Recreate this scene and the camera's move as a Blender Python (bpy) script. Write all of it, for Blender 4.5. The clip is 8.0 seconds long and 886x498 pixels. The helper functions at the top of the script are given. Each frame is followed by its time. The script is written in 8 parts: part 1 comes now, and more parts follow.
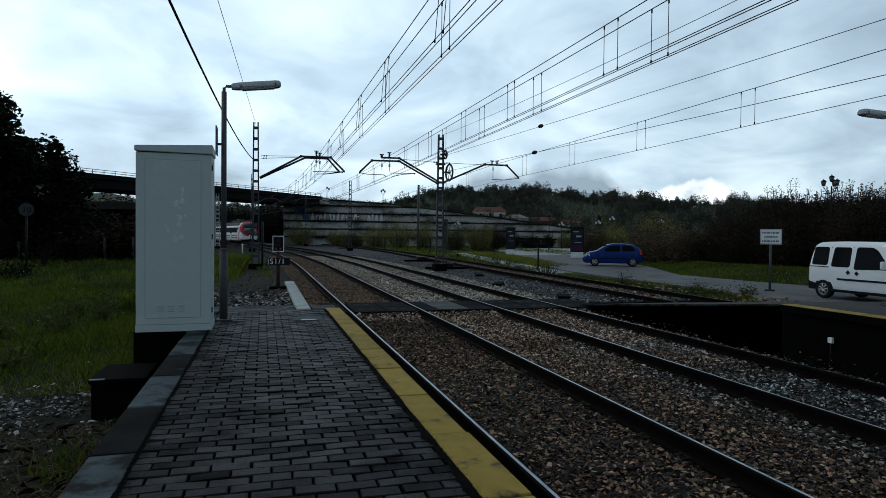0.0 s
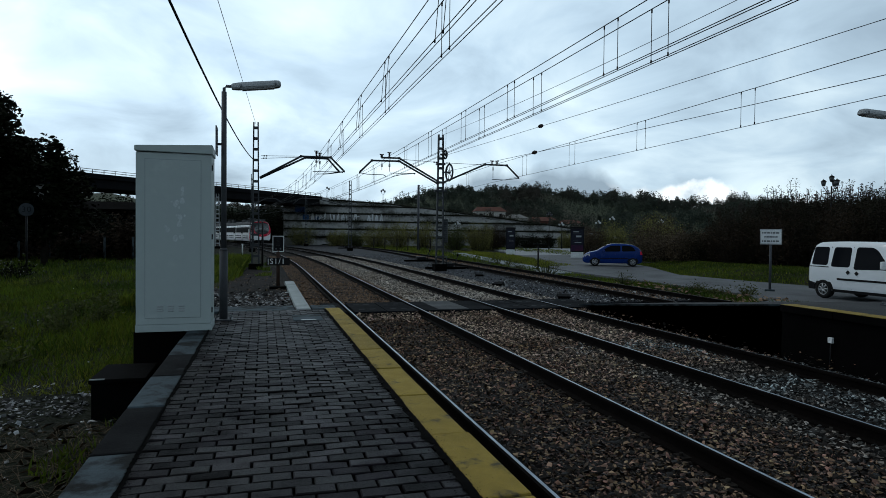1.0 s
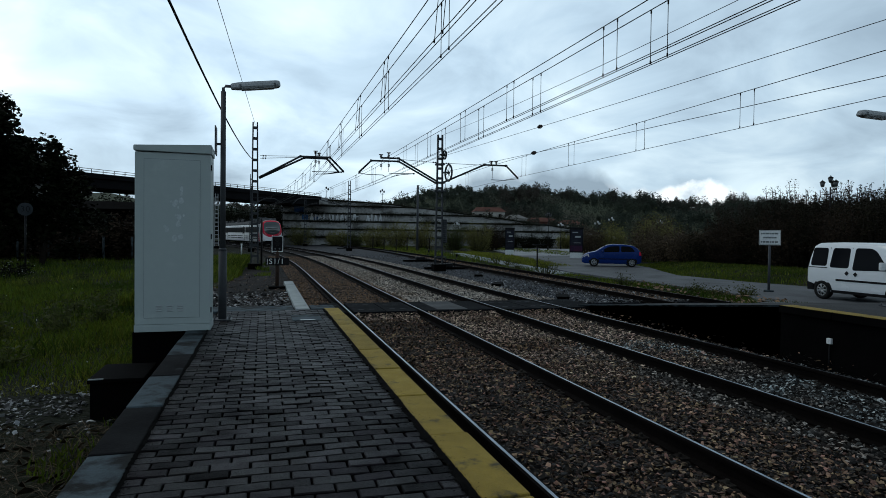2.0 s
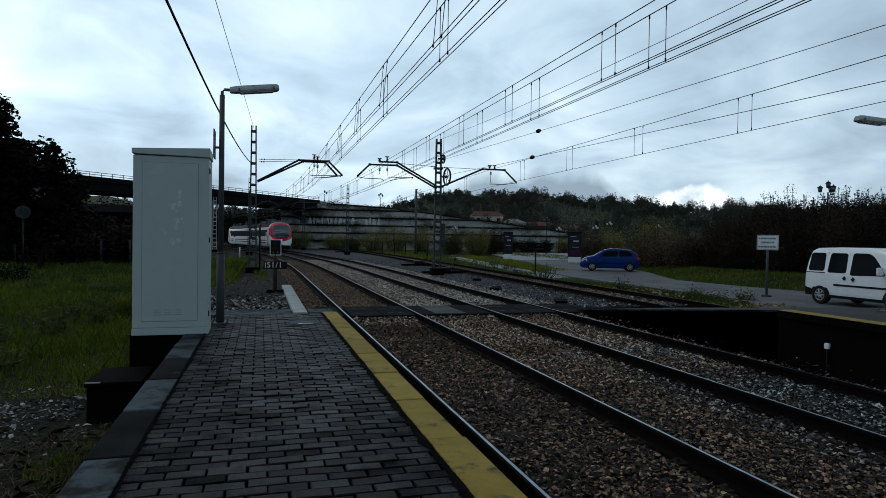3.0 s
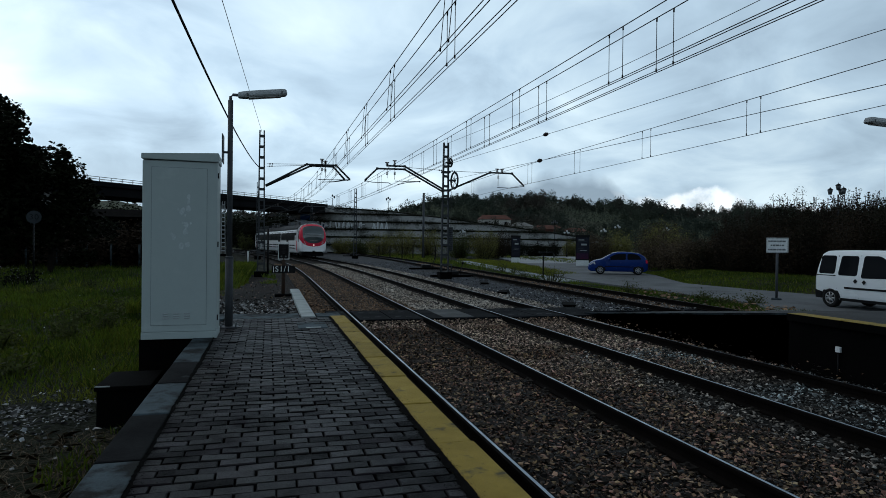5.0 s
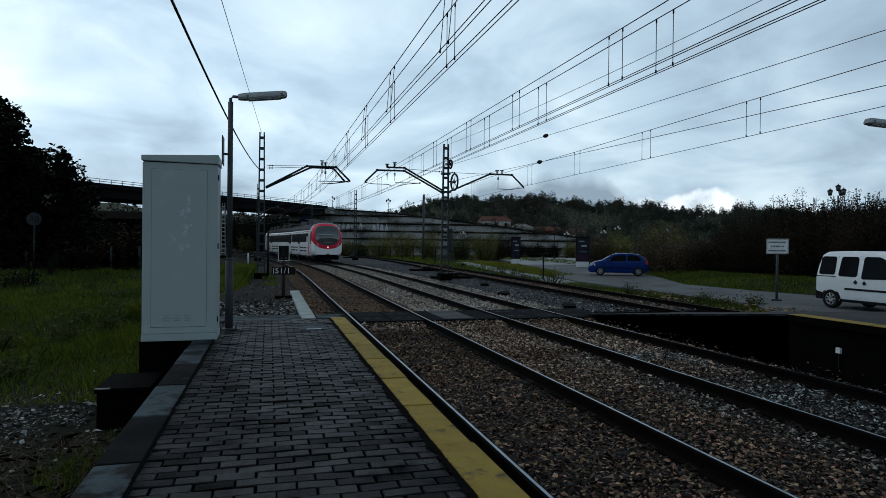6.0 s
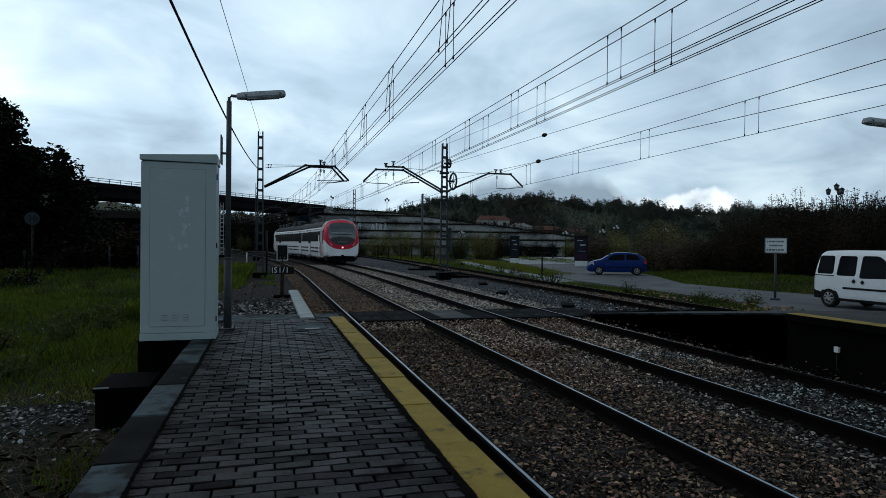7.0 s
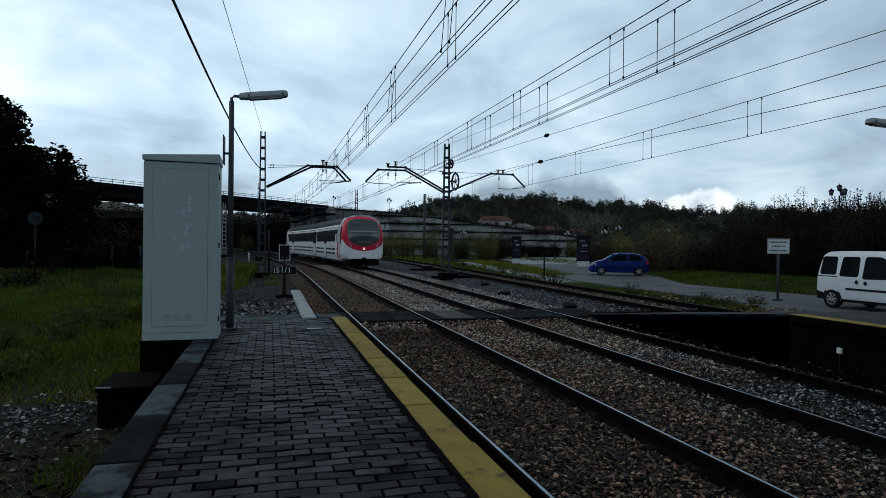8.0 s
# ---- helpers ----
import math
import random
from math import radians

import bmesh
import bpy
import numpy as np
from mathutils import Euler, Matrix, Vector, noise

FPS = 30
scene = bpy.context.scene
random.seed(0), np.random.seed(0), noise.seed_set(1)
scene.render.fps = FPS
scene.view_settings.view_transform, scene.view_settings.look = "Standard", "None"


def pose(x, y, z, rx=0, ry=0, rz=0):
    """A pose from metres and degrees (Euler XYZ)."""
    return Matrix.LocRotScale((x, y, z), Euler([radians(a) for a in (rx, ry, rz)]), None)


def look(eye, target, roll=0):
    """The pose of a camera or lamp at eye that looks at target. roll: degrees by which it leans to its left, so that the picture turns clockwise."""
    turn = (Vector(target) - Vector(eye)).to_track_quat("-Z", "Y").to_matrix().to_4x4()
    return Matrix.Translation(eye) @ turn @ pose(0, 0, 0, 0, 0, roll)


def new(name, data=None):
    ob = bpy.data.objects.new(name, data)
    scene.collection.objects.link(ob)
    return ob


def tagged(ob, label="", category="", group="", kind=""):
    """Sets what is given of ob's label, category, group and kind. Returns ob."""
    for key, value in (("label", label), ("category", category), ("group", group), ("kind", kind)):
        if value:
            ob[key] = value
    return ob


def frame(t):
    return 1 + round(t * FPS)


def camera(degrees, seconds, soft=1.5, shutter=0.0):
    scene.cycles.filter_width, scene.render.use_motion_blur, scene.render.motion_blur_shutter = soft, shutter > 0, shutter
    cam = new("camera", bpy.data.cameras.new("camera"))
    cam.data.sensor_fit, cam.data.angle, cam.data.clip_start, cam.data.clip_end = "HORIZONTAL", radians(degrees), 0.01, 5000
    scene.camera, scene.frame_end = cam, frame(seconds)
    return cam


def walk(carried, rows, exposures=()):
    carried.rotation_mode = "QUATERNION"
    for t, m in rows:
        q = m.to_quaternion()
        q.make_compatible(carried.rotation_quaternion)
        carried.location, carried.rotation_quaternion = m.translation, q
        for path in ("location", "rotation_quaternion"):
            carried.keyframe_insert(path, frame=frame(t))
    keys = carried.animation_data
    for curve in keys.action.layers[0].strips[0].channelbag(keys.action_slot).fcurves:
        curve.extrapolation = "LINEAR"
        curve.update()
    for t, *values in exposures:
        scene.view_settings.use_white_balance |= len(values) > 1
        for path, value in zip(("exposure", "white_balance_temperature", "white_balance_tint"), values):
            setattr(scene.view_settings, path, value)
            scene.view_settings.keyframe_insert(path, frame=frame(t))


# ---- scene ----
# ---- camera: a phone held almost still over the platform ----
cam = camera(70.24, 8.0, soft=0.7)


def aim(x, y, z, yaw, pitch, roll):
    """Camera pose from a place, a turn to the right of the track, a tilt and a lean."""
    a, b = radians(yaw), radians(pitch)
    eye = Vector((x, y, z))
    return look(eye, eye + Vector((math.sin(a) * math.cos(b), math.cos(a) * math.cos(b), math.sin(b))), roll)


PATH = [
    (0, 0.0, 0.0, 1.25, 15.909, -1.249, 0.609),
    (1, 0.0, 0.0, 1.25, 15.909, -1.249, 0.609),
    (1.5, 0.0, 0.0, 1.25, 15.945, -1.246, 0.620),
    (1.7, 0.0, 0.0, 1.25, 15.950, -1.240, 0.640),
    (2.8, 0.0, 0.0, 1.25, 16.140, -1.000, 0.850),
    (3, 0.0, 0.0, 1.25, 16.138, -0.858, 0.853),
    (3.5, 0.0, 0.0, 1.25, 15.753, -0.854, 0.751),
    (4, 0.0, 0.0, 1.25, 15.696, -0.782, 0.787),
    (4.5, 0.0, 0.0, 1.25, 15.687, -0.753, 0.805),
    (4.7, 0.0, 0.0, 1.25, 15.560, -0.660, 0.790),
    (5.8, 0.0, 0.0, 1.25, 15.370, -0.400, 0.630),
    (6, 0.0, 0.0, 1.25, 15.433, -0.397, 0.622),
    (6.5, 0.0, 0.0, 1.25, 15.520, -0.457, 0.624),
    (7, 0.0, 0.0, 1.25, 15.549, -0.458, 0.603),
    (7.5, 0.0, 0.0, 1.25, 15.395, -0.516, 0.641),
    (8, 0.0, 0.0, 1.25, 15.362, -0.435, 0.679),
]
walk(cam, [(r[0], aim(*r[1:])) for r in PATH], exposures=[(0, 0.04, 6380, 10), (1.5, 0.02, 6370, 10), (3.5, -0.05, 6310, 10), (8, -0.13, 6270, 10)])

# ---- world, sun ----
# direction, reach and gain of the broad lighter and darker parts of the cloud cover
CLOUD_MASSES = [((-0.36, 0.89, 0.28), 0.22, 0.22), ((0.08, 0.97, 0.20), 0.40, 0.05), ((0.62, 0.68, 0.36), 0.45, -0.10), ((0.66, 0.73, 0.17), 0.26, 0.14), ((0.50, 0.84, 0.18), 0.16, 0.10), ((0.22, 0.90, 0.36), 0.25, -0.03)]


def build_world():
    w = bpy.data.worlds.new("overcast")
    scene.world = w
    w.use_nodes = True
    n, l = w.node_tree.nodes, w.node_tree.links
    n.clear()
    out = n.new("ShaderNodeOutputWorld")
    bg = n.new("ShaderNodeBackground")
    sky = n.new("ShaderNodeTexSky")
    sky.sky_type, sky.sun_disc = "NISHITA", False
    sky.sun_elevation, sky.sun_rotation = radians(48), radians(-40)
    sky.air_density, sky.dust_density = 1.0, 2.0
    coord = n.new("ShaderNodeTexCoord")
    sep = n.new("ShaderNodeSeparateXYZ")
    l.new(coord.outputs["Generated"], sep.inputs[0])

    def maths(op, a, b=None, c=None):
        m = n.new("ShaderNodeMath")
        m.operation = op
        for i, v in enumerate((a, b, c)):
            if v is None:
                continue
            if isinstance(v, (int, float)):
                m.inputs[i].default_value = v
            else:
                l.new(v, m.inputs[i])
        return m.outputs[0]

    # cloud layer: the direction met with a flat layer overhead
    zc = maths("ADD", maths("MAXIMUM", sep.outputs[2], 0.0), 0.30)
    u, v = maths("DIVIDE", sep.outputs[0], zc), maths("DIVIDE", sep.outputs[1], zc)
    comb = n.new("ShaderNodeCombineXYZ")
    l.new(u, comb.inputs[0]), l.new(v, comb.inputs[1])

    def noise_tex(scale, detail, rough, off, dist=0.0):
        mp = n.new("ShaderNodeMapping")
        mp.inputs["Location"].default_value = off
        l.new(comb.outputs[0], mp.inputs[0])
        t = n.new("ShaderNodeTexNoise")
        t.inputs["Scale"].default_value, t.inputs["Detail"].default_value = scale, detail
        t.inputs["Roughness"].default_value, t.inputs["Distortion"].default_value = rough, dist
        l.new(mp.outputs[0], t.inputs[0])
        return t.outputs[0]

    big = noise_tex(0.9, 3, 0.5, (3.1, 1.2, 0), 0.2)
    mid = noise_tex(2.6, 6, 0.52, (0.4, 7.7, 0), 0.5)
    mix = maths("ADD", maths("MULTIPLY", big, 0.5), maths("MULTIPLY", mid, 0.5))

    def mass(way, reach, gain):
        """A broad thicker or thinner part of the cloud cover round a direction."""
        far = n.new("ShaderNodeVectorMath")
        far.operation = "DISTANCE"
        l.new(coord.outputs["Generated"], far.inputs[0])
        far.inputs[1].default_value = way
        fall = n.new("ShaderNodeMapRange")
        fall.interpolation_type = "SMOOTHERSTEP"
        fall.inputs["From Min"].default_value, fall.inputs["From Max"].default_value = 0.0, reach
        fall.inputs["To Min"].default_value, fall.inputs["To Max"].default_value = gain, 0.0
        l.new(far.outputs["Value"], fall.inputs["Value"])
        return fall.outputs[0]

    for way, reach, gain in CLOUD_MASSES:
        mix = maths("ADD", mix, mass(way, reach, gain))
    ramp = n.new("ShaderNodeValToRGB")
    e = ramp.color_ramp.elements
    e[0].position, e[0].color = 0.30, (0.26, 0.36, 0.46, 1)
    e[1].position, e[1].color = 0.68, (1.07, 1.27, 1.33, 1)
    k = e.new(0.50)
    k.color = (0.64, 0.83, 0.97, 1)
    l.new(mix, ramp.inputs[0])
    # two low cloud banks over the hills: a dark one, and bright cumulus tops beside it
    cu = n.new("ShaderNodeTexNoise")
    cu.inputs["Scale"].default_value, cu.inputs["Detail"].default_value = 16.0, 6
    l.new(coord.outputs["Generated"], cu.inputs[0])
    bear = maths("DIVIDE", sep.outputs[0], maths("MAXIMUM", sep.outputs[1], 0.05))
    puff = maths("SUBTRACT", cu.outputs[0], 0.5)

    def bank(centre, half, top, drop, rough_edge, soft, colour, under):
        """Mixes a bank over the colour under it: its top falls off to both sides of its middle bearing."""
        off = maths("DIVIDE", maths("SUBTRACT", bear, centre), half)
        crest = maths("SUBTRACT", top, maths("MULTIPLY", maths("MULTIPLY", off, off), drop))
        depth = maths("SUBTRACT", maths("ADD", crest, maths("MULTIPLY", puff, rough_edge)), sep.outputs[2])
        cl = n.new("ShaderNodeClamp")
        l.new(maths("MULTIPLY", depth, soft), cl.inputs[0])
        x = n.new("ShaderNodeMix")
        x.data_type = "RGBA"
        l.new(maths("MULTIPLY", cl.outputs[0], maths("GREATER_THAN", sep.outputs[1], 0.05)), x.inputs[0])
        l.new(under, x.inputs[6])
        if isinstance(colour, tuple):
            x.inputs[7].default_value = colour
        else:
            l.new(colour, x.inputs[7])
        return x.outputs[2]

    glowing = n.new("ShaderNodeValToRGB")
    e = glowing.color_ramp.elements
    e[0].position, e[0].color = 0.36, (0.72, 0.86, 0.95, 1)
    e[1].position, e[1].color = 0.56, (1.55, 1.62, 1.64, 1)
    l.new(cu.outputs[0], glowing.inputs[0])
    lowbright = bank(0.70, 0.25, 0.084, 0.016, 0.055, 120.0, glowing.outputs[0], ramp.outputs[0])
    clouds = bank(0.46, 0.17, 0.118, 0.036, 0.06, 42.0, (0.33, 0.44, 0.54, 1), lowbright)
    # the thin clear part of the sky behind the clouds
    dim = n.new("ShaderNodeMix")
    dim.data_type, dim.blend_type = "RGBA", "MULTIPLY"
    dim.inputs[0].default_value = 1.0
    l.new(sky.outputs[0], dim.inputs[6])
    dim.inputs[7].default_value = (0.1, 0.1, 0.1, 1)
    both = n.new("ShaderNodeMix")
    both.data_type = "RGBA"
    both.inputs[0].default_value = 0.88
    l.new(dim.outputs[2], both.inputs[6])
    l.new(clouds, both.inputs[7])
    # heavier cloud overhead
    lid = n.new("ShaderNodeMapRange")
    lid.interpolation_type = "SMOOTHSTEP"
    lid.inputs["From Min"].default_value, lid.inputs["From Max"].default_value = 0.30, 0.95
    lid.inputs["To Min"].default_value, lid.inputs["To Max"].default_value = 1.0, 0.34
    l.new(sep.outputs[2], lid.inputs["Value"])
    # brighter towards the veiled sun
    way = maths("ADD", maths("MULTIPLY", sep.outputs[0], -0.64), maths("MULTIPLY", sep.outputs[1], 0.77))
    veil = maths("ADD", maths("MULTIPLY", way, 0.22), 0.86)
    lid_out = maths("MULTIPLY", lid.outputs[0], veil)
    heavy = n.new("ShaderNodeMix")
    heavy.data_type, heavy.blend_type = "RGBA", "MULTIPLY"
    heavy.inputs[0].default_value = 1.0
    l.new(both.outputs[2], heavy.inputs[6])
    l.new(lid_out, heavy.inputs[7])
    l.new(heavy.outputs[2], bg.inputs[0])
    bg.inputs[1].default_value = 1.0
    l.new(bg.outputs[0], out.inputs[0])


build_world()
sun_data = bpy.data.lights.new("sun", "SUN")
sun_data.energy, sun_data.angle, sun_data.color = 0.5, radians(25), (1.0, 0.95, 0.88)
sun = new("sun", sun_data)
sun.matrix_world = look((-30, 40, 60), (0, 10, 0))


# ---- materials ----
def material(name, base, other=None, rough=0.8, metal=0.0, scale=6.0, fine=60.0, bump=0.3, depth=0.01, random_v=0.0,
             coords="Object", spec=0.12, island=0.0, stain=None, stain_scale=0.8, stain_at=0.55, coat=0.0, hue=0.0, skew=1.0, top=None, grit=0.22, thin=0.0, patchy=0.0, stain_soft=0.12):
    """A node material: two colours mixed by broad and fine noise, stains, bump, and a value that differs from piece to piece."""
    m = bpy.data.materials.new(name)
    m.use_nodes = True
    n, l = m.node_tree.nodes, m.node_tree.links
    b = n["Principled BSDF"]
    other = other or tuple(c * 0.7 for c in base)
    if coords == "World":
        vec = n.new("ShaderNodeNewGeometry").outputs["Position"]
    else:
        vec = n.new("ShaderNodeTexCoord").outputs["Object"]

    def tex(s, detail, r=0.6):
        t = n.new("ShaderNodeTexNoise")
        t.inputs["Scale"].default_value, t.inputs["Detail"].default_value, t.inputs["Roughness"].default_value = s, detail, r
        l.new(vec, t.inputs["Vector"])
        return t

    def spread(sock, lo, hi):
        r = n.new("ShaderNodeMapRange")
        r.inputs["From Min"].default_value, r.inputs["From Max"].default_value = lo, hi
        l.new(sock, r.inputs["Value"])
        return r.outputs[0]

    def mix(fac, a, c, blend="MIX"):
        x = n.new("ShaderNodeMix")
        x.data_type, x.blend_type = "RGBA", blend
        for i, v in ((0, fac), (6, a), (7, c)):
            if isinstance(v, (int, float)):
                x.inputs[i].default_value = v
            elif isinstance(v, tuple):
                x.inputs[i].default_value = (*v, 1)
            else:
                l.new(v, x.inputs[i])
        return x.outputs[2]

    broad, grain = tex(scale, 5), tex(fine, 3)
    col = mix(spread(broad.outputs[0], 0.32, 0.68), base, other)
    g = spread(grain.outputs[0], 0.3, 0.7)
    lo = mix(grit, col, (0.0, 0.0, 0.0))
    col = mix(g, lo, col)
    if stain:
        s = tex(stain_scale, 6, 0.65)
        col = mix(spread(s.outputs[0], stain_at, stain_at + stain_soft), col, stain)
    if random_v or island:
        if island:
            rnd, amount = n.new("ShaderNodeNewGeometry").outputs["Random Per Island"], island
        else:
            rnd, amount = n.new("ShaderNodeObjectInfo").outputs["Random"], random_v
        hsv = n.new("ShaderNodeHueSaturation")
        mm = n.new("ShaderNodeMapRange")
        mm.inputs["To Min"].default_value, mm.inputs["To Max"].default_value = 1 - amount, top or 1 + amount
        pw = n.new("ShaderNodeMath")
        pw.operation = "POWER"
        pw.inputs[1].default_value = skew
        l.new(rnd, pw.inputs[0])
        l.new(pw.outputs[0], mm.inputs["Value"])
        l.new(mm.outputs[0], hsv.inputs["Value"])
        if hue:
            hm = n.new("ShaderNodeMapRange")
            hm.inputs["To Min"].default_value, hm.inputs["To Max"].default_value = 0.5 - hue, 0.5 + hue
            wn = n.new("ShaderNodeTexWhiteNoise")
            wn.noise_dimensions = "1D"
            l.new(rnd, wn.inputs["W"])
            l.new(wn.outputs[0], hm.inputs["Value"])
            l.new(hm.outputs[0], hsv.inputs["Hue"])
        l.new(col, hsv.inputs["Color"])
        col = hsv.outputs[0]
    l.new(col, b.inputs["Base Color"])
    rr = n.new("ShaderNodeMapRange")
    rr.inputs["To Min"].default_value, rr.inputs["To Max"].default_value = max(0.02, rough - 0.12), min(1, rough + 0.1)
    l.new(broad.outputs[0], rr.inputs["Value"])
    l.new(rr.outputs[0], b.inputs["Roughness"])
    b.inputs["Metallic"].default_value = metal
    b.inputs["Specular IOR Level"].default_value = spec
    if patchy:
        # damp and dry patches: the gloss varies from place to place and from piece to piece
        damp = spread(tex(patchy, 6, 0.65).outputs[0], 0.28, 0.66)
        who = n.new("ShaderNodeNewGeometry").outputs["Random Per Island"] if island else n.new("ShaderNodeObjectInfo").outputs["Random"]
        wn2 = n.new("ShaderNodeTexWhiteNoise")
        wn2.noise_dimensions = "1D"
        l.new(who, wn2.inputs["W"])
        gl = n.new("ShaderNodeMath")
        gl.operation = "MULTIPLY"
        l.new(damp, gl.inputs[0])
        l.new(spread(wn2.outputs[0], -0.15, 1.0), gl.inputs[1])
        gm = n.new("ShaderNodeMath")
        gm.operation = "MULTIPLY"
        l.new(gl.outputs[0], gm.inputs[0])
        gm.inputs[1].default_value = spec
        l.new(gm.outputs[0], b.inputs["Specular IOR Level"])
    b.inputs["Coat Weight"].default_value = coat
    if thin:
        tr = n.new("ShaderNodeBsdfTranslucent")
        l.new(col, tr.inputs["Color"])
        ms = n.new("ShaderNodeMixShader")
        ms.inputs[0].default_value = thin
        l.new(b.outputs[0], ms.inputs[1])
        l.new(tr.outputs[0], ms.inputs[2])
        l.new(ms.outputs[0], n["Material Output"].inputs["Surface"])
    if bump:
        bp = n.new("ShaderNodeBump")
        bp.inputs["Strength"].default_value, bp.inputs["Distance"].default_value = bump, depth
        l.new(grain.outputs[0], bp.inputs["Height"])
        l.new(bp.outputs[0], b.inputs["Normal"])
    return m


def glass(name, tint, rough=0.05, spec=0.15):
    m = material(name, tint, tint, rough=rough, bump=0, scale=1.0, spec=spec)
    return m


def glow(name, colour, power):
    m = bpy.data.materials.new(name)
    m.use_nodes = True
    b = m.node_tree.nodes["Principled BSDF"]
    b.inputs["Base Color"].default_value = (*colour, 1)
    b.inputs["Emission Color"].default_value = (*colour, 1)
    b.inputs["Emission Strength"].default_value = power
    return m


M_PAVER = material("paver", (0.0118, 0.0098, 0.0128), (0.0039, 0.0033, 0.0043), rough=0.5, spec=0.25, patchy=1.9, scale=4, fine=170, bump=0.8, depth=0.006, random_v=0.7, skew=2.0, top=2.5, grit=0.75,
                   coords="World", hue=0.02, stain=(0.0050, 0.0038, 0.0038), stain_scale=1.1, stain_at=0.47, stain_soft=0.25)
M_PAVER_REST = material("paver_rest", (0.0118, 0.0098, 0.0128), (0.0039, 0.0033, 0.0043), rough=0.5, spec=0.25, patchy=1.9, scale=4, fine=170, bump=0.8, depth=0.006, island=0.7, skew=2.0, top=2.5, grit=0.75,
                        coords="World", stain=(0.0050, 0.0038, 0.0038), stain_scale=1.1, stain_at=0.47, stain_soft=0.25)
M_JOINT = material("joint", (0.004, 0.004, 0.004), rough=0.95, scale=20, coords="World")
M_KERB = material("kerb_concrete", (0.068, 0.090, 0.102), (0.038, 0.049, 0.056), spec=0.05, rough=0.85, scale=2.2, fine=70, bump=0.5, random_v=0.25, coords="World",
                  stain=(0.014, 0.015, 0.015), stain_scale=2.6, stain_at=0.47)
M_KERB_DARK = material("kerb_dark", (0.0135, 0.0145, 0.0155), (0.006, 0.0062, 0.0068), spec=0.04, rough=0.9, scale=2.2, fine=70, bump=0.5, random_v=0.25, coords="World",
                       stain=(0.04, 0.047, 0.05), stain_scale=3.2, stain_at=0.6)
M_CINDER = material("cinder", (0.06, 0.064, 0.074), (0.024, 0.026, 0.031), rough=0.8, scale=0.5, fine=20, island=0.9, skew=3.5, top=6.0, coords="World", stain=(0.014, 0.013, 0.012), stain_scale=0.3, stain_at=0.5)
M_CONCRETE = material("concrete", (0.09, 0.095, 0.097), (0.055, 0.058, 0.06), rough=0.85, scale=1.5, fine=40, bump=0.4, stain=(0.04, 0.042, 0.04), coords="World")
# grimy concrete; the deep shade on walls and pits is in this colour
M_SHADED_CONCRETE = material("shaded_concrete", (0.0032, 0.0029, 0.003), (0.0015, 0.0015, 0.0015), rough=0.95, spec=0.03, scale=1.5, fine=40, coords="World")
M_YELLOW = material("yellow_paint", (0.30, 0.215, 0.038), (0.235, 0.165, 0.032), rough=0.75, scale=5, fine=150, bump=0.6, random_v=0.12, coords="World",
                    stain=(0.055, 0.048, 0.03), stain_scale=4.5, stain_at=0.57)
# near black: the shade between the stones is put into this colour
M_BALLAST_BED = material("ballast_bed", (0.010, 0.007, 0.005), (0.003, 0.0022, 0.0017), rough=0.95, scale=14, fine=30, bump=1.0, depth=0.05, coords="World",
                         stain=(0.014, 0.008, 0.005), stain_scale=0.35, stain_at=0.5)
M_CINDER_BED = material("cinder_bed", (0.026, 0.029, 0.037), (0.009, 0.010, 0.013), rough=0.75, scale=3, fine=30, bump=1.0, depth=0.03, coords="World",
                        stain=(0.016, 0.015, 0.014), stain_scale=0.3, stain_at=0.5)
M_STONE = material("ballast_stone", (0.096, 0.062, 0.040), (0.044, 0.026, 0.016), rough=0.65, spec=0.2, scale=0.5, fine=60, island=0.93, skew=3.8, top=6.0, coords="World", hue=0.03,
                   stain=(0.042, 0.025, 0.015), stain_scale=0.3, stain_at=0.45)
# paler than the nearest stones: the lens's falloff is put into the colour
M_STONE_MID = material("brightened_ballast_stone", (0.30, 0.235, 0.185), (0.17, 0.118, 0.086), rough=0.75, scale=0.5, fine=60, island=0.9, skew=2.6, top=3.6, coords="World", hue=0.03,
                       stain=(0.085, 0.05, 0.03), stain_scale=0.3, stain_at=0.5)
M_STONE_OILY = material("oily_ballast_stone", (0.15, 0.098, 0.062), (0.075, 0.045, 0.028), rough=0.7, scale=0.6, fine=60, island=0.92, skew=3.2, top=3.8, coords="World", hue=0.03,
                        stain=(0.05, 0.029, 0.017), stain_scale=0.4, stain_at=0.46)
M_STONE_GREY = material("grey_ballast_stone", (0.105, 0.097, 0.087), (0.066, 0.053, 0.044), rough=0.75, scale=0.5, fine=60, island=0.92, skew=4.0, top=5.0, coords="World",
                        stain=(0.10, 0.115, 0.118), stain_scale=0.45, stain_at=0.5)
# pale partly because the sheen at a flat angle is in this colour
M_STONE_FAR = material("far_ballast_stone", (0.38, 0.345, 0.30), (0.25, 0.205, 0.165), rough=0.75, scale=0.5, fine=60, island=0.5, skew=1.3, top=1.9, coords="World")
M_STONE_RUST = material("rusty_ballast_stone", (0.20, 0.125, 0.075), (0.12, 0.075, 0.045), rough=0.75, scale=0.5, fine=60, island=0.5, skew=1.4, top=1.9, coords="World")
M_RUBBLE = material("pale_stone", (0.15, 0.155, 0.16), (0.07, 0.068, 0.065), rough=0.85, scale=3, fine=60, island=0.9, skew=2.8, top=4.0, coords="World")
M_PLATFORM_2 = material("wet_asphalt", (0.035, 0.034, 0.034), (0.02, 0.02, 0.021), rough=0.8, scale=0.9, fine=50, bump=0.5, coords="World")
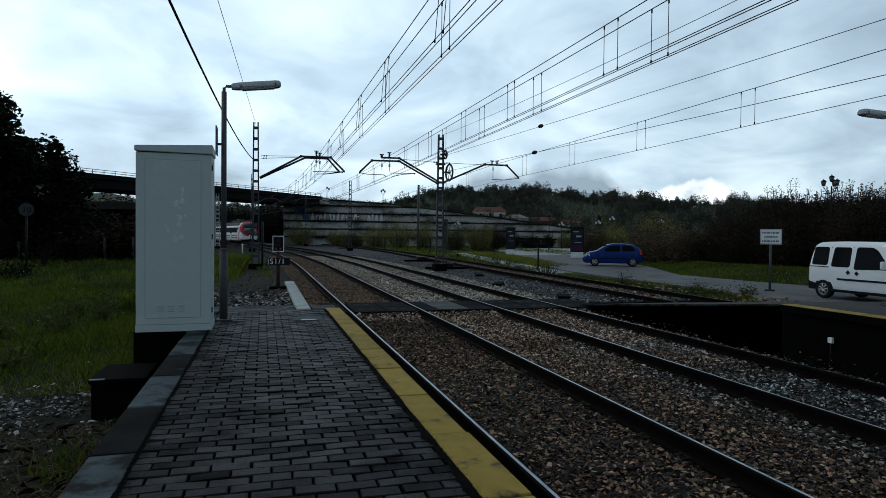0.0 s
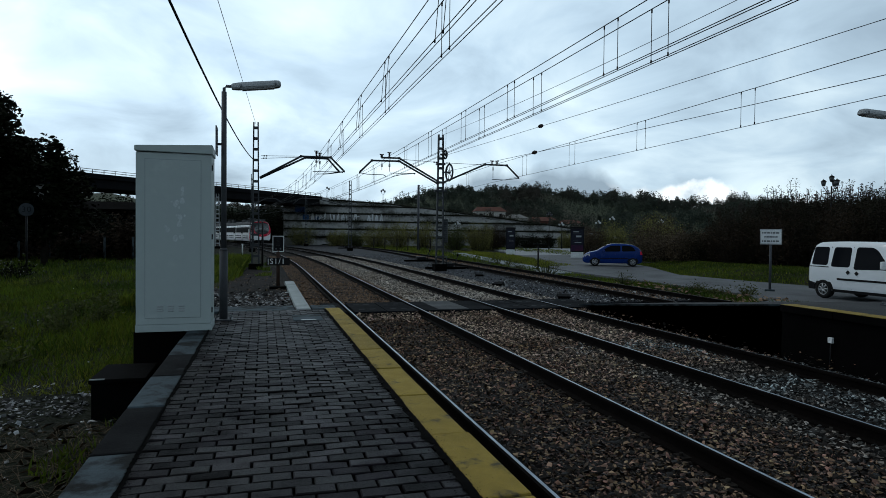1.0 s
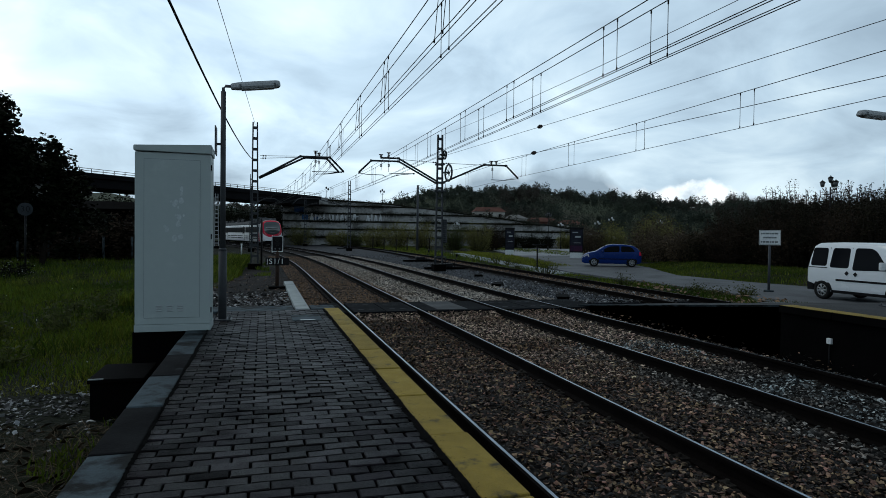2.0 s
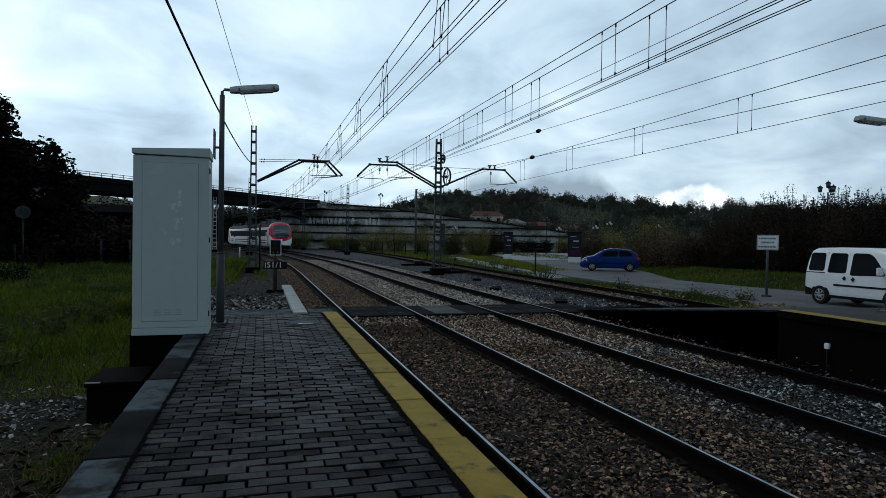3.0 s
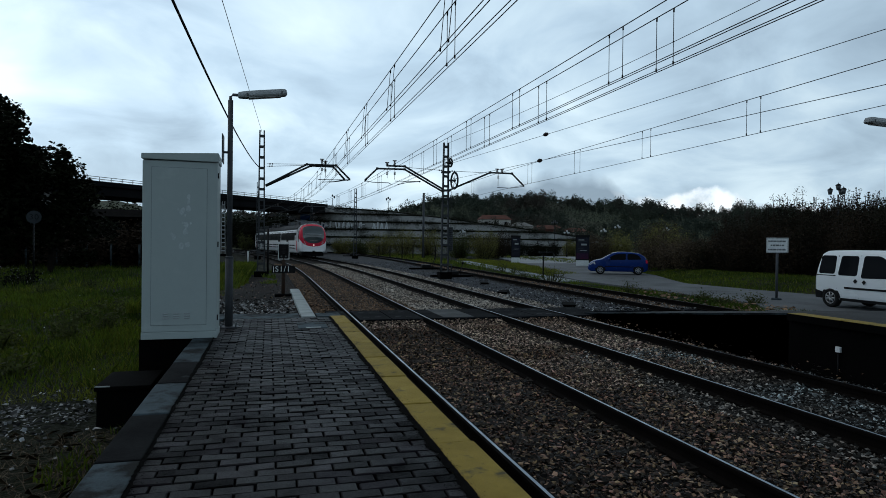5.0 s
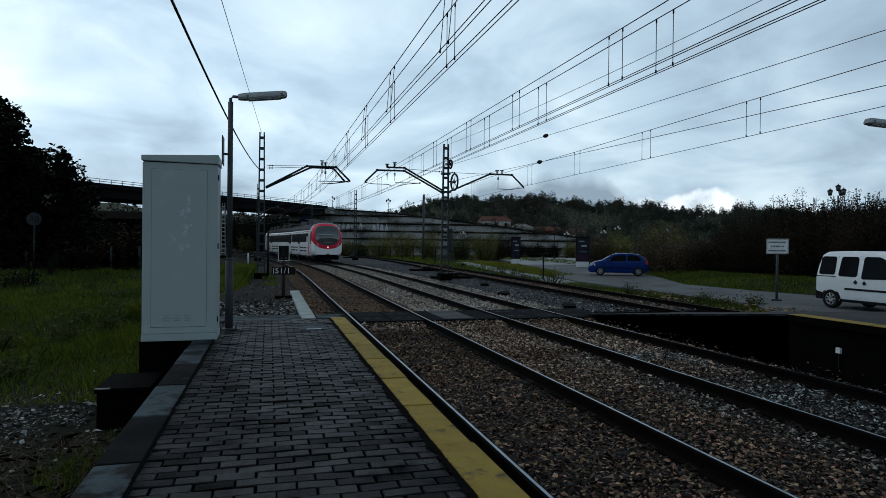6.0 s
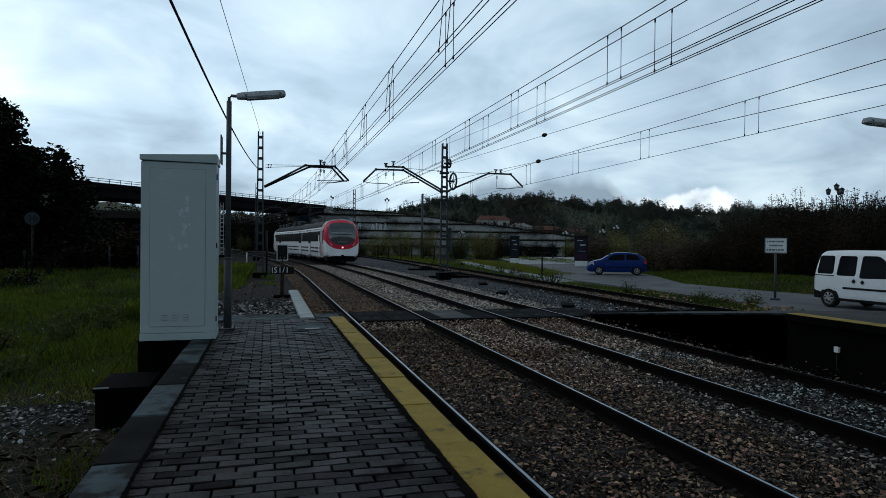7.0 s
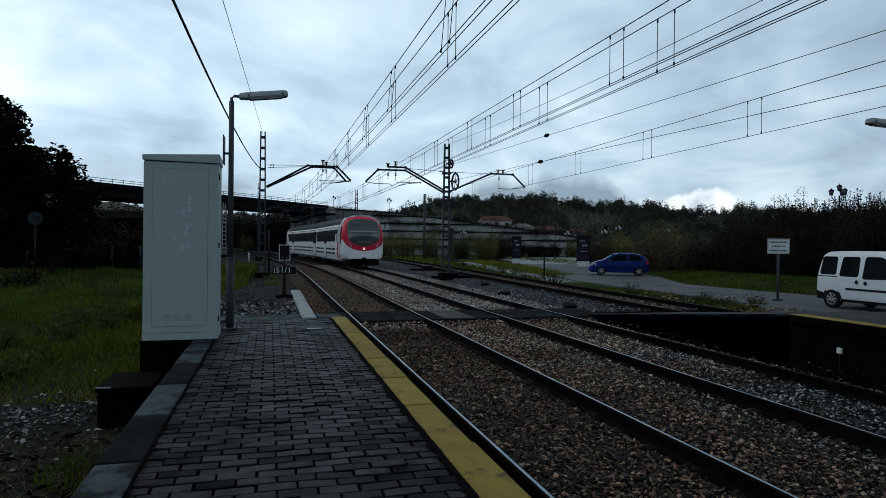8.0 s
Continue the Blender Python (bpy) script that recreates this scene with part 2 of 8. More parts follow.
M_ASPHALT_OLD = material("old_asphalt", (0.115, 0.121, 0.127), (0.074, 0.078, 0.084), rough=0.78, scale=0.5, fine=50, bump=0.5, coords="World",
                         stain=(0.06, 0.063, 0.066), stain_scale=0.5, stain_at=0.55)
M_HILL = material("hillside_grass", (0.062, 0.072, 0.042), (0.036, 0.044, 0.028), rough=1.0, scale=0.02, fine=0.5, bump=0.6, depth=0.3, coords="World", spec=0.1,
                  stain=(0.05, 0.045, 0.034), stain_scale=0.015, stain_at=0.55)
M_WILLOW = material("olive_leaf", (0.18, 0.175, 0.055), (0.11, 0.105, 0.036), rough=0.8, scale=0.4, fine=4, bump=0, island=0.5, coords="World", spec=0.1, thin=0.35)
# rusty rail sides; the shade along the rails is put into this near-black
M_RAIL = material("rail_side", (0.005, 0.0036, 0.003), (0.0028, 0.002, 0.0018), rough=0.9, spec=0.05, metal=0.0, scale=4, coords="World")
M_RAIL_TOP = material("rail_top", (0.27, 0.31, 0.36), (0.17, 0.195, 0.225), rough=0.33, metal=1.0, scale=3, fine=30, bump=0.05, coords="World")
M_RUST_TOP = material("rail_top_rusty", (0.07, 0.045, 0.032), (0.045, 0.03, 0.022), rough=0.55, metal=0.6, scale=3, coords="World")
M_SLEEPER = material("sleeper", (0.03, 0.026, 0.022), (0.016, 0.013, 0.011), rough=0.9, scale=3, random_v=0.3, coords="World")
M_RUBBER = material("rubber_panel", (0.009, 0.01, 0.012), (0.006, 0.007, 0.008), rough=0.92, scale=3, fine=40, coords="World", random_v=0.2, spec=0.03)
M_ASPHALT = material("asphalt", (0.23, 0.24, 0.245), (0.16, 0.168, 0.175), rough=0.6, scale=0.5, fine=50, bump=0.5, coords="World",
                     stain=(0.065, 0.07, 0.074), stain_scale=0.3, stain_at=0.55)
M_SOIL = material("soil", (0.012, 0.014, 0.005), (0.005, 0.007, 0.003), rough=1.0, scale=0.7, fine=12, bump=1.0, depth=0.06, coords="World", spec=0.1,
                  stain=(0.03, 0.024, 0.016), stain_scale=0.15, stain_at=0.56)
M_GRASS = material("grass_blade", (0.105, 0.142, 0.010), (0.022, 0.046, 0.005), rough=0.7, scale=0.22, fine=3, bump=0, island=0.45, coords="World", hue=0.02, spec=0.2, thin=0.35)
M_GRASS_YOUNG = material("young_grass", (0.19, 0.20, 0.022), (0.10, 0.12, 0.014), rough=0.7, scale=0.6, fine=3, bump=0, island=0.45, coords="World", spec=0.2, thin=0.35)
M_BRUSH = material("brown_brush", (0.085, 0.06, 0.036), (0.05, 0.038, 0.024), rough=0.8, scale=0.5, fine=4, bump=0, island=0.5, coords="World")
# train glass; reflected sky and cab light are put into its base colour
M_SCREEN = material("windscreen_with_reflection", (0.06, 0.078, 0.082), rough=0.06, bump=0, scale=1.0, spec=1.0)
M_DRY = material("dry_stalk", (0.12, 0.092, 0.058), (0.05, 0.036, 0.024), rough=0.9, scale=3, island=0.5, bump=0, coords="World")
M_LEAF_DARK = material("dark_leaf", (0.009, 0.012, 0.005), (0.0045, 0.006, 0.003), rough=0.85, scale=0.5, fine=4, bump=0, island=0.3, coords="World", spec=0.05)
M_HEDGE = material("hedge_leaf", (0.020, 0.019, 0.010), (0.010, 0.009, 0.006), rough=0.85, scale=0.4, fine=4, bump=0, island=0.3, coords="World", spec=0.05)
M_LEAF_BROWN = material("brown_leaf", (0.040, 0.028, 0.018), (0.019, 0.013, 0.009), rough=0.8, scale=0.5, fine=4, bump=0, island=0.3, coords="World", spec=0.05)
M_LEAF_SPRING = material("spring_leaf", (0.075, 0.085, 0.024), (0.04, 0.05, 0.017), rough=0.75, scale=0.4, fine=4, bump=0, island=0.5, coords="World", spec=0.15, thin=0.4)
M_WOODS = material("far_foliage", (0.055, 0.066, 0.048), (0.033, 0.044, 0.036), rough=0.9, scale=0.025, fine=0.6, bump=0, island=0.12, grit=0.05, thin=0.5, coords="World", hue=0.03, spec=0.1,
                   stain=(0.05, 0.045, 0.038), stain_scale=0.02, stain_at=0.5)
M_BARK = material("bark", (0.03, 0.025, 0.02), (0.014, 0.012, 0.01), rough=0.95, scale=4, bump=0.8)
M_CABINET = material("cabinet_paint", (0.35, 0.405, 0.40), (0.335, 0.388, 0.388), rough=0.5, scale=1.5, fine=8, bump=0.02, coords="World",
                     stain=(0.375, 0.43, 0.425), stain_scale=2.6, stain_at=0.58, grit=0.04)
M_GALV = material("galvanised_steel", (0.16, 0.17, 0.18), (0.1, 0.11, 0.115), rough=0.55, metal=0.6, scale=5, fine=30)
M_POLE = material("dark_grey_pole", (0.075, 0.08, 0.088), (0.055, 0.058, 0.065), rough=0.6, metal=0.1, scale=4)
M_LAMP = material("lamp_housing", (0.40, 0.42, 0.43), (0.31, 0.33, 0.34), rough=0.45, scale=3)
M_WIRE = material("copper_wire", (0.02, 0.02, 0.02), (0.012, 0.012, 0.012), rough=0.7, scale=2)
M_BLACK = material("black_plastic", (0.008, 0.008, 0.009), rough=0.5, scale=4)
M_WHITE = material("white_paint", (0.7, 0.72, 0.72), (0.6, 0.62, 0.62), rough=0.45, scale=2, fine=20, bump=0.05)
M_GLASS = glass("dark_glass", (0.003, 0.004, 0.006), spec=0.035)
# bright sky reflection is partly put into this pale base colour
M_WINDSHIELD = glass("windshield_glass", (0.06, 0.07, 0.08), spec=0.6)
M_TRAIN_WHITE = material("train_white", (0.86, 0.87, 0.88), (0.80, 0.81, 0.82), rough=0.35, scale=1, fine=10, bump=0.02, coat=0.15, spec=0.4, grit=0.03)
M_TRAIN_RED = material("train_red", (0.62, 0.022, 0.055), (0.57, 0.02, 0.05), rough=0.35, scale=1, fine=10, bump=0.02, coat=0.0, spec=0.12, grit=0.03)
M_TRAIN_BLACK = material("train_black", (0.008, 0.008, 0.010), rough=0.45, scale=1, fine=10, bump=0.02, spec=0.03)
M_TRAIN_GREY = material("train_grey", (0.17, 0.18, 0.19), (0.10, 0.106, 0.112), rough=0.6, scale=2)
M_TRAIN_ROOF = material("train_roof", (0.03, 0.033, 0.037), (0.018, 0.02, 0.023), rough=0.7, scale=2)
M_VAN = material("van_white", (0.62, 0.65, 0.67), (0.60, 0.63, 0.65), rough=0.25, scale=1, fine=10, bump=0, coat=0.3, spec=0.4, grit=0.02)
M_BLUE = material("car_blue", (0.003, 0.022, 0.13), (0.003, 0.020, 0.12), rough=0.28, scale=1, fine=10, bump=0.0, coat=0.0, spec=0.12, grit=0.02)
M_TYRE = material("tyre", (0.012, 0.012, 0.012), rough=0.85, scale=6)
M_RIM = material("alloy_rim", (0.4, 0.41, 0.42), rough=0.35, metal=0.8, scale=4)
M_WALL = material("terrace_concrete", (0.40, 0.40, 0.39), (0.30, 0.30, 0.29), rough=0.9, scale=0.25, fine=3, bump=0.4, depth=0.05, coords="World",
                  stain=(0.13, 0.13, 0.122), stain_scale=0.35, stain_at=0.48)
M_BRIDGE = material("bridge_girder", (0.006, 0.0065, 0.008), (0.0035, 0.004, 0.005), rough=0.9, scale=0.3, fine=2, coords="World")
M_PIER = material("pier_concrete", (0.2, 0.2, 0.19), (0.14, 0.14, 0.135), rough=0.9, scale=0.3, fine=2, coords="World")
M_ROOF = material("roof_tiles", (0.12, 0.05, 0.036), (0.075, 0.034, 0.026), rough=0.9, scale=0.5, fine=3, coords="World")
M_RENDER_WALL = material("house_render", (0.5, 0.48, 0.44), (0.38, 0.36, 0.33), rough=0.9, scale=0.3, coords="World")
M_RED_LAMP = glow("tail_lamp_glow", (0.95, 0.62, 0.6), 0.8)


# ---- helpers for meshes ----
def part(name, bm, mat, parent=None, label="", smooth=False):
    """Links a bmesh as one mesh object under its thing."""
    me = bpy.data.meshes.new(name)
    bm.normal_update()
    bm.to_mesh(me)
    bm.free()
    for mm in (mat if isinstance(mat, (list, tuple)) else [mat]):
        me.materials.append(mm)
    if smooth:
        for p in me.polygons:
            p.use_smooth = True
    ob = new(name, me)
    if parent:
        ob.parent = parent
    if label:
        ob["label"] = label
    return ob


def thing(name, m, label, category, group="", kind=""):
    """An Empty at the base of a thing; its parts become children."""
    ob = new(name)
    ob.empty_display_size = 0.2
    ob.matrix_world = m
    return tagged(ob, label, category, group, kind)


def box(bm, x0, x1, y0, y1, z0, z1, bevel=0.0, mi=0, m=None):
    vs = [bm.verts.new((x, y, z)) for z in (z0, z1) for y in (y0, y1) for x in (x0, x1)]
    idx = ((0, 2, 3, 1), (4, 5, 7, 6), (0, 1, 5, 4), (2, 6, 7, 3), (0, 4, 6, 2), (1, 3, 7, 5))
    fs = [bm.faces.new([vs[i] for i in f]) for f in idx]
    for f in fs:
        f.material_index = mi
    if m is not None:
        for v in vs:
            v.co = m @ v.co
    if bevel:
        es = list({e for f in fs for e in f.edges})
        bmesh.ops.bevel(bm, geom=es, offset=bevel, segments=2, affect="EDGES", profile=0.5)
    return fs


def rod(bm, a, b, r0, r1=None, n=8, mi=0, caps=True):
    """A tapered round bar from a to b."""
    a, b = Vector(a), Vector(b)
    r1 = r0 if r1 is None else r1
    w = (b - a).normalized()
    s = w.orthogonal().normalized()
    t = w.cross(s)
    rings = []
    for p, r in ((a, r0), (b, r1)):
        rings.append([bm.verts.new(p + (s * math.cos(2 * math.pi * i / n) + t * math.sin(2 * math.pi * i / n)) * r) for i in range(n)])
    for i in range(n):
        f = bm.faces.new((rings[0][i], rings[0][(i + 1) % n], rings[1][(i + 1) % n], rings[1][i]))
        f.material_index, f.smooth = mi, True
    if caps:
        bm.faces.new(rings[0][::-1]).material_index = mi
        bm.faces.new(rings[1]).material_index = mi


def tube(bm, pts, r, n=6, mi=0):
    """A round bar along a line of points."""
    pts = [Vector(p) for p in pts]
    prev = None
    for i, p in enumerate(pts):
        w = (pts[min(i + 1, len(pts) - 1)] - pts[max(i - 1, 0)]).normalized()
        up = Vector((0, 0, 1)) if abs(w.z) < 0.95 else Vector((1, 0, 0))
        s = w.cross(up).normalized()
        t = s.cross(w)
        rr = r[i] if isinstance(r, (list, tuple)) else r
        ring = [bm.verts.new(p + (s * math.cos(2 * math.pi * k / n) + t * math.sin(2 * math.pi * k / n)) * rr) for k in range(n)]
        if prev:
            for k in range(n):
                f = bm.faces.new((prev[k], prev[(k + 1) % n], ring[(k + 1) % n], ring[k]))
                f.material_index, f.smooth = mi, True
        else:
            bm.faces.new(ring[::-1]).material_index = mi
        prev = ring
    bm.faces.new(prev).material_index = mi


def sweep(bm, outline, stations, mi=0, close=True, caps=True):
    """A profile of (side, up) swept through poses; mi may be a function of the edge's number."""
    prev = None
    for m in stations:
        ring = [bm.verts.new(m @ Vector((s, 0, u))) for s, u in outline]
        if prev:
            k = len(ring)
            for i in range(k if close else k - 1):
                f = bm.faces.new((prev[i], ring[i], ring[(i + 1) % k], prev[(i + 1) % k]))
                f.material_index = mi(i) if callable(mi) else mi
        elif caps and close:
            bm.faces.new(ring)
        prev = ring
    if caps and close:
        bm.faces.new(prev[::-1])


def ring_wheel(bm, c, axis, r_out, r_in, width, n=20, mi=0):
    """A hollow ring round an axis, as for tyres and pulleys."""
    c, axis = Vector(c), Vector(axis).normalized()
    s = axis.orthogonal().normalized()
    t = axis.cross(s)
    rings = []
    for r, d in ((r_in, -0.5), (r_out * 0.96, -0.5), (r_out, -0.3), (r_out, 0.3), (r_out * 0.96, 0.5), (r_in, 0.5)):
        rings.append([bm.verts.new(c + axis * d * width + (s * math.cos(2 * math.pi * i / n) + t * math.sin(2 * math.pi * i / n)) * r) for i in range(n)])
    for a in range(6):
        for i in range(n):
            f = bm.faces.new((rings[a][i], rings[a][(i + 1) % n], rings[(a + 1) % 6][(i + 1) % n], rings[(a + 1) % 6][i]))
            f.material_index, f.smooth = mi, True


def raw_mesh(name, verts, faces, mat, parent=None, mats=None):
    """One mesh object straight from arrays of vertices and faces of equal size."""
    me = bpy.data.meshes.new(name)
    verts, faces = np.asarray(verts, dtype=np.float32), np.asarray(faces, dtype=np.int32)
    k = faces.shape[1]
    me.vertices.add(len(verts))
    me.vertices.foreach_set("co", verts.ravel())
    me.loops.add(faces.size)
    me.loops.foreach_set("vertex_index", faces.ravel())
    me.polygons.add(len(faces))
    me.polygons.foreach_set("loop_start", np.arange(0, faces.size, k, dtype=np.int32))
    me.polygons.foreach_set("loop_total", np.full(len(faces), k, dtype=np.int32))
    me.materials.append(mat)
    me.update(calc_edges=True)
    me.validate()
    ob = new(name, me)
    if parent:
        ob.parent = parent
    return ob


# ---- the plan ----
RAIL = -0.56          # top of the rails; the platform is at 0
BED = -0.74           # top of the ballast
GROUND = -0.80
YARD = -0.70          # car park and road
T1, T2 = 2.84, 6.60   # centre lines of the two running tracks
BEND, RADIUS = 33.0, 400.0
HALF_GAUGE = 0.8675
rng = np.random.default_rng(7)


def main_line(x0, s):
    """Place and heading (to the left, radians) at s metres along a running track: straight, then a bend to the left."""
    if s <= BEND:
        return x0, s, 0.0
    r = RADIUS + (x0 - T2)
    a = (s - BEND) / RADIUS
    return x0 - r * (1 - math.cos(a)), BEND + r * math.sin(a), a


def siding_line(s):
    if s <= 60:
        return 11.95 + (s - 10) * 0.034, s, -0.034
    a = (s - 60) / 380.0
    return 13.65 + (s - 60) * 0.034 - 380 * (1 - math.cos(a)), 60 + 380 * math.sin(a), a - 0.034


def station(p, z=0.0):
    x, y, a = p
    return Matrix.Translation((x, y, z)) @ Matrix.Rotation(a, 4, "Z")


def smooth01(v):
    v = np.clip(v, 0, 1)
    return v * v * (3 - 2 * v)


def hill_height(x, y):
    """Height of the ground far off: a wooded ridge round the valley."""
    d = np.hypot(x, y)
    az = np.degrees(np.arctan2(x, y))
    ridge = np.interp(az, [-60, -30, -13, -5, 3.6, 7, 9, 11, 14, 17, 20, 23, 25.5, 28, 31, 34, 37, 45, 60, 90],
                      [18, 23, 21, 16.5, 11, 11, 12, 15, 21.3, 23.8, 24.5, 26, 25.5, 22.5, 21.7, 19.2, 17.2, 16.5, 16, 14]) + 0.6 * np.sin(az * 1.9) + 0.4 * np.sin(az * 4.7 + 1)
    low = smooth01((d - 150) / 190)
    return ridge * low + 1.2 * np.sin(x * 0.03) * np.sin(y * 0.025) * low


def ground_height(x, y):
    return GROUND + hill_height(x, y) + 0.05 * np.sin(x * 0.7) * np.sin(y * 0.5) * smooth01((np.hypot(x + 8, y - 20) - 2) / 5) * (x < -2)


def build_ground():
    radii = np.concatenate([np.linspace(0.5, 60, 40), np.geomspace(64, 420, 40), np.geomspace(460, 4000, 14)])
    ang = np.radians(np.arange(0, 360, 2.0))
    vs = [(0, 0, GROUND)]
    for r in radii:
        for a in ang:
            x, y = r * math.sin(a), r * math.cos(a)
            vs.append((x, y, float(ground_height(np.float64(x), np.float64(y)))))
    k = len(ang)
    fs = []
    for i in range(len(radii) - 1):
        for j in range(k):
            a, b = 1 + i * k + j, 1 + i * k + (j + 1) % k
            fs.append((a, b, b + k, a + k))
    ob = raw_mesh("ground", vs, fs, M_SOIL)
    tagged(ob, "dark green grassy soil rising to wooded hills", "ground", kind="structure")
    me = ob.data
    me.materials.append(M_HILL)
    for p in me.polygons:
        if math.hypot(p.center.x, p.center.y) > 158:
            p.material_index = 1
    bm = bmesh.new()
    bm.from_mesh(me)
    bm.verts.ensure_lookup_table()
    for j in range(k):
        bm.faces.new((bm.verts[0], bm.verts[1 + (j + 1) % k], bm.verts[1 + j]))
    bmesh.ops.recalc_face_normals(bm, faces=bm.faces)
    bm.to_mesh(me)
    bm.free()


build_ground()


def strip(name, left, right, z, mat, label, thick=0.3, category="ground"):
    """A slab between two edge lines of equal number of points, with its sides."""
    bm = bmesh.new()
    zz = z if isinstance(z, (list, tuple)) else [z] * len(left)
    tops, lows = [], []
    for a, b, h in zip(left, right, zz):
        tops.append((bm.verts.new((*a, h)), bm.verts.new((*b, h))))
        lows.append((bm.verts.new((*a, h - thick)), bm.verts.new((*b, h - thick))))
    for i in range(len(tops) - 1):
        bm.faces.new((tops[i][0], tops[i][1], tops[i + 1][1], tops[i + 1][0]))
        bm.faces.new((tops[i][0], tops[i + 1][0], lows[i + 1][0], lows[i][0]))
        bm.faces.new((tops[i][1], lows[i][1], lows[i + 1][1], tops[i + 1][1]))
    for t, o in ((tops[0], lows[0]), (tops[-1], lows[-1])):
        bm.faces.new((t[0], o[0], o[1], t[1]))
    bmesh.ops.recalc_face_normals(bm, faces=bm.faces)
    ob = part(name, bm, mat)
    return tagged(ob, label, category, kind="structure")


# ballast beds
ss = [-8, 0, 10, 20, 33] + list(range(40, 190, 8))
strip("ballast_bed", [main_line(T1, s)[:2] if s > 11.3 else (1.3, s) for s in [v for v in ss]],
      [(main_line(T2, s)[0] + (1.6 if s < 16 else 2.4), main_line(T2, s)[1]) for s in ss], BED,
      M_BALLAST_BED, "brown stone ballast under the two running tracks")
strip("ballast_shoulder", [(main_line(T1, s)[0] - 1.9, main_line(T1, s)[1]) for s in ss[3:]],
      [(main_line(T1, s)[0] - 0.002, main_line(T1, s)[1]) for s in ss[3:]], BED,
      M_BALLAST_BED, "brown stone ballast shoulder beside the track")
s3 = [17, 25, 40, 60] + list(range(68, 150, 8))
strip("siding_bed", [(main_line(T2, s)[0] + 2.4, main_line(T2, s)[1]) for s in s3],
      [(siding_line(s)[0] + 1.5, siding_line(s)[1]) for s in s3], BED - 0.004,
      M_CINDER_BED, "dark gravel and cinders under the siding")


RAIL_PROFILE = [(-0.07, -0.17), (0.07, -0.17), (0.07, -0.155), (0.009, -0.135), (0.009, -0.05), (0.036, -0.04), (0.036, -0.008), (0.014, 0.0),
                (-0.014, 0.0), (-0.036, -0.008), (-0.036, -0.04), (-0.009, -0.05), (-0.009, -0.135), (-0.07, -0.155)]


def build_track(name, line, stops, top_mat, label, sleepers):
    tr = thing(name, Matrix(), label, "railway track", kind="structure")
    for side in (-HALF_GAUGE, HALF_GAUGE):
        bm = bmesh.new()
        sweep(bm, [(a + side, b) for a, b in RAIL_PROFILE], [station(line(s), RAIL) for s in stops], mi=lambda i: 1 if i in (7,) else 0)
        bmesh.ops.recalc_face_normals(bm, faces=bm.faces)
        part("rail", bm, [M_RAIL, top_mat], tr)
    bm = bmesh.new()
    box(bm, -1.3, 1.3, -0.12, 0.12, -0.2, 0.0, 0.015)
    for sd in (-1, 1):
        box(bm, sd * HALF_GAUGE - 0.13, sd * HALF_GAUGE + 0.13, -0.07, 0.07, 0.0, 0.02)
        for k in (-1, 1):
            rod(bm, (sd * HALF_GAUGE + k * 0.1, 0, 0.0), (sd * HALF_GAUGE + k * 0.1, 0, 0.05), 0.02, n=6)
    first = part("sleeper", bm, M_SLEEPER, tr)
    first.matrix_basis = station(line(sleepers[0]), BED + 0.012)
    for s in sleepers[1:]:
        o = first.copy()
        scene.collection.objects.link(o)
        o.parent = tr
        o.matrix_basis = station(line(s), BED + 0.012 + 0.006 * math.sin(s * 7))
    return tr


build_track("track_1", lambda s: main_line(T1, s), ss, M_RAIL_TOP, "railway track with shiny rails on brown ballast", [-7.2 + 0.6 * i for i in range(134)])
build_track("track_2", lambda s: main_line(T2, s), ss, M_RAIL_TOP, "railway track with shiny rails on grey ballast", [-6.9 + 0.6 * i for i in range(134)])
build_track("siding_track", siding_line, [15.2, 20, 30, 40, 50, 60] + list(range(64, 150, 6)), M_RUST_TOP, "rusty little-used siding track in cinders", [17.5 + 0.62 * i for i in range(60)])


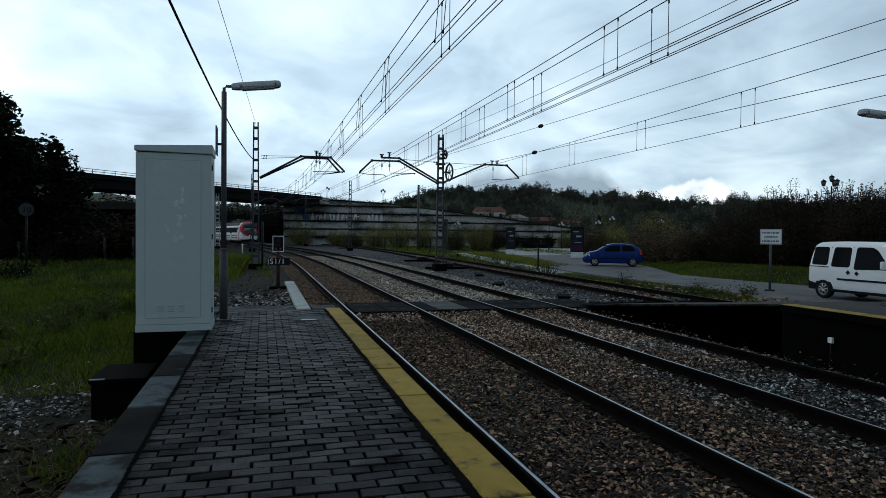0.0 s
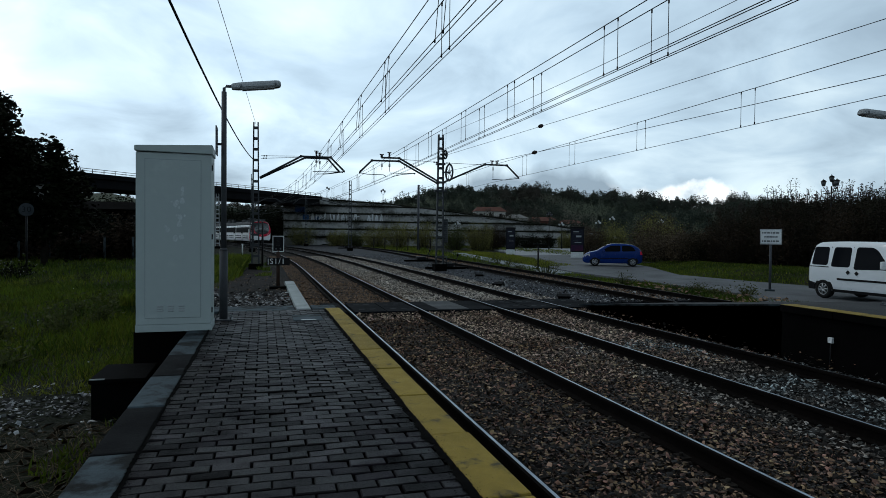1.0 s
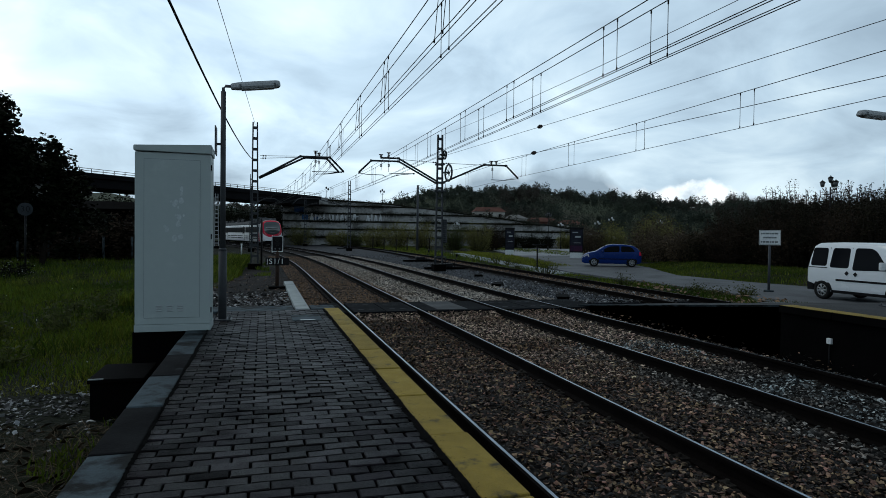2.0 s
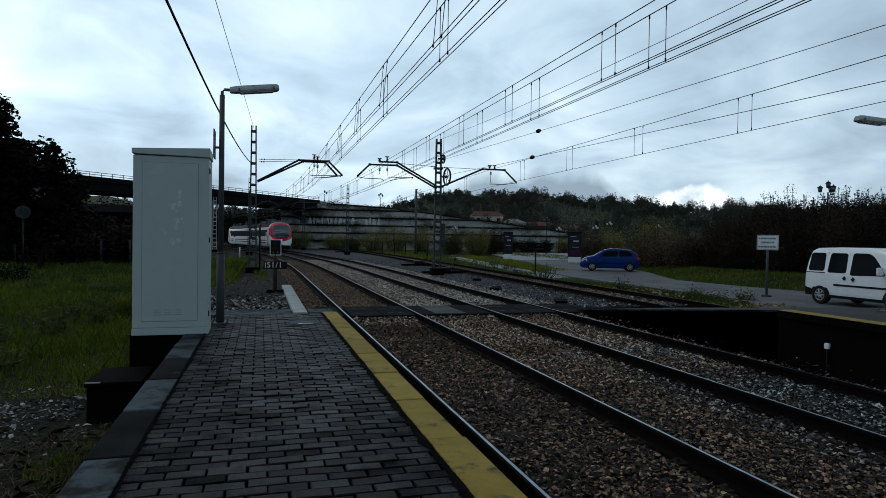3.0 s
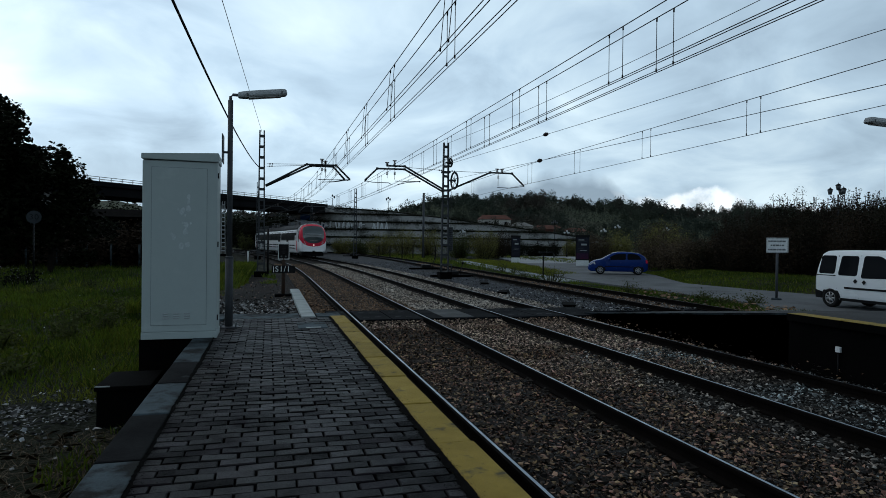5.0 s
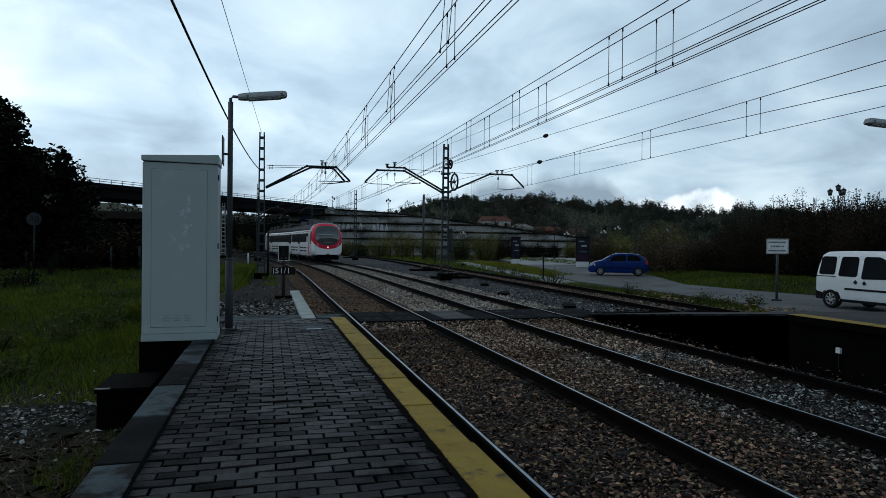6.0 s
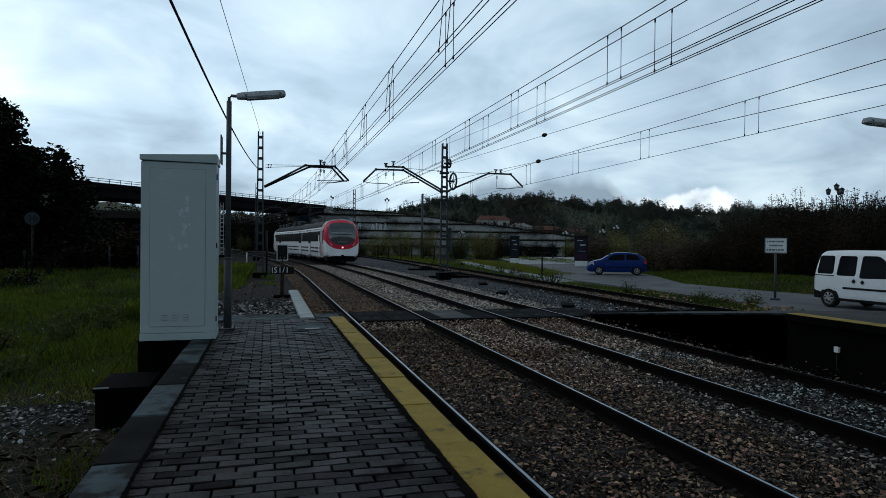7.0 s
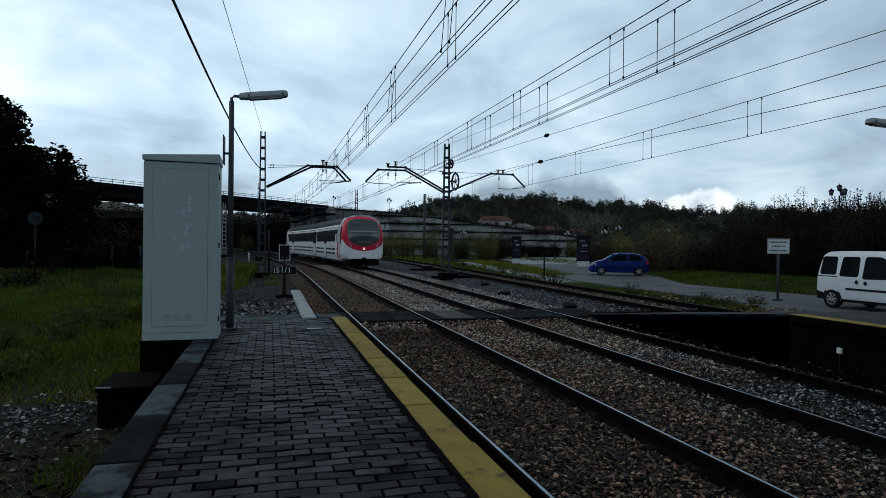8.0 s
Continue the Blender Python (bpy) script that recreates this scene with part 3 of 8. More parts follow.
def build_platform():
    """The paved platform: base, kerb stones, pavers, painted edge stones."""
    pf = thing("platform_1", Matrix(), "dark brick-paved platform with a yellow edge", "platform", kind="structure")
    bm = bmesh.new()
    box(bm, -0.90, 1.18, -6.0, 11.25, -0.95, -0.035)
    part("base", bm, M_JOINT, pf)
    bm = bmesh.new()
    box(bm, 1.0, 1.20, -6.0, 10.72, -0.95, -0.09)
    part("edge_wall", bm, M_SHADED_CONCRETE, pf)
    # kerb stones and edge stones, one metre each
    def stones(name, x0, x1, first, last, phase, zlo, ztop, mat, dy=0.0):
        bm = bmesh.new()
        box(bm, x0, x1, 0.006, 0.986, zlo, ztop, 0.012)
        me = None
        y = first + phase
        i = 0
        while y < last:
            if me is None:
                ob = part(name, bm, mat, pf)
                me = ob.data
                alt = me.copy()
                alt.materials[0] = M_KERB_DARK
            else:
                ob = new(name, alt if mat == M_KERB and i in (10, 12, 7, 4) else me)
                ob.parent = pf
            ob.matrix_basis = pose(0.004 * math.sin(i * 2.3), y, 0.003 * math.sin(i * 1.7), 0.12 * math.sin(i * 3.1), 0.2 * math.sin(i * 1.3), 0.12 * math.sin(i * 2.9))
            y += 1.0
            i += 1
    stones("kerb_stone", -0.925, -0.675, -6.0, 8.2, -0.15 + 0.01, -0.3, 0.012, M_KERB)
    stones("edge_stone", 1.0, 1.255, -6.0, 10.6, -0.22, -0.16, 0.004, M_YELLOW)
    # plain slabs at the far end
    bm = bmesh.new()
    box(bm, -0.92, 0.50, 10.60, 11.25, -0.2, 0.0, 0.01)
    box(bm, 0.79, 1.20, 10.74, 11.25, -0.2, -0.002, 0.01)
    part("end_slab", bm, M_KERB, pf)
    # running bond pavers
    L, W = 0.203, 0.0945
    bm = bmesh.new()
    box(bm, -L / 2 + 0.005, L / 2 - 0.005, -W / 2, W / 2, -0.05, 0.0)
    top = [e for e in bm.edges if all(v.co.z > -0.01 for v in e.verts)]
    bmesh.ops.bevel(bm, geom=top, offset=0.0055, segments=1, affect="EDGES")
    bm.normal_update()
    paver_me = bpy.data.meshes.new("paver")
    bm.to_mesh(paver_me)
    paver_me.materials.append(M_PAVER)
    bv = np.array([v.co[:] for v in bm.verts])
    bf = [[v.index for v in f.verts] for f in bm.faces]
    bm.free()
    rest_v, rest_f = [], []
    count = 0
    x_lo, x_hi = -0.672, 0.997
    rows_n = int((10.58 + 5.9) / 0.103)
    for r in range(rows_n):
        y = -5.9 + 0.05 + r * 0.103
        off = 0.0 if r % 2 else 0.1025
        x = x_lo + off - 0.205
        while x < x_hi:
            a, b = max(x, x_lo), min(x + 0.205, x_hi)
            x += 0.205
            if b - a < 0.03:
                continue
            sx = (b - a) / 0.205
            dz = float(rng.normal(0, 0.0022))
            tilt = rng.normal(0, 1.0, 2)
            turn = float(rng.normal(0, 0.35))
            dx, dy = rng.normal(0, 0.0015, 2)
            m = pose((a + b) / 2 + dx, y + dy, dz, tilt[0], tilt[1], turn) @ Matrix.Diagonal((sx, 1, 1, 1))
            if 2.55 < y < 6.6 and count < 305:
                ob = new("paver", paver_me)
                ob.parent = pf
                ob.matrix_basis = m
                count += 1
            else:
                base = len(rest_v)
                rest_v.extend([(m @ Vector(v))[:] for v in bv])
                rest_f.extend([[i + base for i in f] for f in bf])
    me = bpy.data.meshes.new("pavers_beyond")
    me.from_pydata(rest_v, [], rest_f)
    me.materials.append(M_PAVER_REST)
    ob = new("pavers_beyond", me)
    ob.parent = pf
    tagged(ob, kind="stuff")
    # a small cover plate in the paving
    bm = bmesh.new()
    box(bm, 0.42, 0.84, 9.25, 9.85, -0.02, 0.008, 0.003)
    plate = part("cover_plate", bm, M_KERB, pf, "worn metal cover plate with a pale edge")
    bm = bmesh.new()
    box(bm, 0.53, 0.74, 9.25, 9.29, 0.0082, 0.013)
    part("pale_edge", bm, M_WHITE, plate)


def build_crossing():
    cr = thing("rubber_crossing", Matrix(), "black rubber panel crossing over the tracks", "level crossing", kind="structure")
    spans = [(1.42, 1.90), (2.08, 2.84), (2.86, 3.62), (3.79, 5.60), (5.83, 6.60), (6.62, 7.38), (7.55, 8.6)]
    for i, (a, b) in enumerate(spans):
        for k in range(2):
            bm = bmesh.new()
            box(bm, a, b, 14.75 + k * 1.0, 15.74 + k * 1.0, -0.8, RAIL - 0.012, 0.012)
            p = part("panel", bm, M_RUBBER, cr)
            for q in range(2):
                bm = bmesh.new()
                xa = a + (b - a) * (0.2 + 0.35 * q)
                box(bm, xa, xa + 0.14, 15.2 + k * 1.0, 15.24 + k * 1.0, RAIL - 0.011, RAIL - 0.006)
                part("grip_mark", bm, M_CONCRETE, p)
    bm = bmesh.new()
    box(bm, 4.15, 4.95, 14.9, 16.72, -0.8, RAIL - 0.006, 0.02)
    tagged(part("concrete_slab", bm, M_CONCRETE), "pale worn concrete slab between the tracks", "slab", kind="structure")


def build_platform_2():
    pf = thing("platform_2", Matrix(), "asphalt platform with a yellow edge and a ramp", "platform", kind="structure")
    # side wall outline along the track, extruded across
    prof = [(-6.0, 0.17), (8.35, 0.17), (15.3, RAIL - 0.02)]
    bm = bmesh.new()
    ring = []
    for x in (8.24, 11.2):
        ring.append([bm.verts.new((x, y, z)) for y, z in prof] + [bm.verts.new((x, 15.3, -1.0)), bm.verts.new((x, -6.0, -1.0))])
    n = len(ring[0])
    for i in range(n):
        bm.faces.new((ring[0][i], ring[0][(i + 1) % n], ring[1][(i + 1) % n], ring[1][i]))
    bm.faces.new(ring[0][::-1])
    bm.faces.new(ring[1])
    bmesh.ops.recalc_face_normals(bm, faces=bm.faces)
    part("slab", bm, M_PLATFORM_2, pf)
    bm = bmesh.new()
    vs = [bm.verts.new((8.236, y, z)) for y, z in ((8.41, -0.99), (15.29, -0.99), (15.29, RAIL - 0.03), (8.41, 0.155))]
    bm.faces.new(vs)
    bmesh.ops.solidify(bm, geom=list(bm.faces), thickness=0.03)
    part("ramp_wall", bm, M_SHADED_CONCRETE, pf)
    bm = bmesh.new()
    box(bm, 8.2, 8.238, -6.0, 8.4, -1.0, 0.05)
    part("wall_facing", bm, M_SHADED_CONCRETE, pf)
    for i in range(14):
        bm = bmesh.new()
        box(bm, 8.14, 8.44, -5.6 + i, -4.61 + i, 0.06, 0.174, 0.008)
        stone = part("edge_stone", bm, M_SHADED_CONCRETE, pf)
        bm = bmesh.new()
        box(bm, 8.15, 8.43, -5.59 + i, -4.62 + i, 0.1742, 0.179)
        part("paint_stripe", bm, M_YELLOW, stone, "worn yellow edge paint")
    # coping down the ramp
    bm = bmesh.new()
    for a, b in ((0, 1), (1, 2), (2, 3), (3, 4), (4, 5), (5, 6)):
        y0, y1 = 8.42 + a * 1.14, 8.42 + b * 1.14 - 0.012
        z0, z1 = 0.17 + (RAIL - 0.02 - 0.17) * (y0 - 8.35) / 6.95, 0.17 + (RAIL - 0.02 - 0.17) * (y1 - 8.35) / 6.95
        vs = [bm.verts.new(v) for v in ((8.16, y0, z0 - 0.02), (8.5, y0, z0 - 0.02), (8.5, y1, z1 - 0.02), (8.16, y1, z1 - 0.02),
                                        (8.14, y0, z0 + 0.012), (8.5, y0, z0 + 0.012), (8.5, y1, z1 + 0.012), (8.14, y1, z1 + 0.012))]
        for f in ((3, 2, 1, 0), (4, 5, 6, 7), (0, 1, 5, 4), (1, 2, 6, 5), (2, 3, 7, 6), (3, 0, 4, 7)):
            bm.faces.new([vs[i] for i in f])
    part("ramp_coping", bm, M_KERB, pf, "grey concrete coping of the ramp")
    # small white box on the wall
    bx = thing("junction_box", pose(8.2, 7.45, -0.265), "small white junction box on the platform wall", "junction box")
    bm = bmesh.new()
    box(bm, -0.04, 0.0, -0.04, 0.04, -0.04, 0.045, 0.006)
    part("body", bm, M_WHITE, bx)
    bm = bmesh.new()
    tube(bm, [(-0.02, 0.0, -0.05), (-0.02, 0.0, -0.3), (-0.02, 0.03, -0.5)], 0.009)
    part("conduit", bm, M_BLACK, bx)


M_WHITEWASH = material("whitewashed_concrete", (0.36, 0.40, 0.40), (0.27, 0.30, 0.30), rough=0.85, scale=3, fine=60, coords="World", stain=(0.14, 0.155, 0.155), stain_scale=3, stain_at=0.58)
M_PALE = material("pale_concrete", (0.24, 0.27, 0.27), (0.17, 0.19, 0.19), rough=0.85, scale=3, fine=60, coords="World", stain=(0.08, 0.09, 0.09), stain_scale=3, stain_at=0.58)


def build_roads():
    # station road and car park, then the way to the square
    left = [(11.2, -8), (11.2, 8), (11.2, 13.5), (14.3, 15.2), (16.2, 18), (16.4, 25), (16.6, 32), (17.6, 37), (20.6, 43), (25.0, 60)]
    right = [(24, -8), (24, 8), (23.4, 14), (22.6, 17), (22.2, 20), (21.4, 24), (21.1, 28.5), (22.4, 31.5), (24.7, 36.4), (31.5, 60)]
    strip("road", left, right, YARD, M_ASPHALT_OLD, "grey asphalt station road and car park", category="road")
    strip("square", [(25.0, 60.05), (29, 74), (34, 95)], [(31.5, 60.05), (42, 74), (70, 95)], YARD, M_ASPHALT, "pale paved square beyond the road", category="road")
    strip("verge_path", [(14.9, 31), (16.6, 44), (20.2, 68)], [(16.3, 31), (18.0, 44), (21.8, 68)], YARD - 0.02, M_PALE, "pale concrete path along the siding", category="pavement")


def verge_rise(x, y):
    """Height of the grassy bank between the road's edge and the hedge."""
    edge = np.interp(y, [8, 14, 17, 20, 24, 28.5, 31.5, 36.4, 44], [24, 23.4, 22.6, 22.2, 21.4, 21.1, 22.4, 24.7, 27.0])
    return 0.42 * smooth01((x - edge - 0.1) / 3.6) * smooth01((43 - y) / 5) * smooth01((y - 9) / 4)


def build_verge_bank():
    xs, ys = np.linspace(21, 34, 40), np.linspace(9, 43, 70)
    gx, gy = np.meshgrid(xs, ys)
    z = GROUND - 0.03 + verge_rise(gx, gy) * 1.06
    v = np.stack([gx, gy, z], 2).reshape(-1, 3)
    i = (np.arange(69)[:, None] * 40 + np.arange(39)[None, :]).reshape(-1)
    ob = raw_mesh("verge_bank", v, np.stack([i, i + 1, i + 41, i + 40], 1), M_SOIL)
    tagged(ob, "low grassy bank rising from the road to the hedge", "ground", kind="structure")


build_verge_bank()


def build_bank():
    """Raised gravel beyond the platform end, falling away to the field and along the track."""
    xs, ys = np.linspace(-2.05, 1.35, 34), np.linspace(11.26, 36, 70)
    vs, fs = [], []
    for y in ys:
        for x in xs:
            h = -0.06 - 0.55 * float(smooth01(np.float64((y - 14) / 20)))
            side = float(smooth01(np.float64((x + 2.05) / 0.9))) * (1 - float(smooth01(np.float64((x - 0.72) / 0.55))))
            z = (GROUND + 0.02) * (1 - side) + h * side + 0.03 * noise.noise((x * 2, y * 2, 0)) * side
            vs.append((x, y, z))
    k = len(xs)
    for j in range(len(ys) - 1):
        for i in range(k - 1):
            a = j * k + i
            fs.append((a, a + 1, a + k + 1, a + k))
    ob = raw_mesh("gravel_bank", vs, fs, M_BALLAST_BED)
    tagged(ob, "grey gravel bank beyond the platform end", "ground", kind="structure")
    # pale kerb line in continuation of the platform
    kb = thing("concrete_kerb", pose(0, 0, 0), "pale whitewashed concrete kerb beyond the platform", "kerb", kind="structure")
    for i in range(6):
        bm = bmesh.new()
        box(bm, 0.535, 0.765, 10.72 + i * 1.04, 11.74 + i * 1.04, -0.3, 0.004 + 0.004 * math.sin(i * 3), 0.01)
        part("kerb_stone", bm, M_WHITEWASH, kb)


build_platform()
build_crossing()
build_platform_2()
build_roads()
build_bank()


# ---- platform things ----
def build_cabinet():
    c = thing("equipment_cabinet", pose(-1.083, 8.55, 0), "tall pale grey metal cabinet on a concrete plinth", "cabinet")
    w, d, h = 0.442, 0.50, 2.258
    bm = bmesh.new()
    box(bm, -w, w, 0, d, 0.09, h - 0.014, 0.008)
    part("body", bm, M_CABINET, c)
    bm = bmesh.new()
    box(bm, -w - 0.005, w + 0.005, -0.006, d + 0.006, 0.0, 0.088, 0.004)
    part("skirting", bm, M_CABINET, c)
    bm = bmesh.new()
    vs = [bm.verts.new(p) for p in ((-w - .012, -.03, h), (w + .012, -.03, h - .012), (w + .012, d + .03, h - .012), (-w - .012, d + .03, h),
                                    (-w - .012, -.03, h + .066), (w + .012, -.03, h + .106), (w + .012, d + .03, h + .09), (-w - .012, d + .03, h + .05))]
    for f in ((3, 2, 1, 0), (4, 5, 6, 7), (0, 1, 5, 4), (1, 2, 6, 5), (2, 3, 7, 6), (3, 0, 4, 7)):
        bm.faces.new([vs[i] for i in f])
    bmesh.ops.bevel(bm, geom=list(bm.edges), offset=0.006, segments=2, affect="EDGES")
    part("roof", bm, M_CABINET, c)
    # front panel, a shallow tray on the face
    bm = bmesh.new()
    box(bm, -0.335, 0.315, -0.0065, 0.0, 0.175, 2.16, 0.003)
    panel = part("front_panel", bm, M_CABINET, c)
    for q in ((-0.338, -0.335, 0.172, 2.163), (0.315, 0.318, 0.172, 2.163), (-0.335, 0.315, 0.172, 0.175), (-0.335, 0.315, 2.16, 2.163)):
        bm = bmesh.new()
        box(bm, q[0], q[1], -0.0015, 0.0, q[2], q[3])
        part("panel_gap", bm, M_GAP, panel)
    # faint scuffs where marks were rubbed off the paint
    r = random.Random(4)
    for cx, cz, sx, sz, n in ((0.05, 1.42, 0.06, 0.12, 9), (0.02, 1.63, 0.05, 0.025, 4), (0.10, 1.77, 0.012, 0.05, 3), (0.05, 1.18, 0.08, 0.02, 4), (-0.10, 1.36, 0.03, 0.06, 2)):
        bm = bmesh.new()
        for i in range(n):
            x, z = r.gauss(cx, sx * 0.6), r.gauss(cz, sz * 0.6)
            q, y = r.uniform(0.014, 0.045), -0.0068 - 0.0001 * i
            bm.faces.new([bm.verts.new((x + q * 0.7 * r.uniform(0.85, 1.0) * math.cos(a * 0.42), y, z + q * r.uniform(0.85, 1.1) * math.sin(a * 0.42))) for a in range(15)][::-1])
        tagged(part("scuff", bm, M_SCUFF, panel), kind="stuff")
    for i in range(3):
        for k in range(3):
            bm = bmesh.new()
            x = -0.16 + i * 0.125
            z = 0.255 + k * 0.03
            box(bm, x - 0.035, x + 0.035, -0.016, -0.007, z, z + 0.012, 0.004)
            part("louvre", bm, M_LAMP, panel)
    for z in (0.26, 1.2, 2.08):
        bm = bmesh.new()
        box(bm, w, w + 0.014, 0.03, 0.055, z - 0.035, z + 0.035, 0.003)
        part("hinge", bm, M_BLACK, c, "black hinge")
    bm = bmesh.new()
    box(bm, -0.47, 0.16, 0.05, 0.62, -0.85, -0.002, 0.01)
    tagged(part("cabinet_plinth", bm, M_SHADED_CONCRETE), "shaded concrete plinth under the cabinet", "plinth", kind="structure").matrix_world = pose(-1.09, 8.55, 0)
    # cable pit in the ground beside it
    pit = thing("cable_pit", pose(-1.62, 7.95, GROUND), "shaded concrete cable pit with a lid beside the platform", "cable pit")
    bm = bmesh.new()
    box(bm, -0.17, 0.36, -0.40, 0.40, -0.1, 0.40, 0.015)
    part("body", bm, M_SHADED_CONCRETE, pit)
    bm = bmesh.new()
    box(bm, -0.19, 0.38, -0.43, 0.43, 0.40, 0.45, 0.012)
    part("lid", bm, M_SHADED_CONCRETE, pit)
    bm = bmesh.new()
    box(bm, -0.18, -0.03, -0.434, -0.40, 0.445, 0.456, 0.002)
    part("worn_edge", bm, M_PALE, pit)


M_GAP = material("shaded_paint", (0.17, 0.2, 0.205), rough=0.7, scale=3)
M_SCUFF = material("scuffed_paint", (0.54, 0.60, 0.61), (0.37, 0.43, 0.435), rough=0.6, scale=14, fine=60, bump=0)


def street_light(name, base, top, arm_dir, tilt):
    """Platform light: flanged post with a sleeve, bent arm, tray-shaped head."""
    t = thing(name, pose(*base), "grey steel platform light with a tray-shaped head", "street lamp", "platform lights")
    h = top
    bm = bmesh.new()
    rod(bm, (0, 0, 0), (0, 0, 1.0), 0.057, n=14)
    rod(bm, (0, 0, 1.0), (0, 0, 1.03), 0.062, 0.045, n=14)
    part("sleeve", bm, M_POLE, t)
    bm = bmesh.new()
    rod(bm, (0, 0, 1.0), (0, 0, h - 0.08), 0.040, 0.036, n=14)
    part("post", bm, M_POLE, t)
    bm = bmesh.new()
    box(bm, -0.13, 0.13, -0.13, 0.13, 0, 0.018, 0.004)
    plate = part("base_plate", bm, M_POLE, t)
    for k in range(4):
        bm = bmesh.new()
        x, y = 0.1 * (1 if k % 2 else -1), 0.1 * (1 if k // 2 else -1)
        rod(bm, (x, y, 0.018), (x, y, 0.06), 0.012, n=6)
        part("bolt", bm, M_GALV, plate)
    d = Vector(arm_dir).normalized()
    bm = bmesh.new()
    tube(bm, [(0, 0, h - 0.1), (0, 0, h - 0.03), d * 0.03 + Vector((0, 0, h)), d * 0.14 + Vector((0, 0, h))], 0.022, 8)
    part("arm", bm, M_POLE, t)
    m = Matrix.Translation(d * 0.1 + Vector((0, 0, h - 0.005))) @ Matrix.Rotation(math.atan2(d.y, d.x), 4, "Z") @ Matrix.Rotation(-radians(tilt), 4, "Y")
    bm = bmesh.new()
    prof = [(-0.075, 0.012), (-0.085, -0.02), (-0.07, -0.045), (0.07, -0.045), (0.085, -0.02), (0.075, 0.012), (0.05, 0.052), (-0.05, 0.052)]
    st = [m @ Matrix.Translation((x, 0, 0)) @ Matrix.Rotation(-math.pi / 2, 4, "Z") @ Matrix.Diagonal((s, 1, s, 1)) for x, s in ((0, 0.6), (0.02, 0.8), (0.1, 0.95), (0.3, 1), (0.62, 1), (0.67, 0.9), (0.69, 0.6))]
    sweep(bm, prof, st)
    bmesh.ops.recalc_face_normals(bm, faces=bm.faces)
    head = part("head", bm, M_LAMP, t, "pale grey lamp head")
    bm = bmesh.new()
    box(bm, 0.14, 0.6, -0.062, 0.062, -0.058, -0.0455, 0.006, m=m)
    part("lens", bm, M_LENS, head, "clouded plastic lens")
    for x in (0.13, 0.61):
        bm = bmesh.new()
        box(bm, x - 0.012, x + 0.012, -0.088, 0.088, -0.03, 0.012, 0.003, m=m)
        part("clip", bm, M_GALV, head)
    return t


M_LENS = material("clouded_lens", (0.5, 0.52, 0.52), rough=0.25, scale=4)


def build_dwarf_signal():
    t = thing("dwarf_signal", pose(0.34, 15.6, -0.10), "low railway signal with a black number plate", "railway signal")
    bm = bmesh.new()
    box(bm, -0.2, 0.2, -0.14, 0.14, 0, 0.09, 0.012)
    part("foot", bm, M_SHADED_CONCRETE, t)
    bm = bmesh.new()
    rod(bm, (0, 0, 0.08), (0, 0, 0.95), 0.045, n=12)
    part("post", bm, M_RUSTY, t, "rusty steel post")
    bm = bmesh.new()
    box(bm, -0.128, 0.128, -0.03, 0.2, 0.92, 1.29, 0.03)
    head = part("head", bm, M_BLACK, t)
    bm = bmesh.new()
    # pale rim round the black face
    a, b = (-0.133, 0.133, 0.915, 1.295), (-0.116, 0.116, 0.932, 1.278)
    for q in ((a[0], b[0], a[2], a[3]), (b[1], a[1], a[2], a[3]), (b[0], b[1], a[2], b[2]), (b[0], b[1], b[3], a[3])):
        box(bm, q[0], q[1], -0.042, -0.029, q[2], q[3])
    part("rim", bm, M_WHITE, head, "pale painted rim")
    for x in (-0.05, 0.05):
        bm = bmesh.new()
        rod(bm, (x, -0.03, 0.985), (x, -0.06, 0.985), 0.02, n=12)
        part("lamp", bm, M_GALV, head)
    for z in (1.10, 1.21):
        bm = bmesh.new()
        rod(bm, (0, -0.03, z), (0, -0.09, z + 0.01), 0.05, 0.054, n=16)
        part("hood", bm, M_BLACK, head)
    bm = bmesh.new()
    box(bm, -0.27, 0.27, -0.075, -0.06, 0.59, 0.77, 0.004)
    plate = part("number_plate", bm, M_BLACK, t)
    text_part("S1/1", "lettering", plate, pose(-0.02, -0.078, 0.68, 90), 0.185, M_WHITE)
    bm = bmesh.new()
    box(bm, -0.24, -0.225, -0.079, -0.075, 0.61, 0.75)
    part("white_bar", bm, M_WHITE, plate)


def text_part(body, name, parent, m, size, mat):
    cu = bpy.data.curves.new(name, "FONT")
    cu.body, cu.size, cu.align_x, cu.align_y, cu.extrude = body, size, "CENTER", "CENTER", 0.001
    cu.space_character = 1.12
    tmp = bpy.data.objects.new("tmp", cu)
    scene.collection.objects.link(tmp)
    me = bpy.data.meshes.new_from_object(tmp.evaluated_get(bpy.context.evaluated_depsgraph_get()))
    bpy.data.objects.remove(tmp)
    me.materials.clear()
    me.materials.append(mat)
    ob = new(name, me)
    ob.parent = parent
    ob.matrix_basis = m
    return ob


M_RUSTY = material("rusty_steel", (0.06, 0.035, 0.025), (0.03, 0.02, 0.016), rough=0.85, scale=6, fine=40)


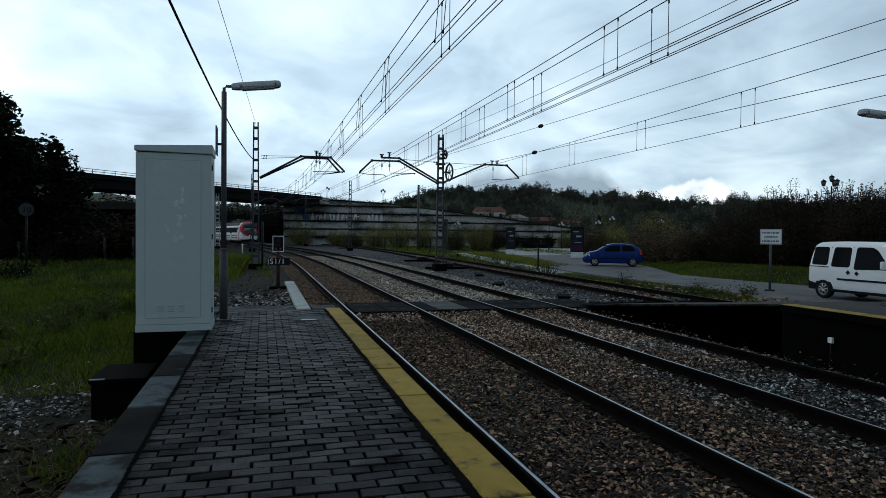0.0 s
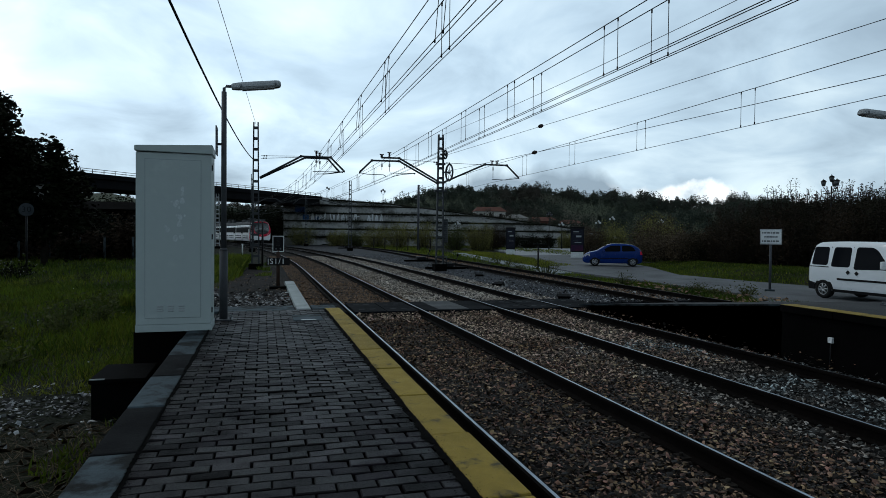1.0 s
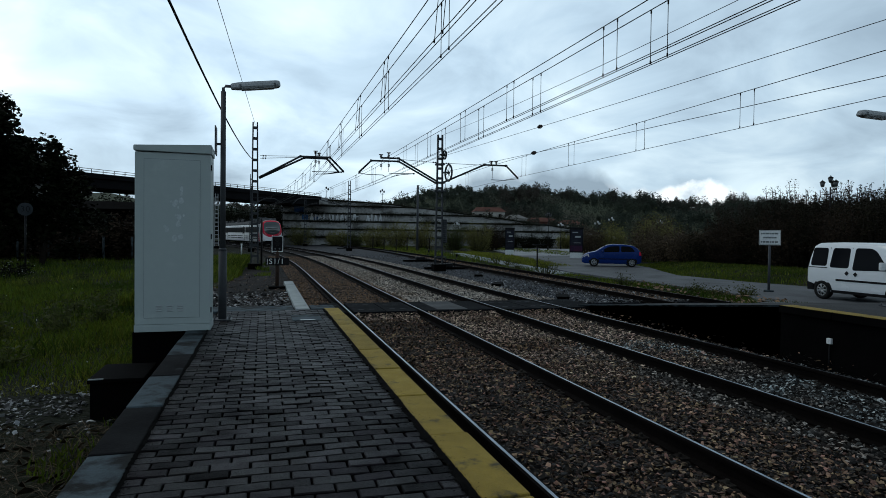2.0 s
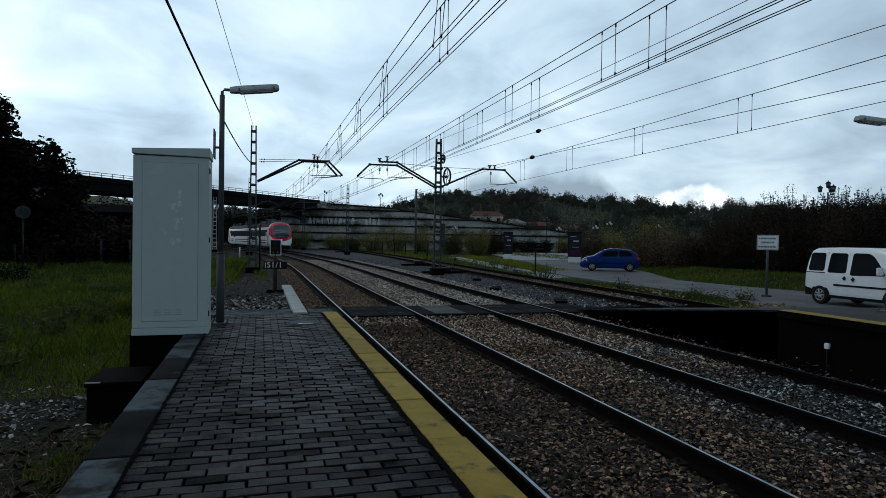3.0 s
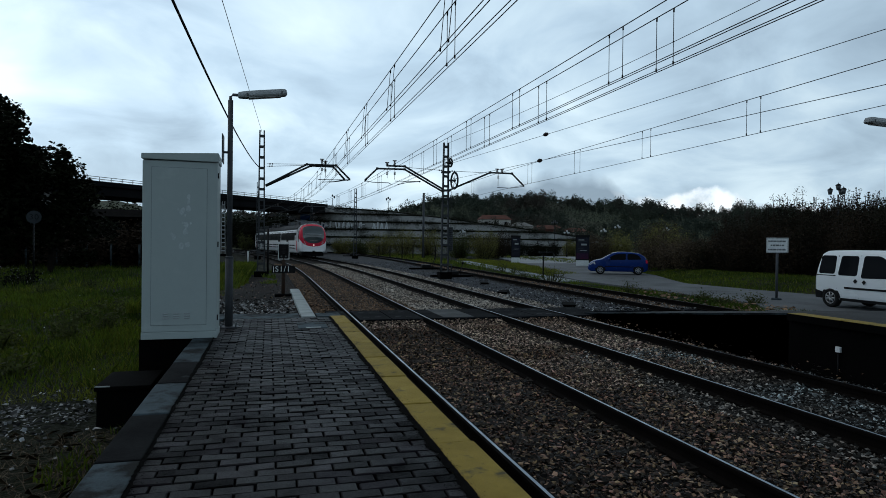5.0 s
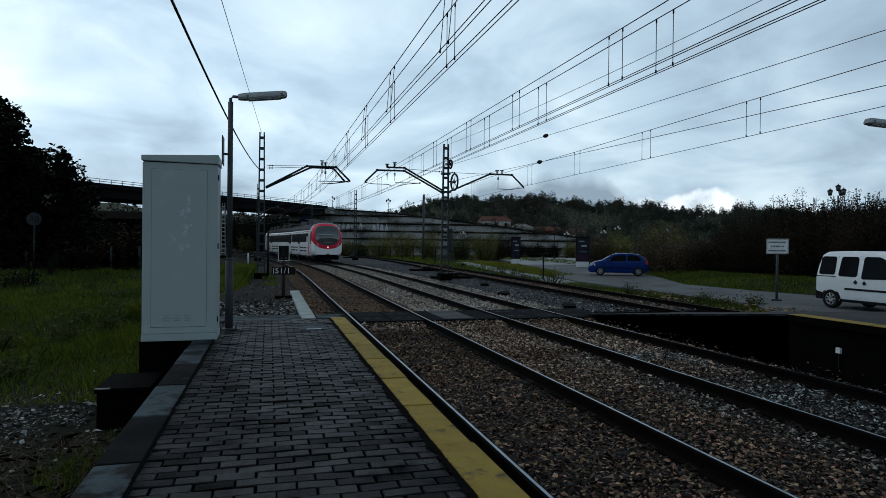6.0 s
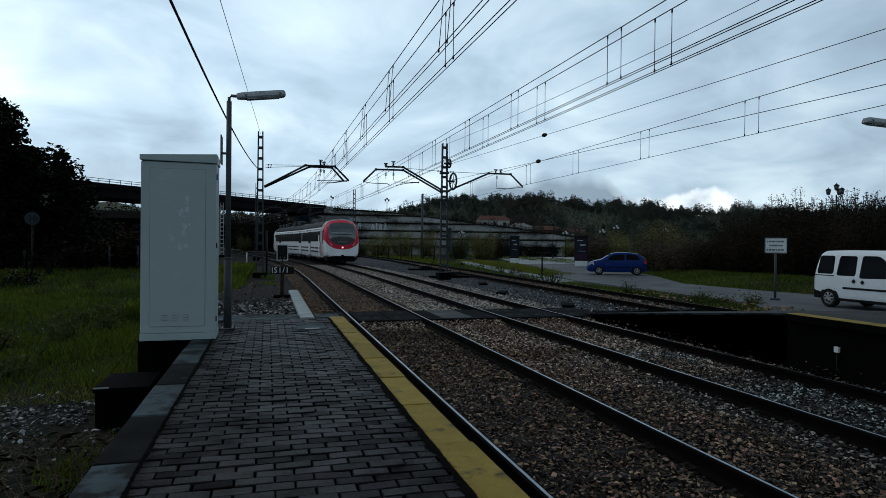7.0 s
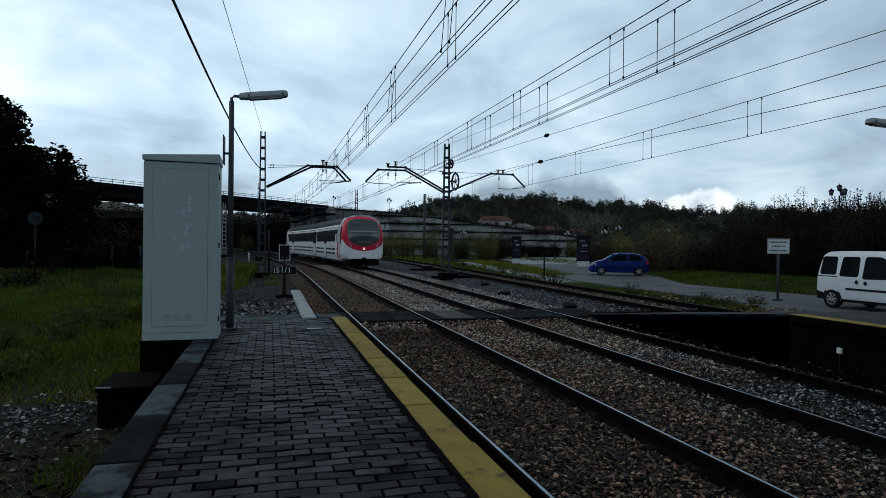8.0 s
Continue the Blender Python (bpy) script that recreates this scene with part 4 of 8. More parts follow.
# ---- overhead line ----
def lattice_mast(name, base, height, label, legs=0.17, steel=None):
    """Two channel legs tied by battens, on a concrete block."""
    t = thing(name, pose(*base), label, "catenary mast", "catenary masts")
    bm = bmesh.new()
    box(bm, -0.34, 0.34, -0.34, 0.34, -0.5, 0.10, 0.02)
    part("footing", bm, M_SHADED_CONCRETE, t)
    for sx in (-1, 1):
        bm = bmesh.new()
        x0, x1 = sx * legs, sx * legs * 0.62
        for z0, z1 in ((0.1, height),):
            vs = []
            for z, x in ((z0, x0), (z1, x1)):
                for dx, dy in ((-0.035, -0.09), (0.035, -0.09), (0.035, 0.09), (-0.035, 0.09)):
                    vs.append(bm.verts.new((x + dx, dy, z)))
            for f in ((3, 2, 1, 0), (4, 5, 6, 7), (0, 1, 5, 4), (1, 2, 6, 5), (2, 3, 7, 6), (3, 0, 4, 7)):
                bm.faces.new([vs[i] for i in f])
        part("leg", bm, steel or M_MAST, t)
    z = 0.5
    while z < height:
        x = legs * (1 - 0.38 * z / height)
        for yy in (-0.095, 0.095):
            bm = bmesh.new()
            box(bm, -x, x, yy - 0.006, yy + 0.006, z - 0.06, z + 0.06)
            part("batten", bm, steel or M_MAST, t)
        z += 0.55
    return t


M_MAST = material("mast_steel", (0.055, 0.06, 0.066), (0.035, 0.039, 0.043), rough=0.6, metal=0.3, scale=2, fine=30)
M_PALE_STEEL = material("pale_galvanised_steel", (0.42, 0.44, 0.45), (0.3, 0.32, 0.33), rough=0.6, scale=3)
M_INSUL = material("insulator", (0.05, 0.03, 0.025), (0.03, 0.02, 0.018), rough=0.35, scale=6)


def cantilever(parent, sign, reach, z_foot, z_top, z_wire):
    """A plain bent bracket on a far mast, with an insulator, a stay and a steady arm. Local x runs across the tracks."""
    end = sign * (reach + 1.1)
    bm = bmesh.new()
    tube(bm, [(sign * 0.15, 0.1, z_foot), (sign * reach * 0.66, 0.1, z_top), (sign * (reach + 0.35), 0.1, z_top), (end, 0.1, z_wire + 0.25)], 0.045, 8)
    part("bracket", bm, M_MAST, parent)
    bm = bmesh.new()
    tube(bm, [(0, 0.1, z_top + 0.08), (sign * reach * 0.66, 0.1, z_top + 0.05)], 0.014, 6)
    part("stay", bm, M_MAST, parent)
    x = sign * reach
    bm = bmesh.new()
    for j in range(4):
        rod(bm, (x, 0.1, z_top + 0.04 + j * 0.055), (x, 0.1, z_top + 0.07 + j * 0.055), 0.075, 0.05, n=10)
    rod(bm, (x, 0.1, z_top), (x, 0.1, z_top + 0.3), 0.022, n=8)
    part("insulator", bm, M_INSUL, parent)
    bm = bmesh.new()
    tube(bm, [(end, 0.1, z_wire + 0.25), (x + sign * 0.3, 0.1, z_wire + 0.1), (x, 0.1, z_wire)], 0.018, 6)
    part("steady_arm", bm, M_MAST, parent)


MAST_Y = 34.0
WIRE_Z, CARRIER_Z = 4.42, 5.40


def bracket_set(parent, base, tubes, posts, hangers, arms, stays):
    """Bent bracket tubes with standing insulators, hanging insulators, steady arms and stays; world x and z, and the depth behind the mast."""
    def at(x, z, y):
        return (x - base[0], y, z - base[2])
    for line, y in tubes:
        bm = bmesh.new()
        tube(bm, [at(x, z, y) for x, z in line], 0.052, 8)
        for x, z in line[1:-1]:
            rod(bm, at(x - 0.06, z, y), at(x + 0.06, z, y), 0.068, n=8)
        part("bracket", bm, M_MAST, parent)
    for x, z0, z1, y in posts:
        bm = bmesh.new()
        rod(bm, at(x, z0, y), at(x, z1 + 0.05, y), 0.03, n=8)
        k = max(3, int((z1 - z0) / 0.055))
        for j in range(k):
            z = z0 + (z1 - z0) * (j + 0.3) / k
            rod(bm, at(x, z, y), at(x, z + 0.03, y), 0.085, 0.05, n=10)
        rod(bm, at(x - 0.11, z1 + 0.03, y), at(x + 0.11, z1 + 0.03, y), 0.028, n=6)
        part("insulator", bm, M_INSUL, parent)
    for x, z0, z1, y in hangers:
        bm = bmesh.new()
        rod(bm, at(x, z1, y), at(x, z0, y), 0.014, n=6)
        for j in range(3):
            rod(bm, at(x, z0 - 0.14 - j * 0.06, y), at(x, z0 - 0.17 - j * 0.06, y), 0.06, n=8)
        part("hanging_insulator", bm, M_INSUL, parent)
    for line, y in arms:
        bm = bmesh.new()
        tube(bm, [at(x, z, y) for x, z in line], 0.02, 6)
        rod(bm, at(line[0][0], line[0][1] + 0.04, y), at(line[0][0], line[0][1] - 0.04, y), 0.035, n=6)
        part("steady_arm", bm, M_MAST, parent)
    for (x0, z0), (x1, z1), y in stays:
        bm = bmesh.new()
        tube(bm, [at(x0, z0, y), at(x1, z1, y)], 0.013, 5)
        for u in (0.06, 0.12):
            p = Vector(at(x0, z0, y)).lerp(Vector(at(x1, z1, y)), u)
            rod(bm, p, p + Vector((0.06, 0, 0)), 0.04, n=8)
        part("stay", bm, M_MAST, parent)


def build_masts():
    b1 = (-0.40, MAST_Y, -0.42)
    m1 = lattice_mast("catenary_mast", b1, 7.39, "grey lattice catenary mast with a bracket over the near track")
    bracket_set(m1, b1,
                [([(-0.2, 4.14), (1.885, 5.32), (3.42, 5.33), (4.15, 4.61)], 0.0), ([(-0.2, 4.10), (2.09, 5.26), (3.27, 5.26), (3.88, 4.60)], 0.06)],
                [(2.67, 5.33, 5.60, 0.0), (2.855, 5.27, 5.51, 0.06)], [(2.67, 5.3, 4.78, 0.0), (2.855, 5.25, 4.7, 0.06)],
                [([(4.15, 4.60), (3.3, 4.56), (2.48, 4.545)], 0.0), ([(3.88, 4.59), (3.3, 4.47), (2.69, 4.42)], 0.06), ([(4.05, 4.57), (3.5, 4.48), (3.04, 4.42)], 0.0)],
                [((-0.15, 5.26), (2.0, 5.33), 0.0), ((-0.15, 5.14), (1.8, 5.27), 0.1)])
    b2 = (9.50, MAST_Y, -0.46)
    m2 = lattice_mast("catenary_mast", b2, 7.33, "grey lattice catenary mast between tracks with tension wheels", 0.2)
    bracket_set(m2, b2,
                [([(9.4, 4.24), (7.14, 5.45), (6.14, 5.44)], 0.0), ([(9.4, 4.10), (7.14, 5.285), (5.63, 5.263), (4.97, 4.61)], 0.0),
                 ([(9.7, 4.22), (12.13, 5.31), (13.46, 5.31), (14.2, 4.63)], 0.0)],
                [(6.17, 5.44, 5.58, 0.0), (6.59, 5.45, 5.70, 0.0), (12.55, 5.31, 5.5, 0.0), (12.85, 5.31, 5.5, 0.0)],
                [(6.18, 5.24, 4.75, 0.0), (6.60, 5.26, 4.7, 0.0), (12.62, 5.29, 4.55, 0.0)],
                [([(4.97, 4.57), (5.4, 4.51), (6.26, 4.51), (6.43, 4.42)], 0.0), ([(8.02, 4.645), (7.3, 4.57), (6.77, 4.43)], 0.05), ([(8.02, 4.645), (6.62, 4.62)], 0.0),
                 ([(14.2, 4.60), (13.4, 4.47), (12.57, 4.477)], 0.0)],
                [((9.35, 5.31), (7.2, 5.40), 0.0), ((9.7, 5.30), (12.0, 5.29), 0.0)])
    for half, z in ((0.34, 4.18), (0.26, 4.66), (0.24, 5.68)):
        bm = bmesh.new()
        box(bm, -half, half, -0.18, 0.18, z - 0.05, z + 0.05, 0.01)
        part("collar", bm, M_MAST, m2)
    # tension wheels and weights on the second mast
    turn = Vector((0.99, 0.14, 0)).normalized()
    s, u = turn.orthogonal().normalized(), turn.cross(turn.orthogonal().normalized())
    for x, z, r in ((0.46, 5.215, 0.5), (0.22, 6.2, 0.26)):
        c = Vector((x, -0.16, z))
        bm = bmesh.new()
        ring_wheel(bm, c, turn, r, r * 0.86, 0.09, 24)
        for k in range(6):
            a = k * math.pi / 3
            rod(bm, c, c + (s * math.cos(a) + u * math.sin(a)) * r * 0.88, 0.018, n=6)
        rod(bm, c - turn * 0.3, c + turn * 0.08, 0.05, n=8)
        part("tension_wheel", bm, M_MAST, m2)
    bm = bmesh.new()
    for k in range(12):
        rod(bm, (0.33, 0.0, 1.3 + k * 0.11), (0.33, 0.0, 1.4 + k * 0.11), 0.13, n=12)
    rod(bm, (0.33, 0, 1.2), (0.33, 0, 4.7), 0.012, n=6)
    part("counterweight", bm, M_MAST, m2)
    for x in (-0.32, 0.32):
        bm = bmesh.new()
        tube(bm, [(x, -0.3, 0.12), (x, -0.3, 0.5), (x * 0.6, -0.1, 0.55)], 0.03, 6)
        part("guard", bm, M_MAST, m2)
    # further masts along the line
    m3 = lattice_mast("catenary_mast", (10.0, 76.0, -0.5), 8.2, "far lattice catenary mast beside the siding")
    cantilever(m3, -1, 5.6, 5.0, 5.9, WIRE_Z + 0.5)
    m4 = lattice_mast("catenary_mast", (-1.2, 72.0, -0.5), 8.2, "far lattice catenary mast beside the near track")
    cantilever(m4, 1, 2.1, 4.8, 5.6, WIRE_Z + 0.5)
    lattice_mast("catenary_mast", (-5.85, 88.0, -0.6), 7.0, "pale lattice catenary mast before the bridge", 0.26, M_PALE_STEEL)
    m5 = lattice_mast("catenary_mast", (6.6, 104.0, -0.5), 8.0, "far lattice catenary mast beside the bend")
    cantilever(m5, -1, 6.2, 4.9, 5.8, WIRE_Z + 0.5)


def wire(name, pts, r, label, parent=None):
    bm = bmesh.new()
    tube(bm, pts, r, 5)
    ob = part(name, bm, M_WIRE, parent)
    if parent is None:
        tagged(ob, label, "overhead wire")
    return ob


def catenary(x_of, ys, label, pairs=(-0.17, 0.17), droppers=(), carrier_shift=(0.0, 0.0), kind="overhead_line", sag=0.05, low=WIRE_Z, high=CARRIER_Z):
    t = thing(kind, Matrix(), label, "overhead line", "overhead lines")
    def z_high(y):
        u = ((y - MAST_Y) % 50) / 50
        return high - sag * 4 * u * (1 - u) + sag
    for dx, lead in zip(pairs, carrier_shift):
        for e in ((-0.04, 0.04) if len(pairs) > 1 else (0.0,)):
            bm = bmesh.new()
            tube(bm, [(x_of(y) + dx + e, y, low) for y in ys], 0.008, 5)
            part("contact_wire", bm, M_WIRE, t)
        bm = bmesh.new()
        tube(bm, [(x_of(y) + dx + lead, y, z_high(y)) for y in ys], 0.010, 5)
        part("carrier_wire", bm, M_WIRE, t)
        for y in droppers[0 if dx <= 0 else 1]:
            for e in (0.0, 0.5):
                bm = bmesh.new()
                yy = y + e
                rod(bm, (x_of(yy) + dx, yy, low), (x_of(yy) + dx + lead, yy, z_high(yy)), 0.007, n=5)
                rod(bm, (x_of(yy) + dx + lead, yy, z_high(yy) - 0.07), (x_of(yy) + dx + lead, yy, z_high(yy)), 0.016, n=5)
                rod(bm, (x_of(yy) + dx, yy, low), (x_of(yy) + dx, yy, low + 0.06), 0.016, n=5)
                part("dropper", bm, M_WIRE, t)
    return t


def build_wires():
    ys = [-16, -8, -2, 2, 5, 8, 11, 14, 17, 20, 24, 29, 34, 40, 46, 52, 58, 64, 72, 80, 90, 100, 112]
    ml = lambda x0: (lambda y: main_line(x0, y)[0] if y < 140 else 0)
    catenary(ml(T1 + 0.03), ys, "twin contact and carrier wires over the near track", carrier_shift=(0.08, 0.0), droppers=((-4, 1, 5.4, 9.6, 14.5, 18.8, 23.4, 28.2, 38, 44, 50, 56), (-3, 2, 6, 10.4, 15.8, 20.3, 25.2, 30, 39, 45, 51, 57)))
    catenary(ml(T2), ys, "twin contact and carrier wires over the second track", droppers=((-4, 1, 5.8, 10.65, 15.76, 19.97, 24.4, 28.9, 38, 44, 50, 56), (-5, 0, 4.6, 9.57, 14.79, 19.09, 23.5, 28.0, 39, 45, 51, 57)))
    catenary(lambda y: 12.35 if y < 34 else siding_line(y)[0] - 0.42, ys[:-2], "single contact and carrier wires over the siding", pairs=(0.0,),
             droppers=((-3, 3.6, 8.7, 13.7, 18.62, 23.62, 28.57, 38, 46), ()), low=4.24, high=5.19, sag=0.02)
    # wires anchored at the second mast
    w = thing("anchor_wire", Matrix(), "anchored wires with insulators reaching the tension wheels", "overhead wire")
    for a, b, ins in (((9.85, MAST_Y, 5.75), (12.35, 10.12, 5.93), 0.42), ((9.85, MAST_Y, 4.83), (12.35, 10.09, 4.77), 0.40)):
        a, b = Vector(a), Vector(b)
        e = a + (b - a) * 1.9
        pts = [a + (e - a) * k / 12 - Vector((0, 0, 0.11 * math.sin(math.pi * k / 12))) for k in range(13)]
        bm = bmesh.new()
        tube(bm, pts, 0.009, 5)
        strand = part("strand", bm, M_WIRE, w)
        p = a + (b - a) * ins - Vector((0, 0, 0.06))
        d = (b - a).normalized()
        bm = bmesh.new()
        for k in range(5):
            rod(bm, p + d * k * 0.05, p + d * (k * 0.05 + 0.025), 0.065 + 0.02 * (k == 2), n=12)
        part("insulator", bm, M_INSUL, strand)
    # feeder cable and earth wire along the field side
    f = thing("feeder_cable", Matrix(), "thick twisted feeder cable hanging from the mast", "cable")
    a, b = Vector((-0.45, MAST_Y, 5.0)), Vector((-1.21, 9.0, 4.31))
    pts = []
    for k in range(-12, 25):
        u = k / 24
        p = b + (a - b) * u
        pts.append(p - Vector((0, 0, 0.32 * 4 * u * (1 - u))))
    bm = bmesh.new()
    tube(bm, pts, 0.02, 6)
    part("cable", bm, M_WIRE, f)
    g = thing("earth_wire", Matrix(), "thin earth wire at the mast tops", "cable")
    a, b = Vector((-0.4, MAST_Y, 6.85)), Vector((-1.0, 14.95, 6.42))
    bm = bmesh.new()
    tube(bm, [b + (a - b) * u for u in (-1.2, -0.5, 0, 0.5, 1)], 0.008, 5)
    part("strand", bm, M_WIRE, g)
    g = thing("earth_wire", Matrix(), "thin sagging earth wire at the second mast's top", "cable")
    bm = bmesh.new()
    tube(bm, [(9.6, MAST_Y - 50 * u, 6.85 - 0.57 * 4 * u * (1 - u)) for u in [k / 20 for k in range(21)]], 0.008, 5)
    part("strand", bm, M_WIRE, g)


build_cabinet()
light = street_light("platform_light", (-0.55, 9.55, 0), 3.345, (1, 0.05, 0), 8)
bm = bmesh.new()
box(bm, -0.105, -0.09, -0.16, 0.16, 2.36, 2.76, 0.004)
box(bm, -0.09, -0.03, -0.015, 0.015, 2.5, 2.53)
part("name_plate", bm, M_POLE, light, "small dark plate on the post")
street_light("platform_light", (9.95, 7.90, 0.17), 3.10, (-1, 0.0, 0), 2)
build_dwarf_signal()
build_masts()
build_wires()


# ---- the train ----
LEAD_LEN, REAR_LEN = 15.4, 24.0
SIDE = [(1.15, 0.42), (1.42, 0.55), (1.52, 0.95), (1.535, 1.5), (1.535, 2.0), (1.53, 2.5), (1.495, 2.95), (1.36, 3.36), (1.10, 3.66), (0.6, 3.84), (0.0, 3.88)]


def hull_ring(k, top, low):
    """Points of the hull's outline, scaled in width by k, between the heights low and top."""
    pts = []
    for x, z in SIDE:
        u = (z - 0.42) / (3.88 - 0.42)
        pts.append((x * k, low + (top - low) * u))
    return pts + [(-x, z) for x, z in pts[-2::-1]]


NOSE = [(0.0, 0.80, 2.36, 0.70), (0.06, 0.865, 2.70, 0.65), (0.16, 0.91, 3.02, 0.62), (0.32, 0.945, 3.32, 0.60), (0.55, 0.965, 3.57, 0.58), (0.85, 0.98, 3.73, 0.56),
        (1.25, 0.99, 3.81, 0.52), (1.8, 0.997, 3.86, 0.47), (2.6, 1.0, 3.88, 0.42)]


def refine(rows, n):
    """Even steps between the listed sections."""
    out = []
    for a, b in zip(rows, rows[1:]):
        for k in range(n):
            u = k / n
            out.append(tuple(p + (q - p) * u for p, q in zip(a, b)))
    return out + [rows[-1]]


def ring_fine(k, top, low, n=8):
    r = hull_ring(k, top, low)
    out = []
    for a, b in zip(r, r[1:]):
        for j in range(n):
            u = j / n
            out.append((a[0] + (b[0] - a[0]) * u, a[1] + (b[1] - a[1]) * u))
    out.append(r[-1])
    return out


def build_train_car(name, label, length):
    """One car; local y runs forward to the nose at half its length, z from the top of the rails."""
    t = thing(name, Matrix(), label, "train car", "cars of the train")
    front = length / 2
    shells = {k: bmesh.new() for k in ("white", "red", "glass")}

    def kind(x, z, depth):
        def inside(w, up, down):
            if z > 2.6:
                return (abs(x) / w) ** 4 + ((z - 2.6) / up) ** 4 < 1
            return (abs(x) / w) ** 2.3 + ((2.6 - z) / down) ** 2.3 < 1
        if depth < 0.9 and inside(1.20, 0.95, 0.98):
            return "glass"
        if depth < 0.92 + 0.25 * max(0, z - 2.6) and inside(1.58, 1.40, 1.34):
            return "red"
        return "white"

    st = refine(NOSE, 6)
    prev = None
    for d, k, top, low in st:
        ring = [(x, front - d, z) for x, z in ring_fine(k, top, low)]
        if prev:
            for i in range(len(ring) - 1):
                q = [prev[i], ring[i], ring[i + 1], prev[i + 1]]
                c = [sum(v[j] for v in q) / 4 for j in range(3)]
                bm = shells[kind(c[0], c[2], front - c[1])]
                f = bm.faces.new([bm.verts.new(v) for v in q])
                f.smooth = True
        prev = ring
    # blunt front closing the first ring, in rows
    first = [(x, z) for x, z in ring_fine(st[0][1], st[0][2], st[0][3])]
    half = len(first) // 2
    for i in range(half):
        a, b, c, d2 = first[i], first[i + 1], first[-2 - i], first[-1 - i]
        n = 28
        for j in range(n):
            u0, u1 = j / n, (j + 1) / n
            q = [(a[0] + (d2[0] - a[0]) * u0, a[1]), (b[0] + (c[0] - b[0]) * u0, b[1]), (b[0] + (c[0] - b[0]) * u1, b[1]), (a[0] + (d2[0] - a[0]) * u1, a[1])]
            cx, cz = sum(v[0] for v in q) / 4, sum(v[1] for v in q) / 4
            bulge = lambda x: 0.06 * (1 - min(1, (x / 0.9) ** 2))
            bm = shells[kind(cx, cz, 0)]
            try:
                bm.faces.new([bm.verts.new((x, front + bulge(x) * 0.8, z)) for x, z in q]).smooth = True
            except ValueError:
                pass
    for key, mat, nm, lb in (("white", M_TRAIN_WHITE, "nose", ""), ("red", M_TRAIN_RED, "red_surround", "glossy red band round the windscreen"), ("glass", M_SCREEN, "windscreen", "dark rounded windscreen")):
        bm = shells[key]
        bmesh.ops.remove_doubles(bm, verts=bm.verts, dist=0.001)
        bmesh.ops.recalc_face_normals(bm, faces=bm.faces)
        part(nm, bm, mat, t, lb, smooth=True)
    # body
    bm = bmesh.new()
    y0, y1 = -front + 0.25, front - 2.6
    sweep(bm, hull_ring(1.0, 3.88, 0.42), [Matrix.Translation((0, y, 0)) for y in (y0, y0 + 6, y0 + 14, y1)])
    bmesh.ops.recalc_face_normals(bm, faces=bm.faces)
    part("body", bm, M_TRAIN_WHITE, t)
    # dark roof over the white sides
    bm = bmesh.new()
    arch = [(1.43, 3.16), (1.375, 3.37), (1.115, 3.68), (0.61, 3.86), (0.0, 3.9)]
    sweep(bm, arch + [(-x, z) for x, z in arch[-2::-1]], [Matrix.Translation((0, y, 0)) for y in (y0, y0 + 6, y1 + 0.6)])
    bmesh.ops.recalc_face_normals(bm, faces=bm.faces)
    part("roof", bm, M_TRAIN_ROOF, t, "dark grey ribbed roof")
    # window band, doors and stripes on both sides
    for sd in (-1, 1):
        def panel(nm, ya, yb, za, zb, mat, proud=0.012, parent=t, lb=""):
            bm = bmesh.new()
            def xx(z):
                for (xa, z_a), (xb, z_b) in zip(SIDE, SIDE[1:]):
                    if z_a <= z <= z_b:
                        return xa + (xb - xa) * (z - z_a) / (z_b - z_a)
                return 1.535
            zs = [za] + [z for _, z in SIDE if za + 0.02 < z < zb - 0.02] + [zb]
            ring = [(xx(z) + proud, z) for z in zs] + [(xx(z) - 0.02, z) for z in zs[::-1]]
            ends = [[bm.verts.new((sd * x, y, z)) for x, z in ring] for y in (ya, yb)]
            k = len(ring)
            for i in range(k):
                bm.faces.new((ends[0][i], ends[1][i], ends[1][(i + 1) % k], ends[0][(i + 1) % k]))
            bm.faces.new(ends[0][::-1])
            bm.faces.new(ends[1])
            bmesh.ops.recalc_face_normals(bm, faces=bm.faces)
            return part(nm, bm, mat, parent, lb)
        band = panel("window_band", y0 + 0.2, y1 + 0.1, 1.92, 2.82, M_TRAIN_BLACK, lb="black window band")
        panel("cant_line", y0 + 0.2, y1 + 0.9, 2.99, 3.03, M_TRAIN_BLACK, 0.012)
        for k in range(int((y1 - y0) / 2.6)):
            panel("roof_vent", y0 + 1.4 + k * 2.6, y0 + 1.62 + k * 2.6, 2.87, 2.96, M_TRAIN_BLACK, 0.012)
        for i in range(8):
            ya = y0 + 0.6 + i * 2.12
            if ya + 1.6 < y1:
                panel("window", ya, ya + 1.65, 2.0, 2.74, M_TRAIN_BLACK, 0.014, band)
        for ya in ((y0 + 0.5, y1 - 5.6) if length > 20 else (y0 + 5.2,)):
            door = panel("door", ya, ya + 1.5, 0.62, 2.85, M_TRAIN_BLACK, 0.02)
            for e in (0.06, 0.80):
                panel("door_leaf", ya + e, ya + e + 0.66, 0.66, 1.75, M_TRAIN_WHITE, 0.026, door)
        for za in (1.27, 0.95):
            ya = y0 + 0.1
            while ya < y1:
                panel("stripe", ya, min(ya + 2.9, y1 + 0.4), za, za + 0.13, M_TRAIN_BLACK, 0.010)
                ya += 3.2
        panel("cab_door", y1 - 0.9, y1 - 0.2, 0.75, 2.5, M_TRAIN_WHITE, 0.014)
        panel("cab_window", y1 + 1.42, y1 + 1.66, 1.75, 3.0, M_TRAIN_BLACK, -0.004)
        panel("skirt_stripe", y1 + 0.1, y1 + 0.5, 0.6, 1.9, M_TRAIN_RED, 0.012)
